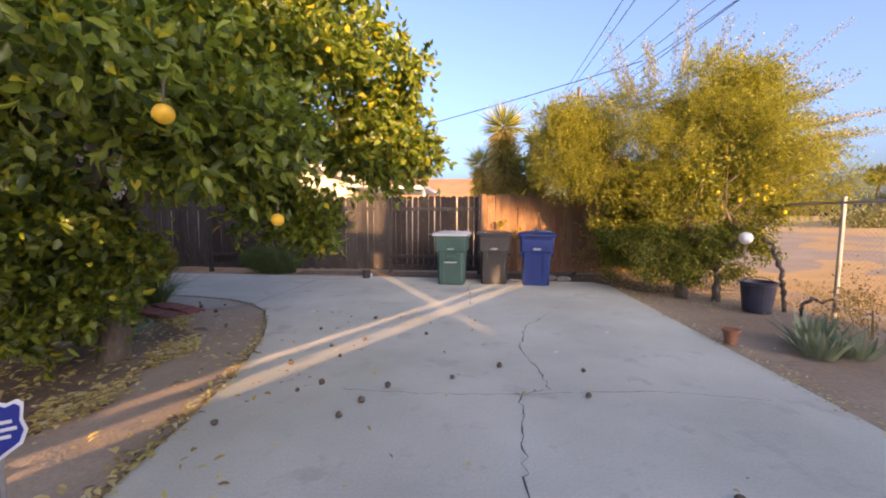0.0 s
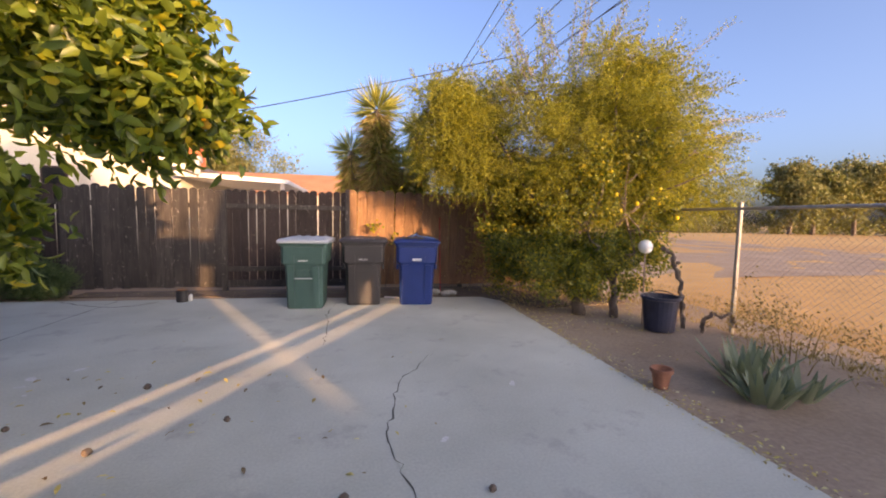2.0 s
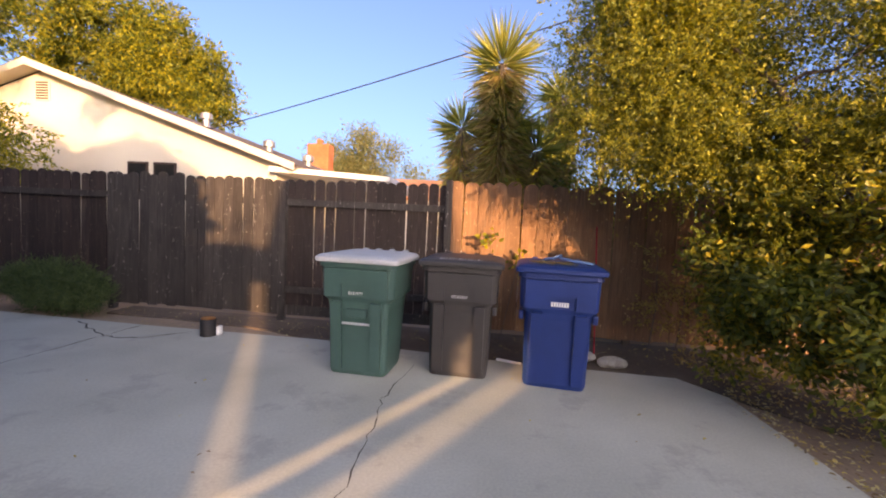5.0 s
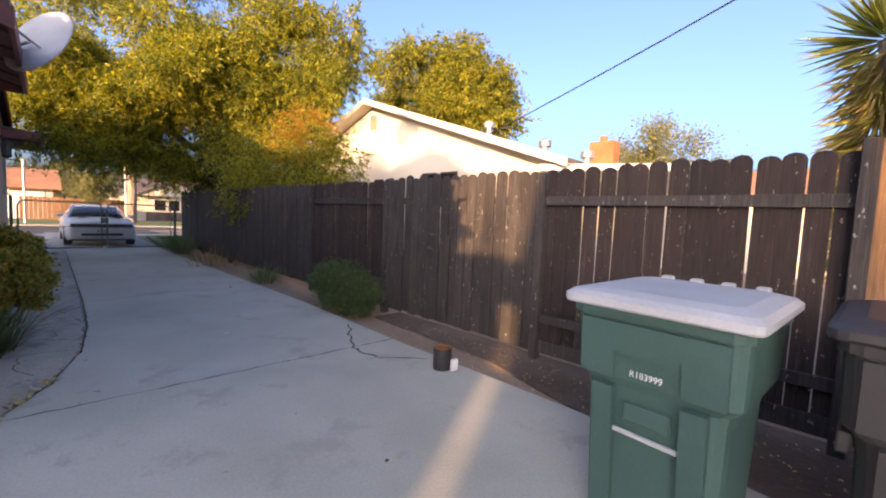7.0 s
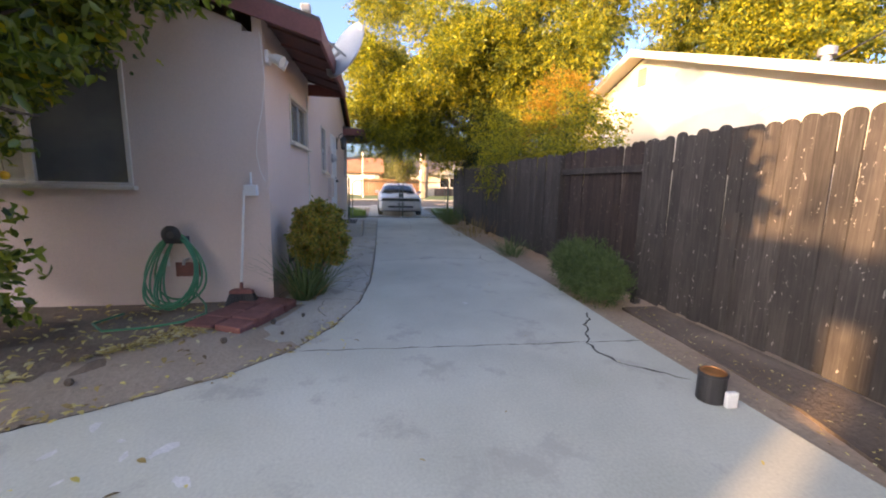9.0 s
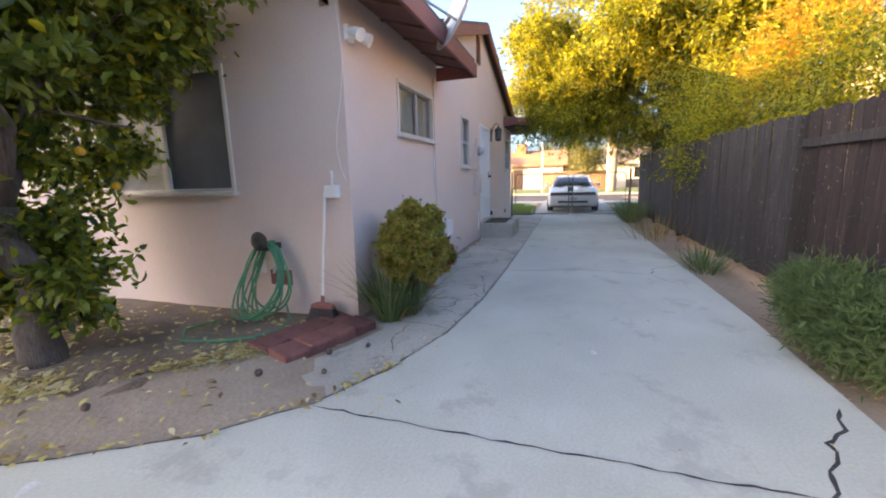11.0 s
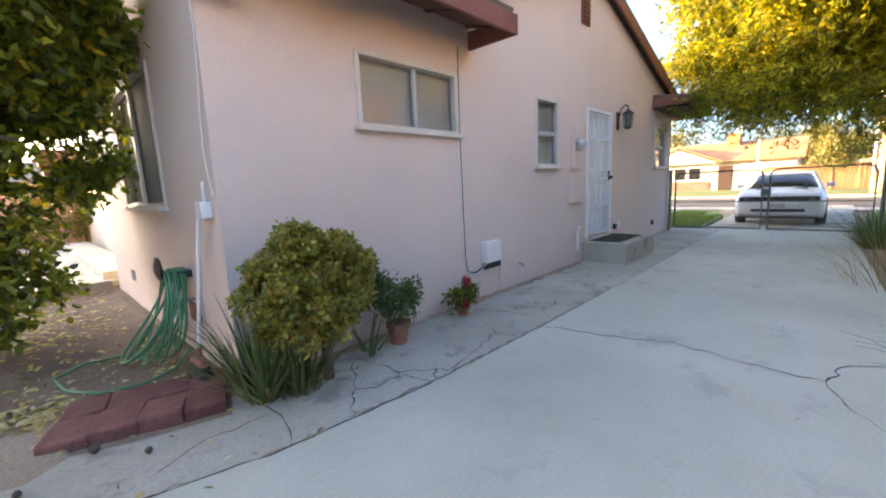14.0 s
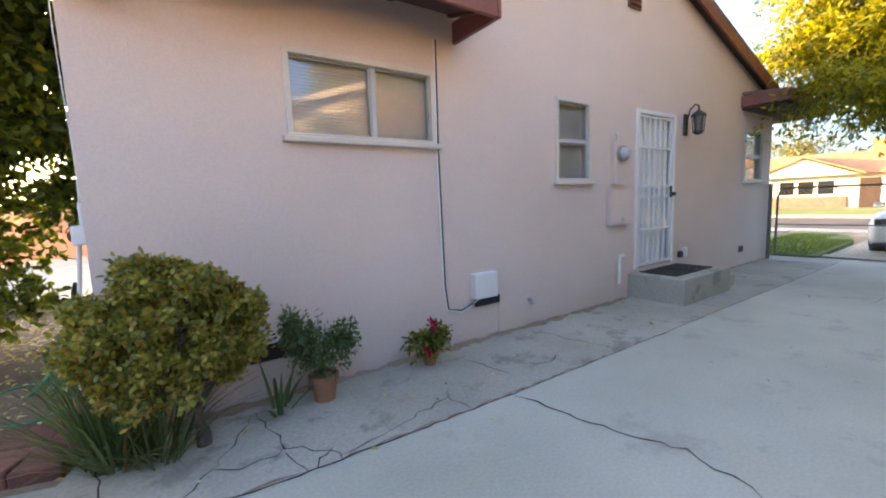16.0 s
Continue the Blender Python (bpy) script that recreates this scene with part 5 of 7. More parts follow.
sprays("crown", clumps([(-17.0, 22.2, 9.0, 2.8, 2.8, 2.4, 4), (-14.4, 22.2, 8.0, 2.1, 2.1, 1.9, 3), (-18.6, 22.7, 8.0, 2.2, 2.2, 2.0, 2), (-12.7, 22.2, 6.6, 1.3, 1.3, 1.3, 1)], 16, 0.28, 5, 0.55), 4400, 16, 0.9, (0, 0, -0.25), 0.2, 0.075, ASH_LEAF, nt_tree, 18, 0.3, jit=0.1)


def far_tree(x, y, h, r, seed, n=6000, material=FAR_LEAF, label="olive-brown tree far off", leaf=0.045):
    t = thing("far_tree", label, "tree", group="trees in the distance")
    part("trunk", tube(bmesh.new(), [(x, y, -0.2), (x, y, h * 0.6)], 0.03 * h, 0.012 * h, 7), BARK, t)
    rg = random.Random(seed)
    bl = [(x + rg.uniform(-0.5, 0.5) * r, y + rg.uniform(-0.5, 0.5) * r, h * rg.uniform(0.4, 0.75), r * 0.6, r * 0.6, h * 0.25, 1) for _ in range(6)]
    foliage("crown", clumps(bl, 6, 0.42, seed), int(n * 1.6), material, t, leaf * h, leaf * 0.5 * h, per=20, clump=0.05 * h, droop=0.1, seed=seed, shell=0.3)


far_tree(-16.5, 60, 14.0, 8.0, 21, 13000, leaf=0.024)
for k, (x, y, h, r) in enumerate(((66, 52, 11, 4), (72, 53, 13, 5), (79, 52, 12, 5), (87, 52, 12, 5), (95, 50, 11, 5), (104, 49, 12, 5), (58, 58, 5, 3), (112, 45, 12, 5), (120, 40, 12, 6))):
    far_tree(x, y, h, r, 30 + k, 7000)
hedge = thing("far_hedge", "line of scrub along the far edge of the field", "hedge")
foliage("crown", [(50 + 8 * k, 56 - 0.5 * k, 1.2, 5, 1.5, 1.3, 1) for k in range(10)], 14000, FAR_LEAF, hedge, 0.5, 0.25, per=20, clump=0.4, seed=44, shell=0.2)
palm = thing("far_palm", "tall fan palm far across the field", "palm")
part("trunk", tube(bmesh.new(), [(70, 77, -0.1), (70.5, 77, 8.2)], 0.3, 0.22, 8), BARK, palm)
foliage("crown", [(70.5, 77, 8.6, 1.2, 1.2, 1.0, 1)], 900, FAR_LEAF, palm, 1.3, 0.25, per=10, clump=0.2, droop=0.2, seed=45, shell=0.2)


# ---- neighbouring house behind the fence ----
nb = thing("neighbour_house", "cream stucco house with a low gable behind the fence", "house")
NY, NX, NZ, NP = 14.1, -10.6, 4.92, 0.335
part("wall", boxm(-16.8, -4.4, NY + 0.2, NY + 8.0, -0.1, 2.7), STUCCO_CREAM, nb)
g = [(-16.8, -0.1), (-4.4, -0.1), (-4.4, NZ - 6.2 * NP - 0.1), (NX, NZ - 0.1), (-16.8, NZ - 6.2 * NP - 0.1)]
bm = bmesh.new()
fr = [bm.verts.new((x, NY, z)) for x, z in g]
bk = [bm.verts.new((x, NY + 0.199, z)) for x, z in g]
bm.faces.new(fr)
bm.faces.new(bk[::-1])
for i in range(5):
    bm.faces.new((fr[i], bk[i], bk[(i + 1) % 5], fr[(i + 1) % 5]))
bmesh.ops.recalc_face_normals(bm, faces=bm.faces)
part("gable", bm, STUCCO_CREAM, nb)
for x1 in (-3.75, -17.4):
    z1 = NZ - abs(x1 - NX) * NP
    q = [(NX, NY - 0.45, NZ), (x1, NY - 0.45, z1), (x1, NY + 8.4, z1), (NX, NY + 8.4, NZ)]
    part("roof", plate(q[::-1] if x1 < NX else q, 0.06), SHINGLE, nb)
    rb = plate([(NX, NY - 0.47, NZ + 0.03), (x1, NY - 0.47, z1 + 0.03), (x1, NY - 0.47, z1 - 0.14), (NX, NY - 0.47, NZ - 0.14)], 0.03)
    bmesh.ops.recalc_face_normals(rb, faces=rb.faces)
    part("rake_board", rb, TRIM_PAINT, nb)
    us = plate([(NX, NY - 0.44, NZ - 0.07), (x1, NY - 0.44, z1 - 0.07), (x1, NY - 0.005, z1 - 0.07), (NX, NY - 0.005, NZ - 0.07)], 0.015)
    bmesh.ops.recalc_face_normals(us, faces=us.faces)
    part("soffit", us, STUCCO_CREAM, nb)
vent = part("vent", boxm(-10.85, -10.45, NY - 0.03, NY - 0.002, 4.05, 4.55), STUCCO_CREAM, nb)
for k in range(7):
    part("slat", boxm(-10.82, -10.48, NY - 0.045, NY - 0.03, 4.09 + k * 0.065, 4.125 + k * 0.065), EAVE_DARK, vent)
for x0, x1 in ((-8.3, -7.75), (-7.6, -7.0)):
    wdw = part("window", boxm(x0, x1, NY - 0.03, NY - 0.002, 1.7, 2.62), EAVE_DARK, nb)
    part("pane", boxm(x0 + 0.05, x1 - 0.05, NY - 0.036, NY - 0.031, 1.75, 2.57), GLASS_DARK, wdw)
part("patio_roof", plate([(-4.4, NY - 0.4, 2.58), (-1.7, NY + 0.2, 2.5), (-1.7, NY + 5, 2.5), (-4.4, NY + 5, 2.58)], 0.12), WHITE_PAINT, nb)
part("patio_post", boxm(-1.9, -1.8, NY + 0.3, NY + 0.4, -0.1, 2.4), WHITE_PAINT, nb)
for x, y, h in ((-6.0, 16.5, 0.12), (-5.0, 17.0, 0.14), (-8.4, 17.0, 0.22)):
    z = NZ - abs(x - NX) * NP
    part("roof_vent", lathe(bmesh.new(), [(0.1, -0.1), (0.1, h), (0.17, h), (0.17, h + 0.16), (0.05, h + 0.22)], x, y, z), GALV, nb)
nb2 = thing("tiled_house", "house with an orange roof and brick chimney beyond", "house")
part("wall", boxm(-14, 2, 24, 31, -0.1, 2.6), STUCCO_CREAM, nb2)
part("roof", plate([(-14.5, 23.5, 2.6), (2.5, 23.5, 2.6), (2.5, 27.5, 3.9), (-14.5, 27.5, 3.9)], 0.1), ORANGE_ROOF, nb2)
part("roof", plate([(-14.5, 27.5, 3.9), (2.5, 27.5, 3.9), (2.5, 31.5, 2.6), (-14.5, 31.5, 2.6)], 0.1), ORANGE_ROOF, nb2)
ch = part("chimney", boxm(-8.75, -7.6, 24.9, 25.6, 2.6, 5.25, bevel=0.03), CHIMNEY, nb2, "orange brick chimney")
part("flue", lathe(bmesh.new(), [(0.16, 5.2), (0.16, 5.5), (0.12, 5.52)], -8.2, 25.2, 0, 12), CHIMNEY, ch)


# ---- houses across the street ----
def street_house(y0, y1, x, tall, label, roof_mat, wall_mat, gx):
    h = thing("street_house", label, "house", group="houses across the street")
    part("wall", boxm(x - 9, x, y0, y1, -0.1, 2.5), wall_mat, h)
    part("roof", plate([(x + 0.7, y0 - 0.5, 2.5), (x + 0.7, y1 + 0.5, 2.5), (x - 4.5, y1 + 0.5, tall), (x - 4.5, y0 - 0.5, tall)], 0.1), roof_mat, h)
    part("roof", plate([(x - 4.5, y0 - 0.5, tall), (x - 4.5, y1 + 0.5, tall), (x - 9.7, y1 + 0.5, 2.5), (x - 9.7, y0 - 0.5, 2.5)], 0.1), roof_mat, h)
    gm = bmesh.new()
    p = [(gx - 3, 2.4), (gx + 3, 2.4), (gx, 3.7)]
    a = [gm.verts.new((x + 0.9, y, z)) for y, z in p]
    b = [gm.verts.new((x - 3.0, y, z)) for y, z in p]
    gm.faces.new(a)
    gm.faces.new(b[::-1])
    for i in range(3):
        gm.faces.new((a[i], b[i], b[(i + 1) % 3], a[(i + 1) % 3]))
    bmesh.ops.recalc_face_normals(gm, faces=gm.faces)
    part("gable", gm, STUCCO_CREAM, h)
    for s in (-1, 1):
        rp = plate([(x + 1.1, gx, 3.82), (x - 3.2, gx, 3.82), (x - 3.2, gx + s * 3.4, 2.4), (x + 1.1, gx + s * 3.4, 2.4)], 0.1)
        bmesh.ops.recalc_face_normals(rp, faces=rp.faces)
        part("gable_roof", rp, roof_mat, h)
    part("brick_base", boxm(x + 0.005, x + 0.08, gx - 2.2, gx + 2.4, -0.1, 0.85), SHINGLE, h)
    for k in range(3):
        w = part("window", boxm(x + 0.005, x + 0.05, gx - 1.6 + k * 1.15, gx - 0.55 + k * 1.15, 0.95, 2.1), WHITE_PAINT, h)
        part("pane", boxm(x + 0.052, x + 0.058, gx - 1.53 + k * 1.15, gx - 0.62 + k * 1.15, 1.02, 2.03), GLASS_DARK, w)
    part("door", boxm(x + 0.005, x + 0.05, gx + 3.0, gx + 4.0, 0.0, 2.1), EAVE_DARK, h)
    part("garage_door", boxm(x + 0.005, x + 0.05, gx + 4.6, gx + 7.6, 0.0, 2.2), WHITE_PAINT, h)
    part("chimney", boxm(x - 4.2, x - 3.2, gx + 3.0, gx + 4.0, 3.0, 5.0), ORANGE_ROOF, h)
    return h


street_house(-6.5, 7.5, -46.5, 4.3, "low white house with an orange roof across the street", ORANGE_ROOF, STREET_WALL, -0.6)
street_house(11, 26, -47, 4.2, "low cream house with a brown roof across the street", SHINGLE, STUCCO_CREAM, 16)
street_house(-26, -11, -46.5, 4.2, "low tan house with a brown roof across the street", SHINGLE, STUCCO, -20)
for k, (x, y, h, r) in enumerate(((-60, -6, 8, 5), (-62, 8, 7, 4), (-58, 20, 8, 5), (-66, -20, 9, 6), (-42, 9.5, 4.5, 1.6), (-60, 32, 9, 6), (-58, 14, 6, 3), (-52, -26, 9, 5))):
    far_tree(x, y, h, r, 60 + k, 4500, FAR_LEAF, "green-brown tree across the street", leaf=0.035)
yard_fence = thing("yard_fence", "reddish brown board fence across the street", "fence", kind="structure")
for k in range(26):
    part("board", boxm(-44.05, -44.0, 5.6 + k * 0.25, 5.83 + k * 0.25, -0.05, 1.75 + 0.04 * (k % 3)), WOOD_NEW, yard_fence)
st = thing("street_tree", "pale trunked street tree across the road", "tree")
part("trunk", tube(bmesh.new(), [(-38, 11.5, 0), (-38, 11.6, 3), (-37.8, 11.4, 6)], 0.36, 0.26, 10), BARK_PALE, st)
foliage("crown", clumps([(-38, 11.5, 8, 4, 4, 2.5, 1)], 12, 0.4, 6), 8000, ASH_LEAF, st, 0.35, 0.16, per=20, clump=0.4, seed=70)


# ---- fittings on the house ----
door = thing("door_1", "white steel security door with upright bars over a pale door", "door", HOUSE, kind="structure")
D0, D1, DZ0, DZ1 = DOOR
part("door_panel", boxm(D0 + 0.03, D1 - 0.03, HN - 0.12, HN - 0.08, DZ0, DZ1 - 0.03), WHITE_PAINT, door)
for a, b, lo, hi in ((D0 - 0.02, D0 + 0.04, DZ0, DZ1 + 0.02), (D1 - 0.04, D1 + 0.02, DZ0, DZ1 + 0.02), (D0 + 0.04, D1 - 0.04, DZ1 - 0.035, DZ1 + 0.02)):
    part("door_frame", boxm(a, b, HN - 0.06, HN + 0.03, lo, hi, bevel=0.004), WHITE_PAINT, door)
for k in range(7):
    x = D0 + 0.07 + k * (D1 - D0 - 0.14) / 6
    part("bar", boxm(x - 0.011, x + 0.011, HN - 0.02, HN + 0.01, DZ0 + 0.07, DZ1 - 0.05), WHITE_PAINT, door)
for z in (DZ0 + 0.05, DZ0 + 0.55, DZ0 + 1.02, DZ0 + 1.17, DZ0 + 1.72, DZ1 - 0.06):
    part("cross_bar", boxm(D0 + 0.04, D1 - 0.04, HN - 0.03, HN + 0.012, z - 0.014, z + 0.014), WHITE_PAINT, door)
for z in (DZ0 + 0.5, DZ0 + 1.8):
    for s in (-1, 1):
        sc = [((D0 + D1) / 2 + s * 0.035 * math.cos(a), HN + 0.008, z + 0.02 + 0.045 * s * math.sin(a) + 0.02 * a) for a in [k * 0.5 for k in range(10)]]
        part("scroll", tube(bmesh.new(), sc, 0.007, sides=5), WHITE_PAINT, door)
lock = part("lock_plate", boxm(D0 + 0.03, D0 + 0.09, HN + 0.012, HN + 0.025, DZ0 + 1.0, DZ0 + 1.17), BLACK, door)
part("knob", tube(bmesh.new(), [(D0 + 0.06, HN + 0.02, DZ0 + 1.05), (D0 + 0.06, HN + 0.08, DZ0 + 1.05)], 0.028, 0.03, 12), BLACK, lock)

step = thing("door_step", "grey concrete step block below the side door", "step", HOUSE)
part("block", boxm(-12.28, -10.92, HN + 0.003, 6.72, -0.08, 0.33, bevel=0.015), CONCRETE_OLD, step)
part("low_step", boxm(-12.75, -12.285, HN + 0.003, 6.6, -0.08, 0.16, bevel=0.015), CONCRETE_OLD, step)
mat_t = thing("door_mat", "black openwork rubber mat on the door step", "mat", HOUSE)
for k in range(7):
    part("strip", boxm(-12.05, -11.1, 6.06 + k * 0.075, 6.1 + k * 0.075, 0.331, 0.343), RUBBER, mat_t)
for x in (-12.08, -11.6, -11.1):
    part("strip", boxm(x, x + 0.035, 6.05, 6.56, 0.331, 0.345), RUBBER, mat_t)
sock = thing("outdoor_socket", "white plastic socket cover low on the wall", "socket", HOUSE)
part("cover", boxm(-12.52, -12.44, HN + 0.002, HN + 0.06, 0.4, 0.55, bevel=0.008), WHITE_PAINT, sock)
part("plug", boxm(-12.40, -12.30, HN + 0.002, HN + 0.05, 0.4, 0.5, bevel=0.006), BLACK, sock)

lantern = thing("wall_lantern", "black iron wall lantern beside the side door", "lamp", HOUSE)
lx, ly = -12.42, HN + 0.2
part("wall_plate", boxm(lx - 0.05, lx + 0.05, HN + 0.002, HN + 0.03, 2.3, 2.62, bevel=0.008), BLACK, lantern)
arm = [(lx, HN + 0.03, 2.5), (lx, HN + 0.08, 2.68), (lx, HN + 0.15, 2.74), (lx, ly, 2.71), (lx, ly, 2.64)]
part("arm", tube(bmesh.new(), arm, 0.012, sides=6), BLACK, lantern)
part("roof", lathe(bmesh.new(), [(0.11, 2.56), (0.1, 2.585), (0.03, 2.64), (0.012, 2.66)], lx, ly, 0, 8), BLACK, lantern)
part("base", lathe(bmesh.new(), [(0.03, 2.29), (0.075, 2.32), (0.075, 2.34)], lx, ly, 0, 8), BLACK, lantern)
for k in range(6):
    a = math.tau * k / 6
    part("cage_bar", tube(bmesh.new(), [(lx + 0.07 * math.cos(a), ly + 0.07 * math.sin(a), 2.33), (lx + 0.088 * math.cos(a), ly + 0.088 * math.sin(a), 2.57)], 0.007, sides=5), BLACK, lantern)
part("glass", lathe(bmesh.new(), [(0.058, 2.342), (0.075, 2.555)], lx, ly, 0, 8), SCREEN, lantern)

meter = thing("electric_meter", "stucco-coloured meter box with a round glass meter", "meter", HOUSE)
part("box", boxm(-10.74, -10.5, HN + 0.002, HN + 0.07, 1.56, 2.12, bevel=0.008), STUCCO, meter)
part("conduit", tube(bmesh.new(), [(-10.62, HN + 0.03, 2.1), (-10.62, HN + 0.03, 2.2), (-10.62, HN - 0.02, 2.24)], 0.022, sides=8), STUCCO, meter)
dial = part("meter_ring", tube(bmesh.new(), [(-10.62, HN + 0.07, 1.95), (-10.62, HN + 0.12, 1.95)], 0.1, sides=20), GALV, meter)
part("dome", tube(bmesh.new(), [(-10.62, HN + 0.12, 1.95), (-10.62, HN + 0.17, 1.95), (-10.62, HN + 0.2, 1.95)], 0.085, 0.05, 20), LID_GREY, dial)
panel = thing("breaker_box", "tan painted breaker box on the stucco wall", "electrical box", HOUSE)
part("case", boxm(-10.84, -10.42, HN + 0.002, HN + 0.08, 1.02, 1.48, bevel=0.008), STUCCO, panel)
part("cover", boxm(-10.82, -10.44, HN + 0.081, HN + 0.095, 1.04, 1.46, bevel=0.004), STUCCO, panel)
part("latch", boxm(-10.66, -10.6, HN + 0.096, HN + 0.105, 1.09, 1.11), GALV, panel)
pipe = thing("wall_pipe", "short white plastic pipe on the wall base", "pipe", HOUSE)
part("tube", tube(bmesh.new(), [(-10.74, HN + 0.05, 0.6), (-10.65, HN + 0.05, 0.6), (-10.65, HN + 0.05, 0.22)], 0.022, sides=10), WHITE_PAINT, pipe)
cbox = thing("junction_box", "white plastic cable box low on the wall", "electrical box", HOUSE)
part("case", boxm(-8.42, -8.13, HN + 0.002, HN + 0.1, 0.42, 0.68, bevel=0.012), WHITE_PAINT, cbox)
part("back_plate", boxm(-8.5, -8.18, HN + 0.001, HN + 0.03, 0.33, 0.418), BLACK, cbox)
for k, off in enumerate((0.0, 0.018)):
    wire = [(-7.79 - off, HN + 0.012, 2.86), (-7.78 - off, HN + 0.012, 1.9), (-7.8 - off, HN + 0.012, 0.6), (-7.83 - off, HN + 0.015, 0.36), (-8.0, HN + 0.025, 0.31 + off), (-8.2 - off, HN + 0.03, 0.4)]
    part("cable", tube(bmesh.new(), wire, 0.0085, sides=6), BLACK if k else WHITE_PAINT, cbox, "cable fixed down the wall")

for x, z, w, h in ((-6.25, 0.33, 0.36, 0.13), (-14.74, 0.31, 0.2, 0.12)):
    fv = thing("foundation_vent", "dark screened vent in the foundation", "vent", HOUSE, group="foundation vents")
    part("screen", boxm(x - w / 2, x + w / 2, HN + 0.001, HN + 0.008, z - h / 2, z + h / 2), EAVE_DARK, fv)
    part("frame", boxm(x - w / 2 - 0.015, x + w / 2 + 0.015, HN + 0.001, HN + 0.012, z + h / 2, z + h / 2 + 0.015), STUCCO, fv)
fv = thing("foundation_vent", "dark screened vent in the foundation", "vent", HOUSE, group="foundation vents")
part("screen", boxm(HE + 0.001, HE + 0.008, 2.1, 2.34, 0.3, 0.44), SCREEN, fv)
gv = thing("gable_vent", "dark louvred vent high in the gable", "vent", HOUSE)
part("frame", boxm(-11.12, -10.84, HN + 0.002, HN + 0.03, 3.84, 4.42), FASCIA, gv)
for k in range(8):
    part("slat", plate([(-11.1, HN + 0.032, 3.9 + k * 0.065), (-10.86, HN + 0.032, 3.9 + k * 0.065), (-10.86, HN + 0.05, 3.87 + k * 0.065), (-11.1, HN + 0.05, 3.87 + k * 0.065)], 0.008), EAVE_DARK, gv)
part("hose_tap", tube(bmesh.new(), [(-8.95, HN, 0.28), (-8.95, HN + 0.07, 0.28), (-8.95, HN + 0.09, 0.24)], 0.016, sides=8), GALV, thing("wall_tap", "small metal tap on the wall base", "tap", HOUSE))
part("band", boxm(-10.6, -8.5, HN + 0.001, HN + 0.012, -0.05, 0.36), STUCCO, house)

flood = thing("flood_light", "white twin flood light under the eave", "lamp", HOUSE)
part("base", boxm(-5.42, -5.3, HN + 0.002, HN + 0.05, 2.66, 2.8, bevel=0.01), WHITE_PAINT, flood)
for dx in (-0.07, 0.07):
    part("head", tube(bmesh.new(), [(-5.36 + dx * 0.4, HN + 0.05, 2.73), (-5.36 + dx, HN + 0.12, 2.71), (-5.36 + dx * 1.3, HN + 0.2, 2.67)], 0.03, 0.06, 12), WHITE_PAINT, flood)
dish = thing("satellite_dish", "pale grey satellite dish on the rear roof", "dish", HOUSE)
part("mast", tube(bmesh.new(), [(-6.55, 6.5, 3.02), (-6.55, 6.52, 3.08), (-6.45, 6.66, 3.16)], 0.025, sides=8), GALV, dish)
bm = lathe(bmesh.new(), [(0.02, 0.0), (0.18, 0.015), (0.34, 0.05), (0.41, 0.085), (0.41, 0.095), (0.33, 0.06), (0.17, 0.025), (0.02, 0.012)], sides=28)
bmesh.ops.transform(bm, matrix=look((-6.4, 6.8, 3.12), (-5.4, 5.4, 3.84)) @ pose(0, 0, 0, 180, 0, 0), verts=bm.verts)
part("reflector", bm, LID_GREY, dish, smooth=True)
part("feed_arm", tube(bmesh.new(), [(-6.42, 6.74, 3.1), (-6.12, 6.34, 3.33), (-6.07, 6.29, 3.5)], 0.016, sides=6), GALV, dish)
part("feed_horn", boxm(-6.13, -6.01, 6.23, 6.35, 3.48, 3.58, bevel=0.02), LID_GREY, dish)
rv = thing("roof_vent_pipe", "terracotta vent pipe on the roof", "vent pipe", HOUSE)
part("pipe", lathe(bmesh.new(), [(0.07, 3.3), (0.07, 3.75), (0.1, 3.76), (0.1, 3.85), (0.04, 3.88)], -7.6, 4.8, 0, 12), TERRACOTTA, rv)

# east wall: conduit, hose, broom
cond = thing("wall_conduit", "white conduit with a switch box on the rear wall", "conduit", REAR)
part("stub", tube(bmesh.new(), [(HE + 0.03, 5.67, 1.3), (HE + 0.03, 5.67, 1.48)], 0.012, sides=8), WHITE_PAINT, cond)
part("switch_box", boxm(HE + 0.002, HE + 0.08, 5.6, 5.74, 1.22, 1.34, bevel=0.01), WHITE_PAINT, cond)
part("wire", tube(bmesh.new(), [(HE + 0.015, 5.82, 1.38), (HE + 0.015, 5.77, 1.5), (HE + 0.015, 5.74, 1.68), (HE + 0.015, 5.76, 1.9), (HE + 0.015, 5.82, 2.15), (HE + 0.015, 5.86, 2.45), (HE + 0.015, 5.85, 2.7), (HE + 0.015, 5.83, 2.95)], 0.0035, sides=5), WHITE_PAINT, cond)
broom = thing("broom", "broom with a white handle and flared black bristles against the wall", "broom", REAR)
part("handle", tube(bmesh.new(), [(HE + 0.17, 5.55, 0.19), (HE + 0.06, 5.6, 1.28)], 0.013, sides=8), WHITE_PAINT, broom)
part("collar", tube(bmesh.new(), [(HE + 0.172, 5.549, 0.165), (HE + 0.164, 5.553, 0.26)], 0.024, 0.017, 10), BRICK_RED, broom, "faded red plastic collar")
part("head", loft(bmesh.new(), [rrect(0.075, 0.26, 0.02, 0.135, HE + 0.17, 5.55), rrect(0.07, 0.25, 0.02, 0.165, HE + 0.17, 5.55), rrect(0.04, 0.16, 0.015, 0.185, HE + 0.17, 5.55)]), BRICK_RED, broom, "faded red plastic head")
rng = random.Random(77)
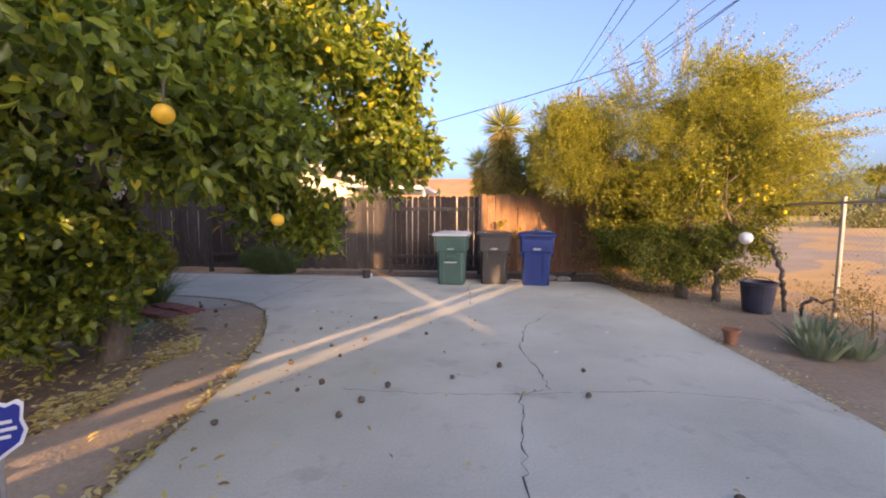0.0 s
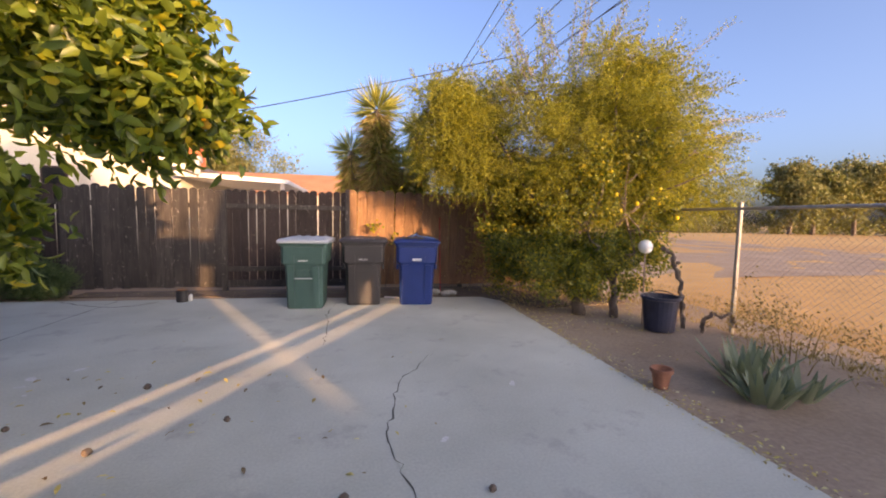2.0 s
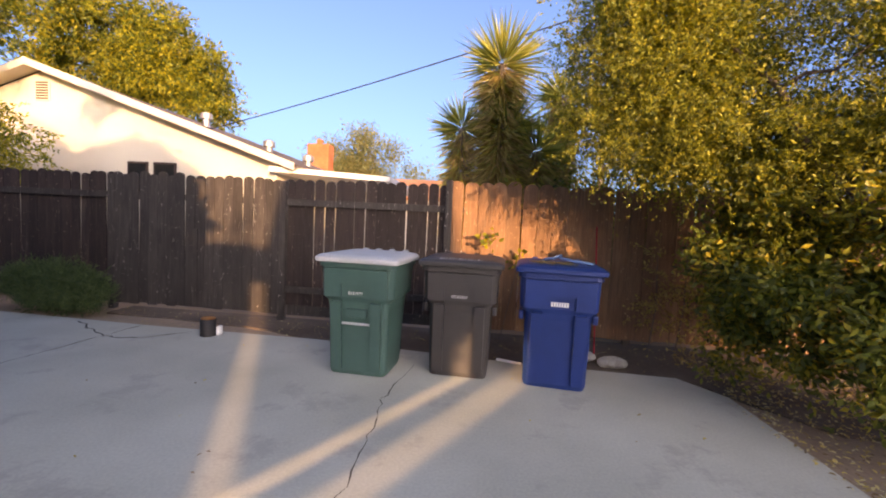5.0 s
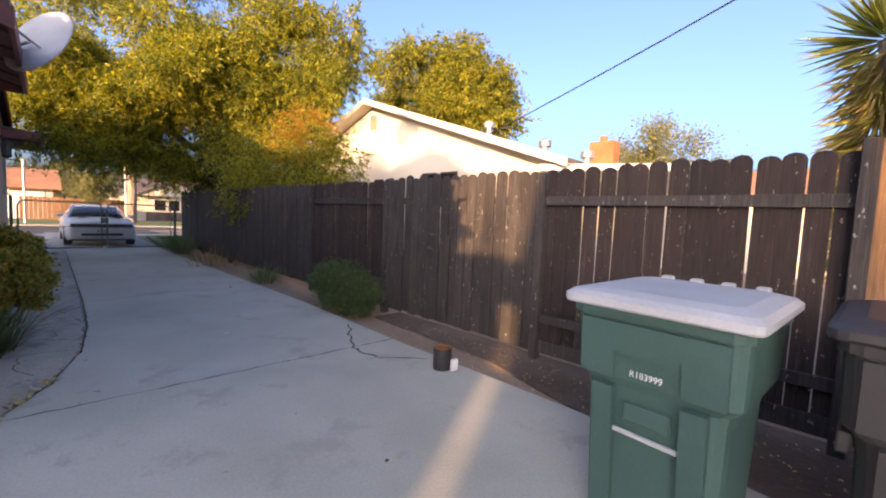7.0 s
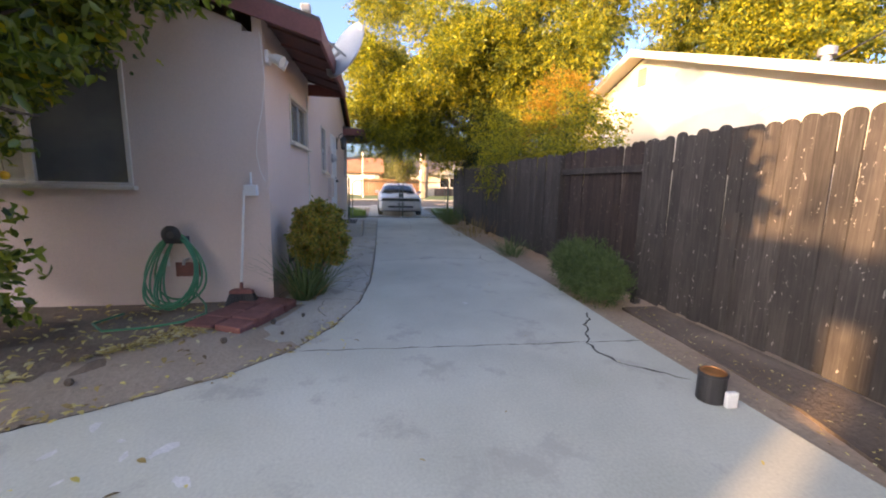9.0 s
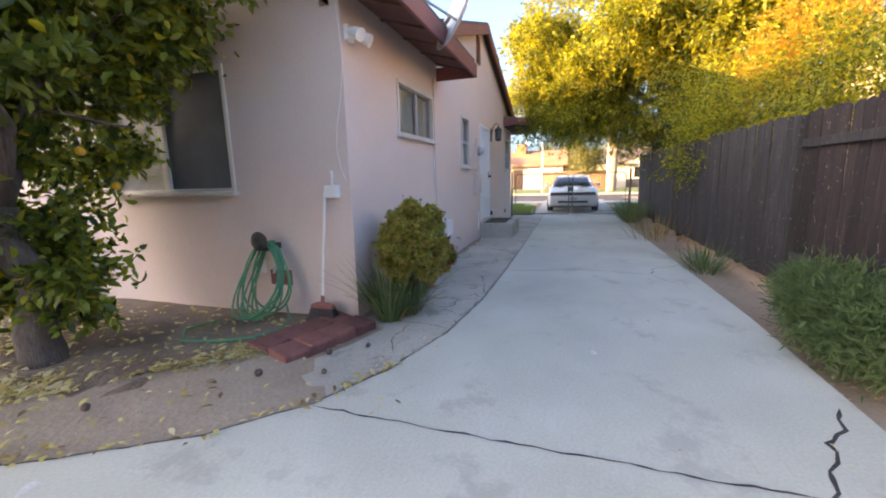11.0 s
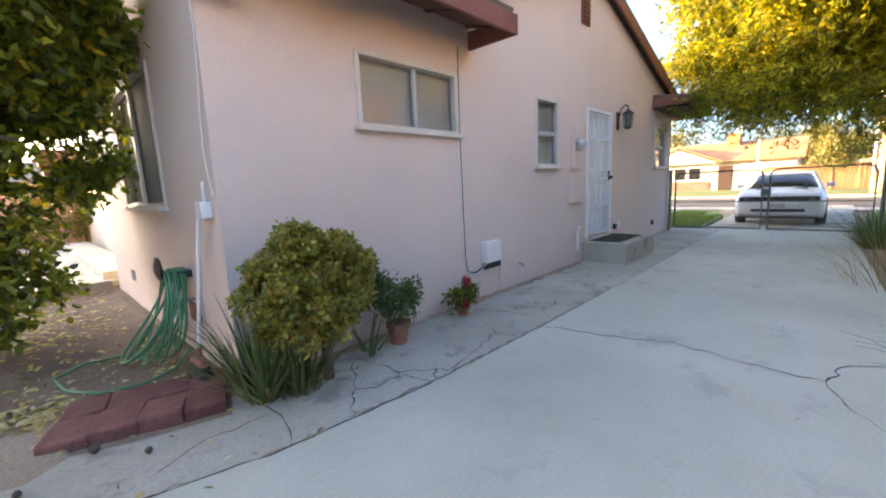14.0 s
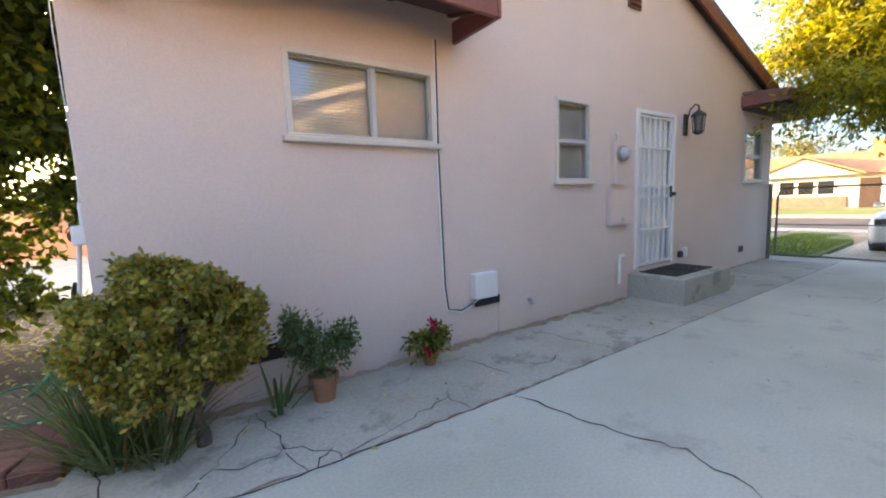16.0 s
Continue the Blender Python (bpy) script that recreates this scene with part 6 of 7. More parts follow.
for k in range(60):
    u, v = -1 + 2 * (k % 20) / 19, -1 + (k // 20)
    part("bristle", tube(bmesh.new(), [(HE + 0.17 + v * 0.028, 5.55 + u * 0.115, 0.137), (HE + 0.17 + v * 0.05 + rng.uniform(-0.008, 0.008), 5.55 + u * 0.165 + rng.uniform(-0.008, 0.008), 0.0 + rng.uniform(0, 0.012))], 0.009, 0.011, 5), BLACK, broom)
hose = thing("garden_hose", "green garden hose coiled on a dark iron wall hanger", "hose", REAR)
hh = part("hanger", lathe(bmesh.new(), [(0.02, 0.0), (0.09, 0.01), (0.1, 0.03), (0.04, 0.05)], sides=18), BLACK, hose, "dark cast iron hose hanger")
hh.matrix_local = pose(HE + 0.2, 4.9, 0.80, 0, 90, 0)
for k in range(14):
    a = math.tau * k / 14
    part("scroll", tube(bmesh.new(), [(HE + 0.255, 4.9 + 0.05 * math.cos(a), 0.8 + 0.05 * math.sin(a)), (HE + 0.26, 4.9 + 0.12 * math.cos(a + 0.5), 0.8 + 0.13 * math.sin(a + 0.5))], 0.009, sides=5), GALV, hh)
part("bracket", boxm(HE + 0.002, HE + 0.2, 4.82, 4.98, 0.7, 0.76), BLACK, hose)
rng = random.Random(21)
for k in range(9):
    w, drop, swing = rng.uniform(0.18, 0.42), rng.uniform(0.68, 0.76), rng.uniform(0.1, 0.42)
    dy, dx = rng.uniform(-0.05, 0.07), HE + 0.05 + 0.018 * k
    loop = [(dx + 0.01 * math.sin(a) + swing * (0.5 - 0.5 * math.cos(a)) ** 2, 4.9 + dy + w * math.sin(a) * (0.78 - 0.22 * math.cos(a)), 0.78 - drop / 2 + drop / 2 * math.cos(a)) for a in [math.tau * j / 26 for j in range(27)]]
    part("hose_loop", tube(bmesh.new(), loop, 0.011, sides=6, cap=False), HOSE_GREEN, hose, smooth=True)
tail = [(HE + 0.1, 5.05, 0.12), (HE + 0.25, 5.2, 0.03), (-4.75, 5.3, 0.015), (-4.5, 5.2, 0.015), (-4.35, 4.95, 0.015), (-4.3, 4.6, 0.012), (-4.5, 4.4, 0.015), (-4.8, 4.5, 0.015)]
part("hose_tail", tube(bmesh.new(), tail, 0.011, sides=6), HOSE_GREEN, hose, smooth=True)
hbox = thing("hose_bib", "rusty tap plate and white outlet cover behind the hose", "tap", REAR)
part("plate", boxm(HE + 0.002, HE + 0.012, 4.62, 4.76, 0.42, 0.56), WHITE_PAINT, hbox)
part("niche", boxm(HE + 0.002, HE + 0.02, 4.82, 5.08, 0.3, 0.46), BRICK_RED, hbox)
part("tap", tube(bmesh.new(), [(HE, 4.95, 0.5), (HE + 0.1, 4.95, 0.5), (HE + 0.12, 4.95, 0.45)], 0.016, sides=8), GALV, hbox)

# red pavers by the corner
edging = thing("paver_edging", "row of worn red pavers along the planting bed", "edging")
pav = bmesh.new()
box(pav, -0.2, 0.2, -0.16, 0.16, 0.0, 0.11, bevel=0.018)
pme = bpy.data.meshes.new("paver")
pav.to_mesh(pme)
pav.free()
pme.materials.append(BRICK_RED)
rng = random.Random(4)
for i in range(4):
    for j in range(2):
        f = (i + 0.5) / 4
        p = Vector((-4.22, 5.69)).lerp(Vector((-5.1, 6.02)), f) + Vector((-0.11, -0.3)) * j
        ob = new("paver", pme)
        ob.parent = edging
        ob.matrix_local = pose(p.x, p.y, -0.055 + rng.uniform(-0.012, 0.01), rng.uniform(-3, 3), rng.uniform(-3, 3), -20 + rng.uniform(-5, 5)) @ Matrix.Diagonal((0.6, 0.88, 1, 1))


# ---- plants by the house ----
def blades(name, x, y, n, length, width, material, parent, seed, lean=0.5, z=0.0, spread=0.12, bend=True):
    """Long pointed blades that rise from one foot and arch over."""
    rs = np.random.RandomState(seed)
    bm = bmesh.new()
    for k in range(n):
        a = rs.uniform(0, math.tau)
        L, tilt = length * rs.uniform(0.55, 1.05), rs.uniform(0.1, lean)
        d = Vector((math.cos(a), math.sin(a), 0))
        s = Vector((-d.y, d.x, 0)) * width * 0.5
        p = Vector((x, y, z)) + d * spread * rs.rand() ** 0.5
        prev = None
        for i in range(5):
            f = i / 4
            c = p + d * (L * math.sin(tilt * 1.3) * f + (L * 0.25 * f * f * tilt if bend else 0)) + Vector((0, 0, L * f * math.cos(tilt) - (L * 0.35 * f ** 3 * tilt if bend else 0)))
            w = s * (1 - f ** 2 * 0.92)
            up = Vector((0, 0, width * 0.12))
            pair = (bm.verts.new(c + w), bm.verts.new(c - up), bm.verts.new(c - w))
            if prev:
                bm.faces.new((prev[0], prev[1], pair[1], pair[0]))
                bm.faces.new((prev[1], prev[2], pair[2], pair[1]))
            prev = pair
    ob = part(name, bm, material, parent)
    ob["kind"] = "stuff"
    return ob


jade = thing("jade_bush", "large rounded jade bush with yellow-green leaves beside the wall", "bush")
limbs(jade, (-5.72, 6.3, 0), (-5.7, 6.32, 0.25), [(-5.45, 6.4, 0.75), (-5.85, 6.35, 0.8), (-5.65, 6.45, 0.9), (-5.6, 6.25, 0.95)], 0.035, BARK, 31, reach=0.08)
rng = random.Random(9)
jb = []
for k in range(110):
    a, b = rng.uniform(0, math.tau), rng.uniform(-0.8, 1.0)
    h = math.sqrt(max(0, 1 - b * b))
    q = rng.uniform(0.8, 1.08)
    jb.append((-5.62 + 0.43 * h * q * math.cos(a), 6.37 + 0.3 * h * q * math.sin(a), 0.73 + 0.34 * b * q + 0.06 * math.sin(3 * a + 1), 0.075, 0.075, 0.06, 1))
jb += [(-5.62, 6.37, 0.72, 0.3, 0.2, 0.24, 18)]
foliage("leaf_mass", jb, 27000, JADE_LEAF, jade, 0.034, 0.023, per=9, clump=0.018, droop=-0.1, seed=32, shell=0.5, six=True)
lily = thing("lily_clump", "clump of long green strap leaves below the jade bush", "plant")
blades("leaf_mass", -5.28, 6.2, 150, 0.78, 0.015, SPEAR_LEAF, lily, 33, 0.62)
blades("leaf_mass", -5.5, 6.32, 90, 0.6, 0.014, SPEAR_LEAF, lily, 34, 0.8)
blades("dry_leaf_mass", -5.3, 6.25, 16, 0.6, 0.02, DEAD_LEAF, lily, 35, 0.9)
lone = thing("strap_plant", "small strap-leaved plant at the wall foot", "plant")
blades("leaf_mass", -6.18, 6.18, 9, 0.5, 0.03, SPEAR_LEAF, lone, 36, 0.95)


def potted(name, label, x, y, r, h, leafmat, blobs, n, seed, size, potmat=TERRACOTTA):
    p = thing(name, label, "potted plant")
    part("pot", lathe(bmesh.new(), [(r * 0.72, -0.01), (r * 0.95, h * 0.75), (r * 1.08, h * 0.76), (r * 1.1, h), (r * 0.97, h), (r * 0.92, h * 0.85)], x, y, 0, 20), potmat, p)
    foliage("leaf_mass", [(x + b[0], y + b[1], b[2], b[3], b[3], b[4], 1) for b in blobs], n, leafmat, p, size, size * 0.45, per=8, clump=0.03, droop=0.0, seed=seed, shell=0.2)
    return p


p1 = potted("potted_succulent", "grey-green leafy plant in a terracotta pot", -6.5, 6.2, 0.1, 0.19, SPEAR_LEAF, [(0, 0, 0.33, 0.15, 0.14), (0.12, 0, 0.45, 0.09, 0.16), (-0.16, 0, 0.4, 0.08, 0.12), (0.2, 0.02, 0.56, 0.05, 0.12)], 2600, 41, 0.042)
p2 = potted("potted_geranium", "red geranium in a small red pot by the wall", -7.45, 6.16, 0.07, 0.12, BROAD_LEAF, [(0, 0, 0.2, 0.13, 0.1), (-0.1, 0, 0.22, 0.1, 0.08), (0.1, 0, 0.2, 0.09, 0.07)], 700, 42, 0.055)
foliage("flower_head", [(-7.46, 6.22, 0.36, 0.035, 0.035, 0.03, 1), (-7.38, 6.26, 0.16, 0.03, 0.03, 0.03, 1)], 120, RED_FLOWER, p2, 0.03, 0.025, per=6, clump=0.012, seed=43)

# ---- along the wooden fence ----
can = thing("paint_can", "black can with a copper lid and white paper on the slab", "can")
part("can", lathe(bmesh.new(), [(0.083, 0.0), (0.086, 0.01), (0.086, 0.18), (0.09, 0.185), (0.09, 0.2)], -2.57, 9.27, 0, 24), BLACK, can)
part("lid", lathe(bmesh.new(), [(0.08, 0.2), (0.08, 0.206), (0.066, 0.21), (0.064, 0.204), (0.01, 0.204)], -2.57, 9.27, 0, 24), YELLOW_TAPE, can)
part("paper", boxm(-2.48, -2.44, 9.28, 9.36, 0.0, 0.11, bevel=0.012), WHITE_PAINT, can)
ros = thing("rosemary_bush", "low dark green rosemary bush against the fence", "bush")
part("stem", tube(bmesh.new(), [(-5.3, 9.85, -0.05), (-5.3, 9.85, 0.25)], 0.03, 0.015, 6), BARK, ros)
foliage("leaf_mass", [(-5.2, 9.82, 0.3, 0.66, 0.3, 0.3, 3), (-4.8, 9.8, 0.26, 0.4, 0.25, 0.26, 1), (-5.6, 9.82, 0.36, 0.4, 0.25, 0.26, 1)], 19000, ROSEMARY, ros, 0.085, 0.011, per=14, clump=0.04, droop=-0.4, seed=51, shell=0.3, floor=0.0)
for k, (x, y, n, L) in enumerate(((-8.0, 9.75, 90, 0.5), (-8.5, 9.85, 60, 0.45), (-14.3, 9.7, 160, 0.9), (-14.8, 9.8, 120, 0.8), (-15.4, 9.8, 120, 0.8))):
    gt = thing("grass_tuft", "tuft of long green grass at the fence foot", "grass", group="grass tufts along the fence")
    blades("blade_mass", x, y, n, L, 0.014, SPEAR_LEAF, gt, 60 + k, 0.9, spread=0.25)
dry = thing("dry_weeds", "dry brown weeds at the foot of the fence", "weeds")
blades("stalk_mass", -11.3, 9.8, 70, 0.7, 0.012, DEAD_LEAF, dry, 71, 0.7, spread=0.7)
blades("stalk_mass", -12.2, 9.8, 50, 0.6, 0.012, DEAD_LEAF, dry, 72, 0.7, spread=0.5)
rod = thing("red_pole", "thin red pole leaning on the fence", "pole")
part("rod", tube(bmesh.new(), [(1.95, 9.75, 0.0), (2.0, 10.2, 1.5)], 0.009, sides=6), RED_FLOWER, rod)
whitepvc = thing("plastic_pipe", "short white plastic pipe on the soil", "pipe")
part("tube", tube(bmesh.new(), [(0.8, 9.22, 0.02), (1.05, 9.12, 0.02)], 0.016, sides=8), WHITE_PAINT, whitepvc)
for x, y in ((1.75, 9.55), (2.05, 9.4)):
    rk_ = bmesh.new()
    bmesh.ops.create_icosphere(rk_, subdivisions=2, radius=0.11)
    for v in rk_.verts:
        v.co = Vector((v.co.x * 1.5, v.co.y, v.co.z * 0.6)) * (1 + 0.25 * noise.noise(v.co * 9 + Vector((x, y, 0))))
    ob = solid("stone", rk_, CONCRETE_OLD, "pale stone lying at the edge of the soil", "stone", group="stones by the fence")
    ob.location = (x, y, 0.03)

# ---- east side ----
chain = thing("chain_link_fence", "old galvanised chain-link fence along the field", "fence", kind="structure")
CX = 5.36
for y in (-5.5, -2.5, 0.4, 3.4, 6.35, 9.3):
    part("post", tube(bmesh.new(), [(CX, y, -0.15), (CX, y, 1.78)], 0.03, sides=10), GALV, chain)
part("top_rail", tube(bmesh.new(), [(CX, -5.5, 1.70), (CX, 2, 1.71), (CX, 9.4, 1.69)], 0.022, sides=8), GALV, chain)
wv = []
wf = []


def wire_strip(a, b, r=0.0016):
    i = len(wv)
    for p in (a, b):
        wv.extend([(p[0] + r, p[1], p[2]), (p[0] - r * 0.5, p[1] + r, p[2]), (p[0] - r * 0.5, p[1] - r, p[2])])
    for k in range(3):
        wf.append((i + k, i + (k + 1) % 3, i + 3 + (k + 1) % 3, i + 3 + k))


def diag(y0, y1, z0, z1, step_, put):
    h = z1 - z0
    s = y0 - h
    while s < y1:
        for sign in (1, -1):
            a, b = (s, z0), (s + h, z1)
            lo, hi = max(a[0], y0), min(b[0], y1)
            if hi > lo:
                za, zb = z0 + (lo - s), z0 + (hi - s)
                if sign < 0:
                    za, zb = z1 - (lo - s), z1 - (hi - s)
                put(lo, za, hi, zb)
        s += step_


diag(-5.5, 9.3, 0.05, 1.68, 0.075, lambda ya, za, yb, zb: wire_strip((CX + 0.03, ya, za), (CX + 0.03, yb, zb)))
me = bpy.data.meshes.new("mesh_wire")
me.from_pydata(wv, [], wf)
me.materials.append(GALV)
ob = new("mesh_wire", me)
ob.parent = chain
ob["kind"] = "stuff"

bucket = thing("bucket", "dented dark blue-black plastic bucket on the dirt", "bucket")
part("shell", lathe(bmesh.new(), [(0.19, -0.01), (0.195, 0.02), (0.235, 0.42), (0.26, 0.43), (0.26, 0.47), (0.235, 0.47), (0.22, 0.4), (0.18, 0.05)], 4.46, 6.65, 0, 24), BUCKET_BLUE, bucket)
part("handle", tube(bmesh.new(), [(4.22, 6.65, 0.46), (4.3, 6.67, 0.52), (4.44, 6.68, 0.54), (4.58, 6.67, 0.52), (4.7, 6.65, 0.46)], 0.008, sides=6), BLACK, bucket)
globe = thing("globe_lamp", "white globe garden light on a thin stake", "lamp")
part("stake", tube(bmesh.new(), [(4.46, 7.0, -0.05), (4.45, 7.0, 1.02)], 0.011, sides=7), BARK_PALE, globe)
gb = bmesh.new()
bmesh.ops.create_uvsphere(gb, u_segments=20, v_segments=12, radius=0.1)
bmesh.ops.translate(gb, verts=gb.verts, vec=(4.45, 7.0, 1.13))
part("globe", gb, WHITE_PAINT, globe, smooth=True)
stump = thing("dead_vine", "gnarled dead vine stem by the chain-link fence", "vine")
def gnarled(pts, r0, r1, seed):
    """A knotty dead stem: a bent rod with swellings along it."""
    rg = random.Random(seed)
    line = [q for a, b in zip(pts, pts[1:]) for q in wander(rg, a, b, 4, 0.02)[:-1]] + [Vector(pts[-1])]
    bm = bmesh.new()
    for i, (a, b) in enumerate(zip(line, line[1:])):
        f = i / len(line)
        r = (r0 + (r1 - r0) * f) * rg.uniform(0.75, 1.35)
        tube(bm, [a - (b - a) * 0.15, (a + b) / 2, b + (b - a) * 0.15], r, r * rg.uniform(0.8, 1.15), 7)
    return bm


part("stem", gnarled([(4.95, 6.75, -0.05), (4.93, 6.77, 0.25), (4.85, 6.75, 0.5), (4.87, 6.75, 0.65), (4.76, 6.78, 0.85), (4.74, 6.8, 1.05), (4.62, 6.85, 1.12)], 0.034, 0.028, 4), BARK, stump)
part("branch", gnarled([(4.98, 6.45, -0.02), (4.94, 6.4, 0.14), (5.05, 6.38, 0.27), (5.2, 6.35, 0.2), (5.3, 6.33, 0.27), (5.37, 6.3, 0.08)], 0.024, 0.016, 5), BARK, stump)
part("branch", gnarled([(4.76, 6.78, 0.85), (4.82, 6.8, 0.92), (4.9, 6.82, 0.9)], 0.018, 0.01, 6), BARK, stump)
pot = thing("clay_pot", "weathered terracotta pot tipped in the dirt", "pot")
part("shell", lathe(bmesh.new(), [(0.06, -0.02), (0.085, 0.13), (0.1, 0.13), (0.1, 0.16), (0.085, 0.16), (0.075, 0.08)], 3.05, 4.95, 0, 20), TERRACOTTA, pot)
agave = thing("agave", "clump of grey-green agave leaves beside the slab", "plant", group="agave clumps")
blades("leaf_mass", 3.9, 4.85, 46, 0.4, 0.075, AGAVE_LEAF, agave, 81, 0.85, bend=False, spread=0.16)
blades("leaf_mass", 3.7, 4.5, 36, 0.34, 0.065, AGAVE_LEAF, agave, 82, 0.85, bend=False, spread=0.16)
blades("leaf_mass", 4.1, 4.55, 26, 0.34, 0.065, AGAVE_LEAF, agave, 83, 0.85, bend=False, spread=0.16)
twigs = thing("dry_bush", "dry twiggy brown bush along the chain-link fence", "bush")
blades("stem_mass", 5.0, 5.3, 36, 0.6, 0.012, DEAD_LEAF, twigs, 84, 0.9, spread=0.5)
blades("stem_mass", 5.2, 4.2, 34, 0.45, 0.012, DEAD_LEAF, twigs, 85, 0.9, spread=0.6)
foliage("leaf_mass", [(4.9, 5.4, 0.35, 0.5, 0.5, 0.35, 1), (5.2, 4.3, 0.3, 0.5, 0.6, 0.3, 1), (5.35, 6.0, 0.4, 0.3, 0.4, 0.4, 0.6)], 1300, DEAD_LEAF, twigs, 0.05, 0.018, per=10, clump=0.08, seed=86, shell=0.2, floor=0.0)
tuft = thing("field_grass", "dry straw-coloured grass along the field edge", "grass")
rs = np.random.RandomState(87)
n = 5200
base = np.stack([5.4 + rs.rand(n) ** 2 * 2.2, rs.uniform(1, 13, n), np.full(n, -0.06)], 1)
d = np.stack([rs.normal(size=n) * 0.5, rs.normal(size=n) * 0.5, np.ones(n)], 1)
ob = leaves_mesh("blade_mass", base, d, rs.uniform(0.04, 0.14, n), 0.012, DEAD_LEAF, seed=88)
ob.parent = tuft
ob["kind"] = "stuff"


# ---- gate and car ----
GX = -15.95
gate = thing("driveway_gate", "closed double chain-link gate with rounded tube frames", "gate")
for y0, y1 in ((6.2, 7.96), (8.08, 9.72)):
    c = 0.14
    fr = [(GX, y0, 0.1), (GX, y0, 1.44 - c), (GX, y0 + c * 0.3, 1.44 - c * 0.3), (GX, y0 + c, 1.44), (GX, y1 - c, 1.44), (GX, y1 - c * 0.3, 1.44 - c * 0.3), (GX, y1, 1.44 - c), (GX, y1, 0.1), (GX, y0, 0.1)]
    leaf = part("gate_leaf", tube(bmesh.new(), fr, 0.021, sides=8), GREEN_STEEL, gate)
    part("mid_rail", tube(bmesh.new(), [(GX, y0, 0.72), (GX, y1, 0.72)], 0.012, sides=6), GREEN_STEEL, leaf)
    wv.clear()
    wf.clear()
    diag(y0, y1, 0.1, 1.42, 0.08, lambda ya, za, yb, zb: wire_strip((GX + 0.004, ya, za), (GX + 0.004, yb, zb)))
    me = bpy.data.meshes.new("mesh_wire")
    me.from_pydata(list(wv), [], list(wf))
    me.materials.append(GREEN_STEEL)
    ob = new("mesh_wire", me)
    ob.parent = leaf
    ob["kind"] = "stuff"
for y in (6.08, 9.84):
    part("gate_post", tube(bmesh.new(), [(GX, y, -0.1), (GX, y, 1.55)], 0.035, sides=10), GREEN_STEEL, gate)
part("latch", boxm(GX - 0.03, GX + 0.05, 7.93, 8.11, 0.85, 1.0, bevel=0.01), GREEN_STEEL, gate)


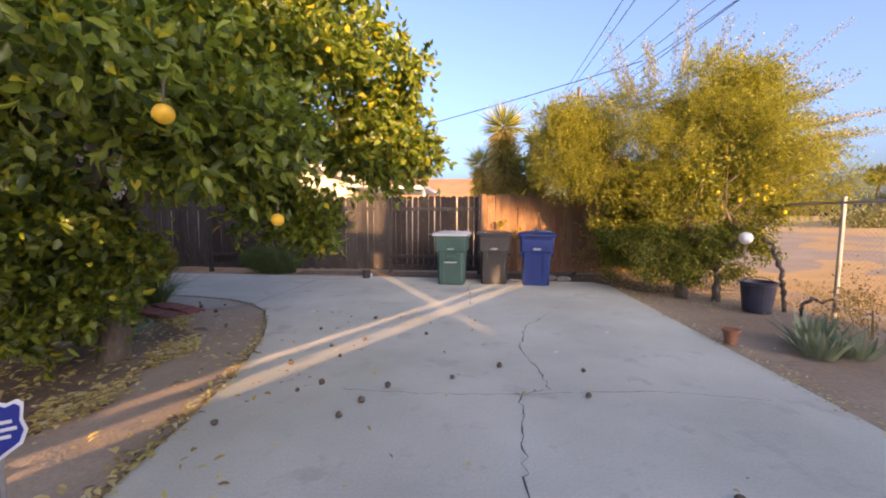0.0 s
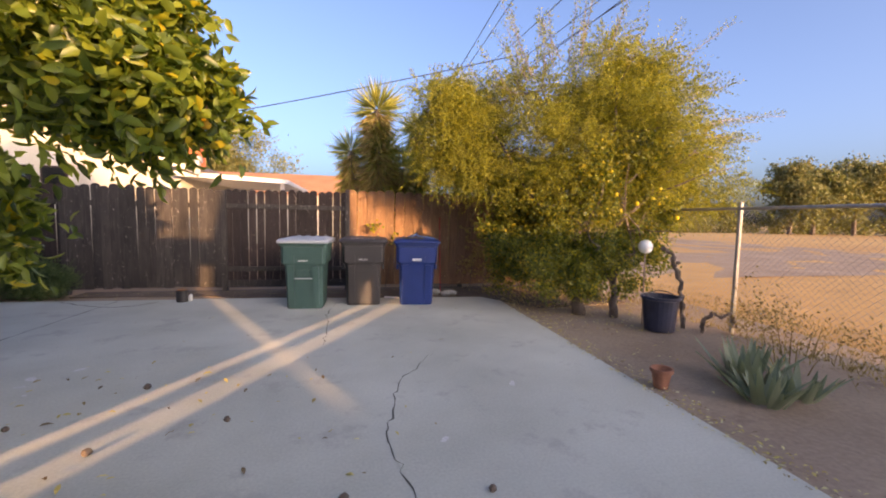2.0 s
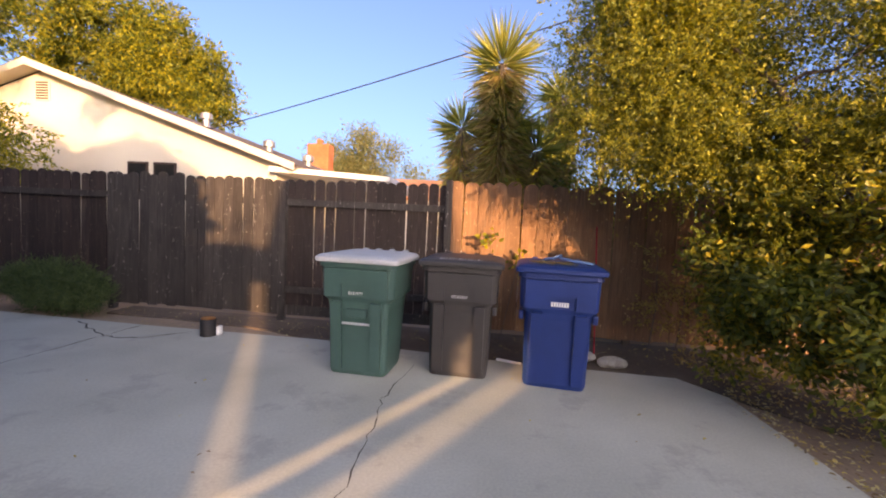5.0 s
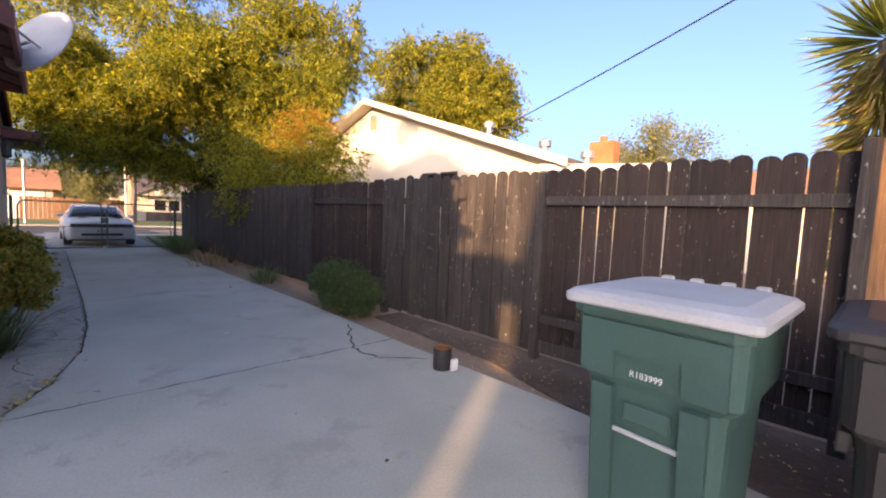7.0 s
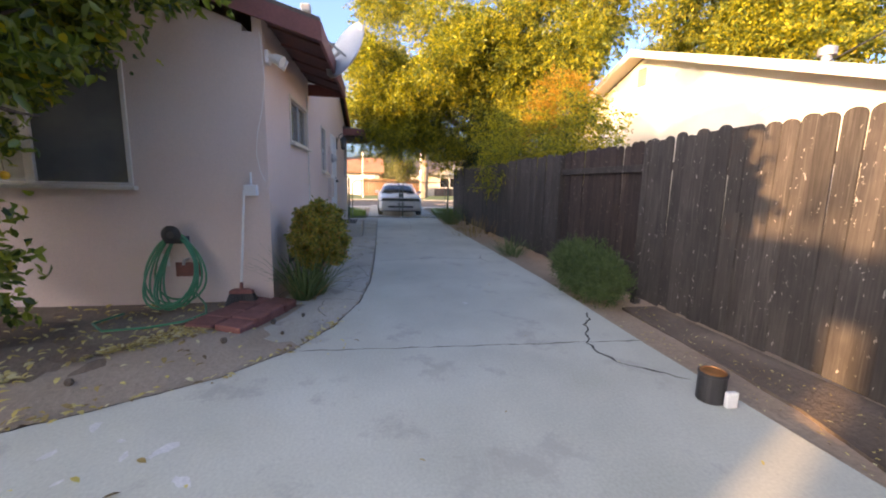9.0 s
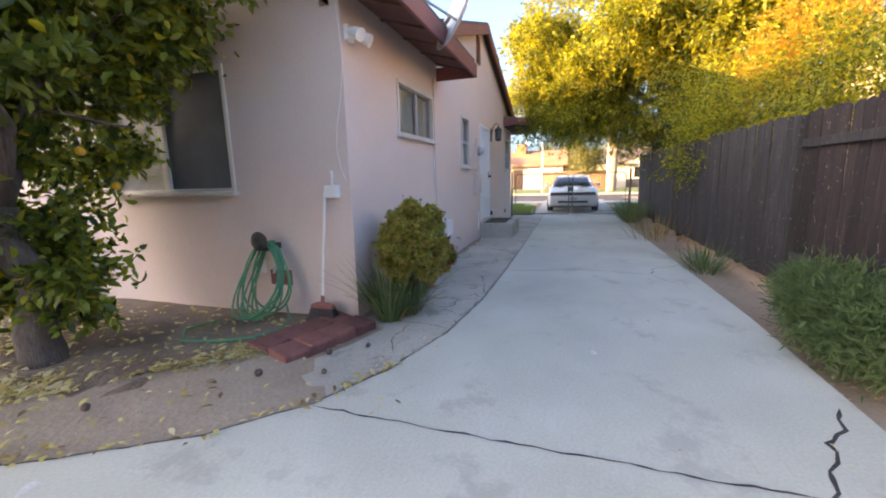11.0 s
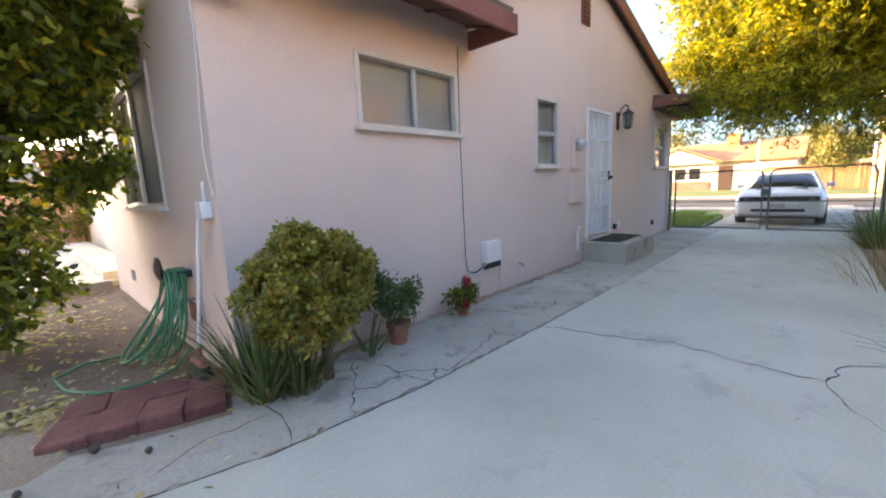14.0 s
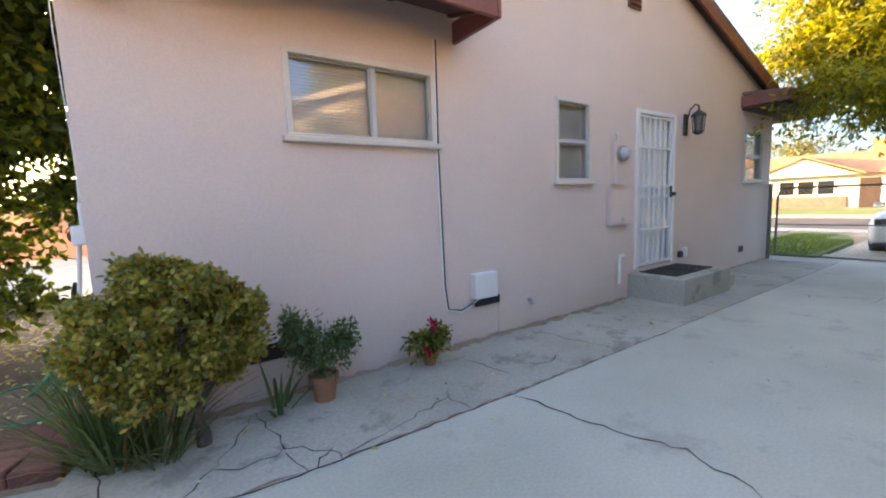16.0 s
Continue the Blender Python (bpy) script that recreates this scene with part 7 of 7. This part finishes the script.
def coupe(m):
    c = thing("parked_car", "white two-door muscle car with black grille parked on the driveway", "car", m)
    L, W = 4.95, 1.90
    # x runs from nose (0) to tail; rings across y
    def ring(x, w, zb, zt, crown):
        h = w / 2
        return [(x, -h * 0.96, zb), (x, -h, zb + 0.18), (x, -h * 1.0, zt * 0.72 + zb * 0.28), (x, -h * 0.93, zt - 0.03), (x, -h * 0.8, zt), (x, -h * 0.35, zt + crown), (x, h * 0.35, zt + crown), (x, h * 0.8, zt), (x, h * 0.93, zt - 0.03), (x, h, zt * 0.72 + zb * 0.28), (x, h, zb + 0.18), (x, h * 0.96, zb)]
    secs = [(0.0, 1.55, 0.32, 0.72, 0.01), (-0.06, 1.72, 0.25, 0.80, 0.015), (-0.25, 1.84, 0.2, 0.86, 0.03), (-0.8, 1.9, 0.2, 0.93, 0.045), (-1.6, 1.9, 0.2, 0.97, 0.04), (-2.4, 1.88, 0.2, 0.98, 0.02), (-3.4, 1.9, 0.2, 1.0, 0.02), (-4.2, 1.9, 0.22, 1.03, 0.03), (-4.8, 1.82, 0.3, 1.02, 0.02), (-4.95, 1.7, 0.38, 0.95, 0.01)]
    bm = loft(bmesh.new(), [ring(*s) for s in secs])
    bmesh.ops.recalc_face_normals(bm, faces=bm.faces)
    part("body", bm, CAR_WHITE, c, smooth=True)
    CAB = ((-1.48, 0.80, 0.74, 0.985), (-1.9, 0.80, 0.665, 1.21), (-2.35, 0.80, 0.61, 1.395), (-2.85, 0.80, 0.595, 1.445), (-3.4, 0.80, 0.585, 1.42), (-3.9, 0.79, 0.62, 1.23), (-4.35, 0.76, 0.68, 1.045))
    gh = loft(bmesh.new(), [[(x, -hb, 0.93), (x, -ht, z - 0.055), (x, -ht * 0.86, z - 0.012), (x, -ht * 0.4, z), (x, ht * 0.4, z), (x, ht * 0.86, z - 0.012), (x, ht, z - 0.055), (x, hb, 0.93)] for x, hb, ht, z in CAB])
    bmesh.ops.recalc_face_normals(gh, faces=gh.faces)
    part("cabin", gh, GLASS_DARK, c, "dark tinted windows", smooth=True)
    rf = loft(bmesh.new(), [[(x, -ht * 1.03, z - 0.06), (x, -ht * 0.88, z + 0.004), (x, -ht * 0.4, z + 0.018), (x, ht * 0.4, z + 0.018), (x, ht * 0.88, z + 0.004), (x, ht * 1.03, z - 0.06)] for x, ht, z in ((-2.28, 0.615, 1.375), (-2.45, 0.61, 1.41), (-2.85, 0.6, 1.447), (-3.4, 0.59, 1.424), (-3.52, 0.59, 1.39))])
    bmesh.ops.recalc_face_normals(rf, faces=rf.faces)
    part("roof", rf, CAR_WHITE, c, smooth=True)
    for s in (-1, 1):
        part("pillar", tube(bmesh.new(), [(-1.5, s * 0.82, 0.96), (-2.33, s * 0.61, 1.43)], 0.035, sides=6), CAR_WHITE, c)
        part("rear_quarter", plate([(-3.3, s * 0.615, 1.44), (-4.25, s * 0.82, 1.01), (-3.55, s * 0.84, 1.0), (-3.1, s * 0.64, 1.42)], 0.02), CAR_WHITE, c)
        part("mirror", boxm(-1.95, -1.78, s * 1.0 - 0.09, s * 1.0 + 0.09, 0.98, 1.11, bevel=0.03), CAR_WHITE, c)
        part("headlight", tube(bmesh.new(), [(-0.1, s * 0.66, 0.72), (0.02, s * 0.66, 0.72)], 0.052, sides=16), SCREEN, c)
        part("fog_light", tube(bmesh.new(), [(-0.1, s * 0.70, 0.42), (-0.01, s * 0.70, 0.42)], 0.055, sides=14), BLACK, c)
        for x in (-0.95, -3.9):
            w = part("wheel", tube(bmesh.new(), [(x, s * 0.74, 0.34), (x, s * 0.955, 0.34)], 0.345, sides=28), RUBBER, c)
            part("rim", tube(bmesh.new(), [(x, s * 0.95, 0.34), (x, s * 0.963, 0.34)], 0.24, sides=24), GALV, w)
            part("wheel_arch", tube(bmesh.new(), [(x, s * 0.80, 0.36), (x, s * 0.952, 0.36)], 0.39, sides=28), BLACK, c)
    part("grille", boxm(-0.1, 0.012, -0.81, 0.81, 0.655, 0.79, bevel=0.03), BLACK, c, "long black front grille")
    part("lower_grille", boxm(-0.1, 0.012, -0.55, 0.55, 0.36, 0.46, bevel=0.03), BLACK, c)
    part("splitter", boxm(-0.1, 0.04, -0.82, 0.82, 0.2, 0.235, bevel=0.01), BLACK, c)
    part("licence_plate", boxm(0.0, 0.02, -0.16, 0.16, 0.48, 0.6), LID_GREY, c)
    for y in (-0.42, 0.42):
        part("hood_scoop", boxm(-1.15, -0.85, y - 0.13, y + 0.13, 0.95, 0.995, bevel=0.012), BLACK, c, "dark hood scoop")
    return c


coupe(pose(-17.75, 8.13, 0, 0, 0, 0) @ Matrix.Diagonal((1, 1, 0.94, 1)))


# ---- cables, poles ----
def cable(label, a, b, sag, r, group="overhead cables"):
    t = thing("overhead_cable", label, "cable", group=group)
    a, b = Vector(a), Vector(b)
    pts = [a.lerp(b, i / 16) - Vector((0, 0, sag * 4 * (i / 16) * (1 - i / 16))) for i in range(17)]
    part("line", tube(bmesh.new(), pts, r, sides=5), BLACK, t)


pole = thing("utility_pole", "wooden utility pole beyond the fence trees", "pole")
PX, PY = 7.2, 30.0
part("shaft", tube(bmesh.new(), [(PX, PY, -0.2), (PX, PY, 10.5)], 0.16, 0.11, 10), BARK, pole)
part("cross_arm", boxm(PX - 1.3, PX + 1.3, PY - 0.06, PY + 0.06, 9.75, 9.87), BARK, pole)
for k, (dx, ex, z) in enumerate(((-1.2, -2.2, 9.95), (-0.9, -1.7, 9.95), (0.1, 1.6, 10.5), (0.7, 2.2, 9.95), (1.2, 3.2, 9.95), (0.0, 1.2, 8.6))):
    cable("thin black overhead power cable", (PX + dx, PY, z), (PX + ex * 1.6, PY - 48, z - 0.2), 0.6, 0.017)
cable("thin black service cable over the fence", (4.4, 11.5, 5.6), (-7.2, 15.0, 3.55), 0.12, 0.013)
for x, y, h in ((-50, 3.5, 7.5), (-36.5, 6.0, 4.0), (-36.2, 11, 5.5)):
    sp = thing("street_pole", "thin pole beside the street", "pole", group="poles along the street")
    part("shaft", tube(bmesh.new(), [(x, y, -0.1), (x, y, h)], 0.07, 0.06, 8), GALV, sp)

# ---- yard sign, fruit, litter ----
sign = thing("yard_sign", "small blue shield-shaped sign with a white rim on a stake", "sign")
shape = [(-0.13, 0.16), (-0.1, 0.19), (-0.05, 0.17), (0.0, 0.2), (0.05, 0.17), (0.1, 0.19), (0.13, 0.16), (0.12, 0.05), (0.14, -0.03), (0.11, -0.12), (0.0, -0.2), (-0.11, -0.12), (-0.14, -0.03), (-0.12, 0.05)][::-1]


def shield(k, y0, y1):
    bm = bmesh.new()
    a = [bm.verts.new((x * k, y0, z * k)) for x, z in shape]
    b = [bm.verts.new((x * k, y1, z * k)) for x, z in shape]
    bm.faces.new(a)
    bm.faces.new(b[::-1])
    for i in range(len(shape)):
        bm.faces.new((a[i], b[i], b[(i + 1) % len(shape)], a[(i + 1) % len(shape)]))
    bmesh.ops.recalc_face_normals(bm, faces=bm.faces)
    return bm


sign.matrix_world = pose(-2.09, 1.53, 0.55, 0, 0, 40) @ Matrix.Diagonal((0.68, 0.68, 0.68, 1))
part("rim", shield(1.0, 0.0, 0.006), WHITE_PAINT, sign)
part("face", shield(0.86, -0.004, -0.001), BLUE_SIGN, sign)
for k, (w, z) in enumerate(((0.07, 0.05), (0.09, 0.0), (0.06, -0.05))):
    part("lettering_bar", boxm(-w, w, -0.007, -0.0045, z - 0.012, z + 0.012), WHITE_PAINT, sign)
part("stake", boxm(-0.012, 0.012, 0.007, 0.02, -0.86, 0.1), GALV, sign)


def orange(x, y, z, r=0.036):
    o = bmesh.new()
    bmesh.ops.create_icosphere(o, subdivisions=3, radius=r)
    ob = solid("orange", o, ORANGE_PEEL, "ripe orange hanging among the citrus leaves", "fruit", smooth=True, group="oranges on the citrus tree")
    ob.location = (x, y, z)
    part("stalk", tube(bmesh.new(), [(0, 0, r * 0.95), (0.01, 0, r + 0.09)], 0.004, sides=5), BARK, ob)


orange(-1.11, 1.38, 1.86)
orange(-1.25, 2.46, 1.47, 0.04)
orange(-1.94, 4.81, 1.17)
orange(-1.90, 4.85, 1.06, 0.034)
orange(-2.10, 4.94, 1.32)
orange(-0.62, 4.68, 2.05, 0.034)
orange(-4.15, 4.00, 1.68)
orange(-4.44, 3.93, 1.39)
part("twig", tube(bmesh.new(), [(-2.05, 4.75, 1.9), (-2.0, 4.85, 1.6), (-1.95, 4.84, 1.28)], 0.008, 0.004, 5), BARK, citrus)
foliage("low_spray", [(-2.0, 4.82, 1.35, 0.22, 0.16, 0.3, 1)], 260, CITRUS_LEAF, citrus, 0.1, 0.046, per=6, clump=0.08, droop=0.5, seed=118, six=True, shell=0.2)


def litter(name, label, xs, ys, n, size, material, seed, z=0.004, bias=None):
    """Fallen leaves lying about, curled a little."""
    rs = np.random.RandomState(seed)
    base = np.stack([rs.uniform(*xs, n), rs.uniform(*ys, n), np.full(n, z)], 1)
    if bias is not None:
        base = base[bias(base, rs)]
    m = len(base)
    a = rs.uniform(0, math.tau, m)
    d = np.stack([np.cos(a), np.sin(a), rs.uniform(0.0, 0.25, m)], 1)
    L = size * rs.uniform(0.5, 1.1, m)
    s = np.stack([-np.sin(a), np.cos(a), rs.uniform(-0.35, 0.35, m)], 1)
    W = L * rs.uniform(0.3, 0.45, m)
    lift = np.array([0, 0, 1.0])[None] * (L * 0.12)[:, None]
    vs = np.stack([base, base + d * (L * 0.35)[:, None] + s * (W * 0.5)[:, None] + lift, base + d * (L * 0.7)[:, None] + s * (W * 0.4)[:, None] + lift, base + d * L[:, None],
                   base + d * (L * 0.7)[:, None] - s * (W * 0.4)[:, None] + lift, base + d * (L * 0.35)[:, None] - s * (W * 0.5)[:, None] + lift], 1)
    vs[:, :, 2] = np.maximum(vs[:, :, 2], z)
    me = bpy.data.meshes.new(name)
    me.from_pydata(vs.reshape(-1, 3).tolist(), [], [tuple(6 * i + j for j in f) for i in range(m) for f in ((0, 1, 5), (1, 2, 4, 5), (2, 3, 4))])
    me.materials.append(material)
    return tagged(new(name, me), label, "leaves", kind="stuff")


litter("leaf_litter", "yellow and brown fallen leaves on the dirt under the citrus tree", (-5.1, -1.6), (0.8, 5.8), 6500, 0.09, LITTER, 91, 0.0, lambda b, rs: (b[:, 0] < edge_x(b[:, 1])) & (rs.rand(len(b)) < np.where(b[:, 0] < bed_x(b[:, 1]), 0.25, 0.1) + np.where(b[:, 0] < bed_x(b[:, 1]), 0.5, 0.12) * (np.sin(b[:, 0] * 2.1 + 1) * np.sin(b[:, 1] * 1.7) > 0.25)))
litter("leaf_drift", "drift of pale yellow leaves along the rim of the tree bed", (-4.5, -2.2), (0.5, 5.5), 40000, 0.095, LITTER, 92, -0.003, lambda b, rs: np.abs(b[:, 0] - bed_x(b[:, 1]) + 0.08) < 0.26 * rs.rand(len(b)) ** 1.5 * (0.6 + 0.6 * np.sin(b[:, 1] * 5.0)))
litter("edge_leaves", "yellow leaves caught along the curved slab edge", (-4.5, -1.5), (1.0, 6.75), 26000, 0.075, LITTER, 99, 0.004, lambda b, rs: np.abs(b[:, 0] - edge_x(b[:, 1]) + 0.04) < 0.07 * rs.rand(len(b)) ** 1.5 * np.where((b[:, 1] > 6.45) & (b[:, 1] < 6.66), 2.2, np.where((b[:, 1] > 4.6) & (rs.rand(len(b)) < 0.75), 0.0, 1.5)))
litter("slab_leaves", "scattered dry leaves on the concrete", (-2.4, 1.2), (1.4, 6.2), 230, 0.075, LITTER, 93, 0.003, lambda b, rs: (b[:, 0] > edge_x(b[:, 1]) + 0.05) & (rs.rand(len(b)) < np.clip(1.1 - 0.4 * (b[:, 0] + 2), 0.08, 1)))
litter("driveway_bits", "small leaf bits scattered along the driveway", (-15, 2.7), (1, 9.4), 260, 0.045, LITTER, 94, 0.003, lambda b, rs: (b[:, 1] > 7.05) | (b[:, 0] > -1.8))
litter("strip_leaves", "dry leaf bits on the old concrete strip", (-12, -3.6), (5.9, 7.0), 110, 0.06, LITTER, 95, 0.0)
litter("fence_leaves", "dry leaves and chips along the fence foot", (-5, 5), (8.9, 10.2), 1700, 0.03, LITTER, 96, 0.0, lambda b, rs: (b[:, 1] > 9.5) | (b[:, 0] > 2.9))
litter("east_leaves", "dry leaves under the feathery tree", (2.9, 5.3), (4.5, 10.0), 6500, 0.05, LITTER, 97, 0.0, lambda b, rs: rs.rand(len(b)) < np.clip((b[:, 1] - 6.3) / 2.2, 0.025, 1))
litter("edge_chips", "leaf crumbs along the slab edge", (2.8, 3.1), (1, 8.8), 900, 0.045, LITTER, 98, 0.002)


litter("lid_leaves", "brown leaf debris caught on the blue bin lid", (1.06, 1.42), (8.55, 8.8), 260, 0.05, DEAD_LEAF, 101, 1.131)
rag = thing("blue_strap", "twisted pale blue plastic strap on the blue bin lid", "strap")
part("strap", tube(bmesh.new(), [(1.2, 8.98, 1.14), (1.28, 8.92, 1.16), (1.36, 8.96, 1.19), (1.33, 8.88, 1.17), (1.45, 8.84, 1.15), (1.6, 8.7, 1.14)], 0.016, 0.012, 7), STRAP_BLUE, rag, smooth=True)


def pod(x, y, r, seed):
    p = bmesh.new()
    bmesh.ops.create_icosphere(p, subdivisions=2, radius=r)
    for v in p.verts:
        v.co *= 1 + 0.25 * noise.noise(v.co * 60 + Vector((seed, 0, 0)))
    ob = solid("dried_fruit", p, SOIL, "small black dried fruit on the concrete", "dried fruit", group="dried fruit on the driveway")
    ob.location = (x, y, r * 0.75)


rng = random.Random(17)
for k, (x, y) in enumerate(((-1.85, 2.62), (-1.35, 3.36), (-0.9, 3.05), (-0.2, 3.58), (-1.84, 3.79), (-1.42, 5.59), (-1.0, 2.8), (-1.5, 3.2), (-1.42, 4.05), (-1.62, 4.35), (-1.3, 4.6), (-2.0, 5.0), (0.95, 3.3), (1.05, 3.85), (-0.75, 3.35), (0.25, 3.9), (-0.6, 4.9), (1.4, 2.1), (-4.1, 6.2), (-4.4, 6.05), (-3.95, 5.75), (-4.6, 6.3), (-3.3, 5.0))):
    pod(x, y, rng.uniform(0.018, 0.03), k)

# grass blades on the front lawns
rs = np.random.RandomState(99)
n = 26000
gx = rs.uniform(-22.2, -16.6, n)
gy = np.where(rs.rand(n) < 0.45, rs.uniform(4.3, 6.6, n), rs.uniform(9.8, 13, n))
ok = ~((gy < 6.6) & (gx < -20.5) & (gy > 6.0)) & ~((gy < 5.0) & (gx < -18))& ~((gy > 9.7) & (gy < 10.3) & (gx < -18.2))
base = np.stack([gx, gy, np.full(n, 0.015)], 1)[ok]
d = np.stack([rs.normal(size=n) * 0.4, rs.normal(size=n) * 0.4, np.ones(n)], 1)[ok]
tagged(leaves_mesh("lawn_grass", base, d, 0.06, 0.012, GRASS, seed=100), "short green lawn grass in front of the house", "grass", kind="stuff")
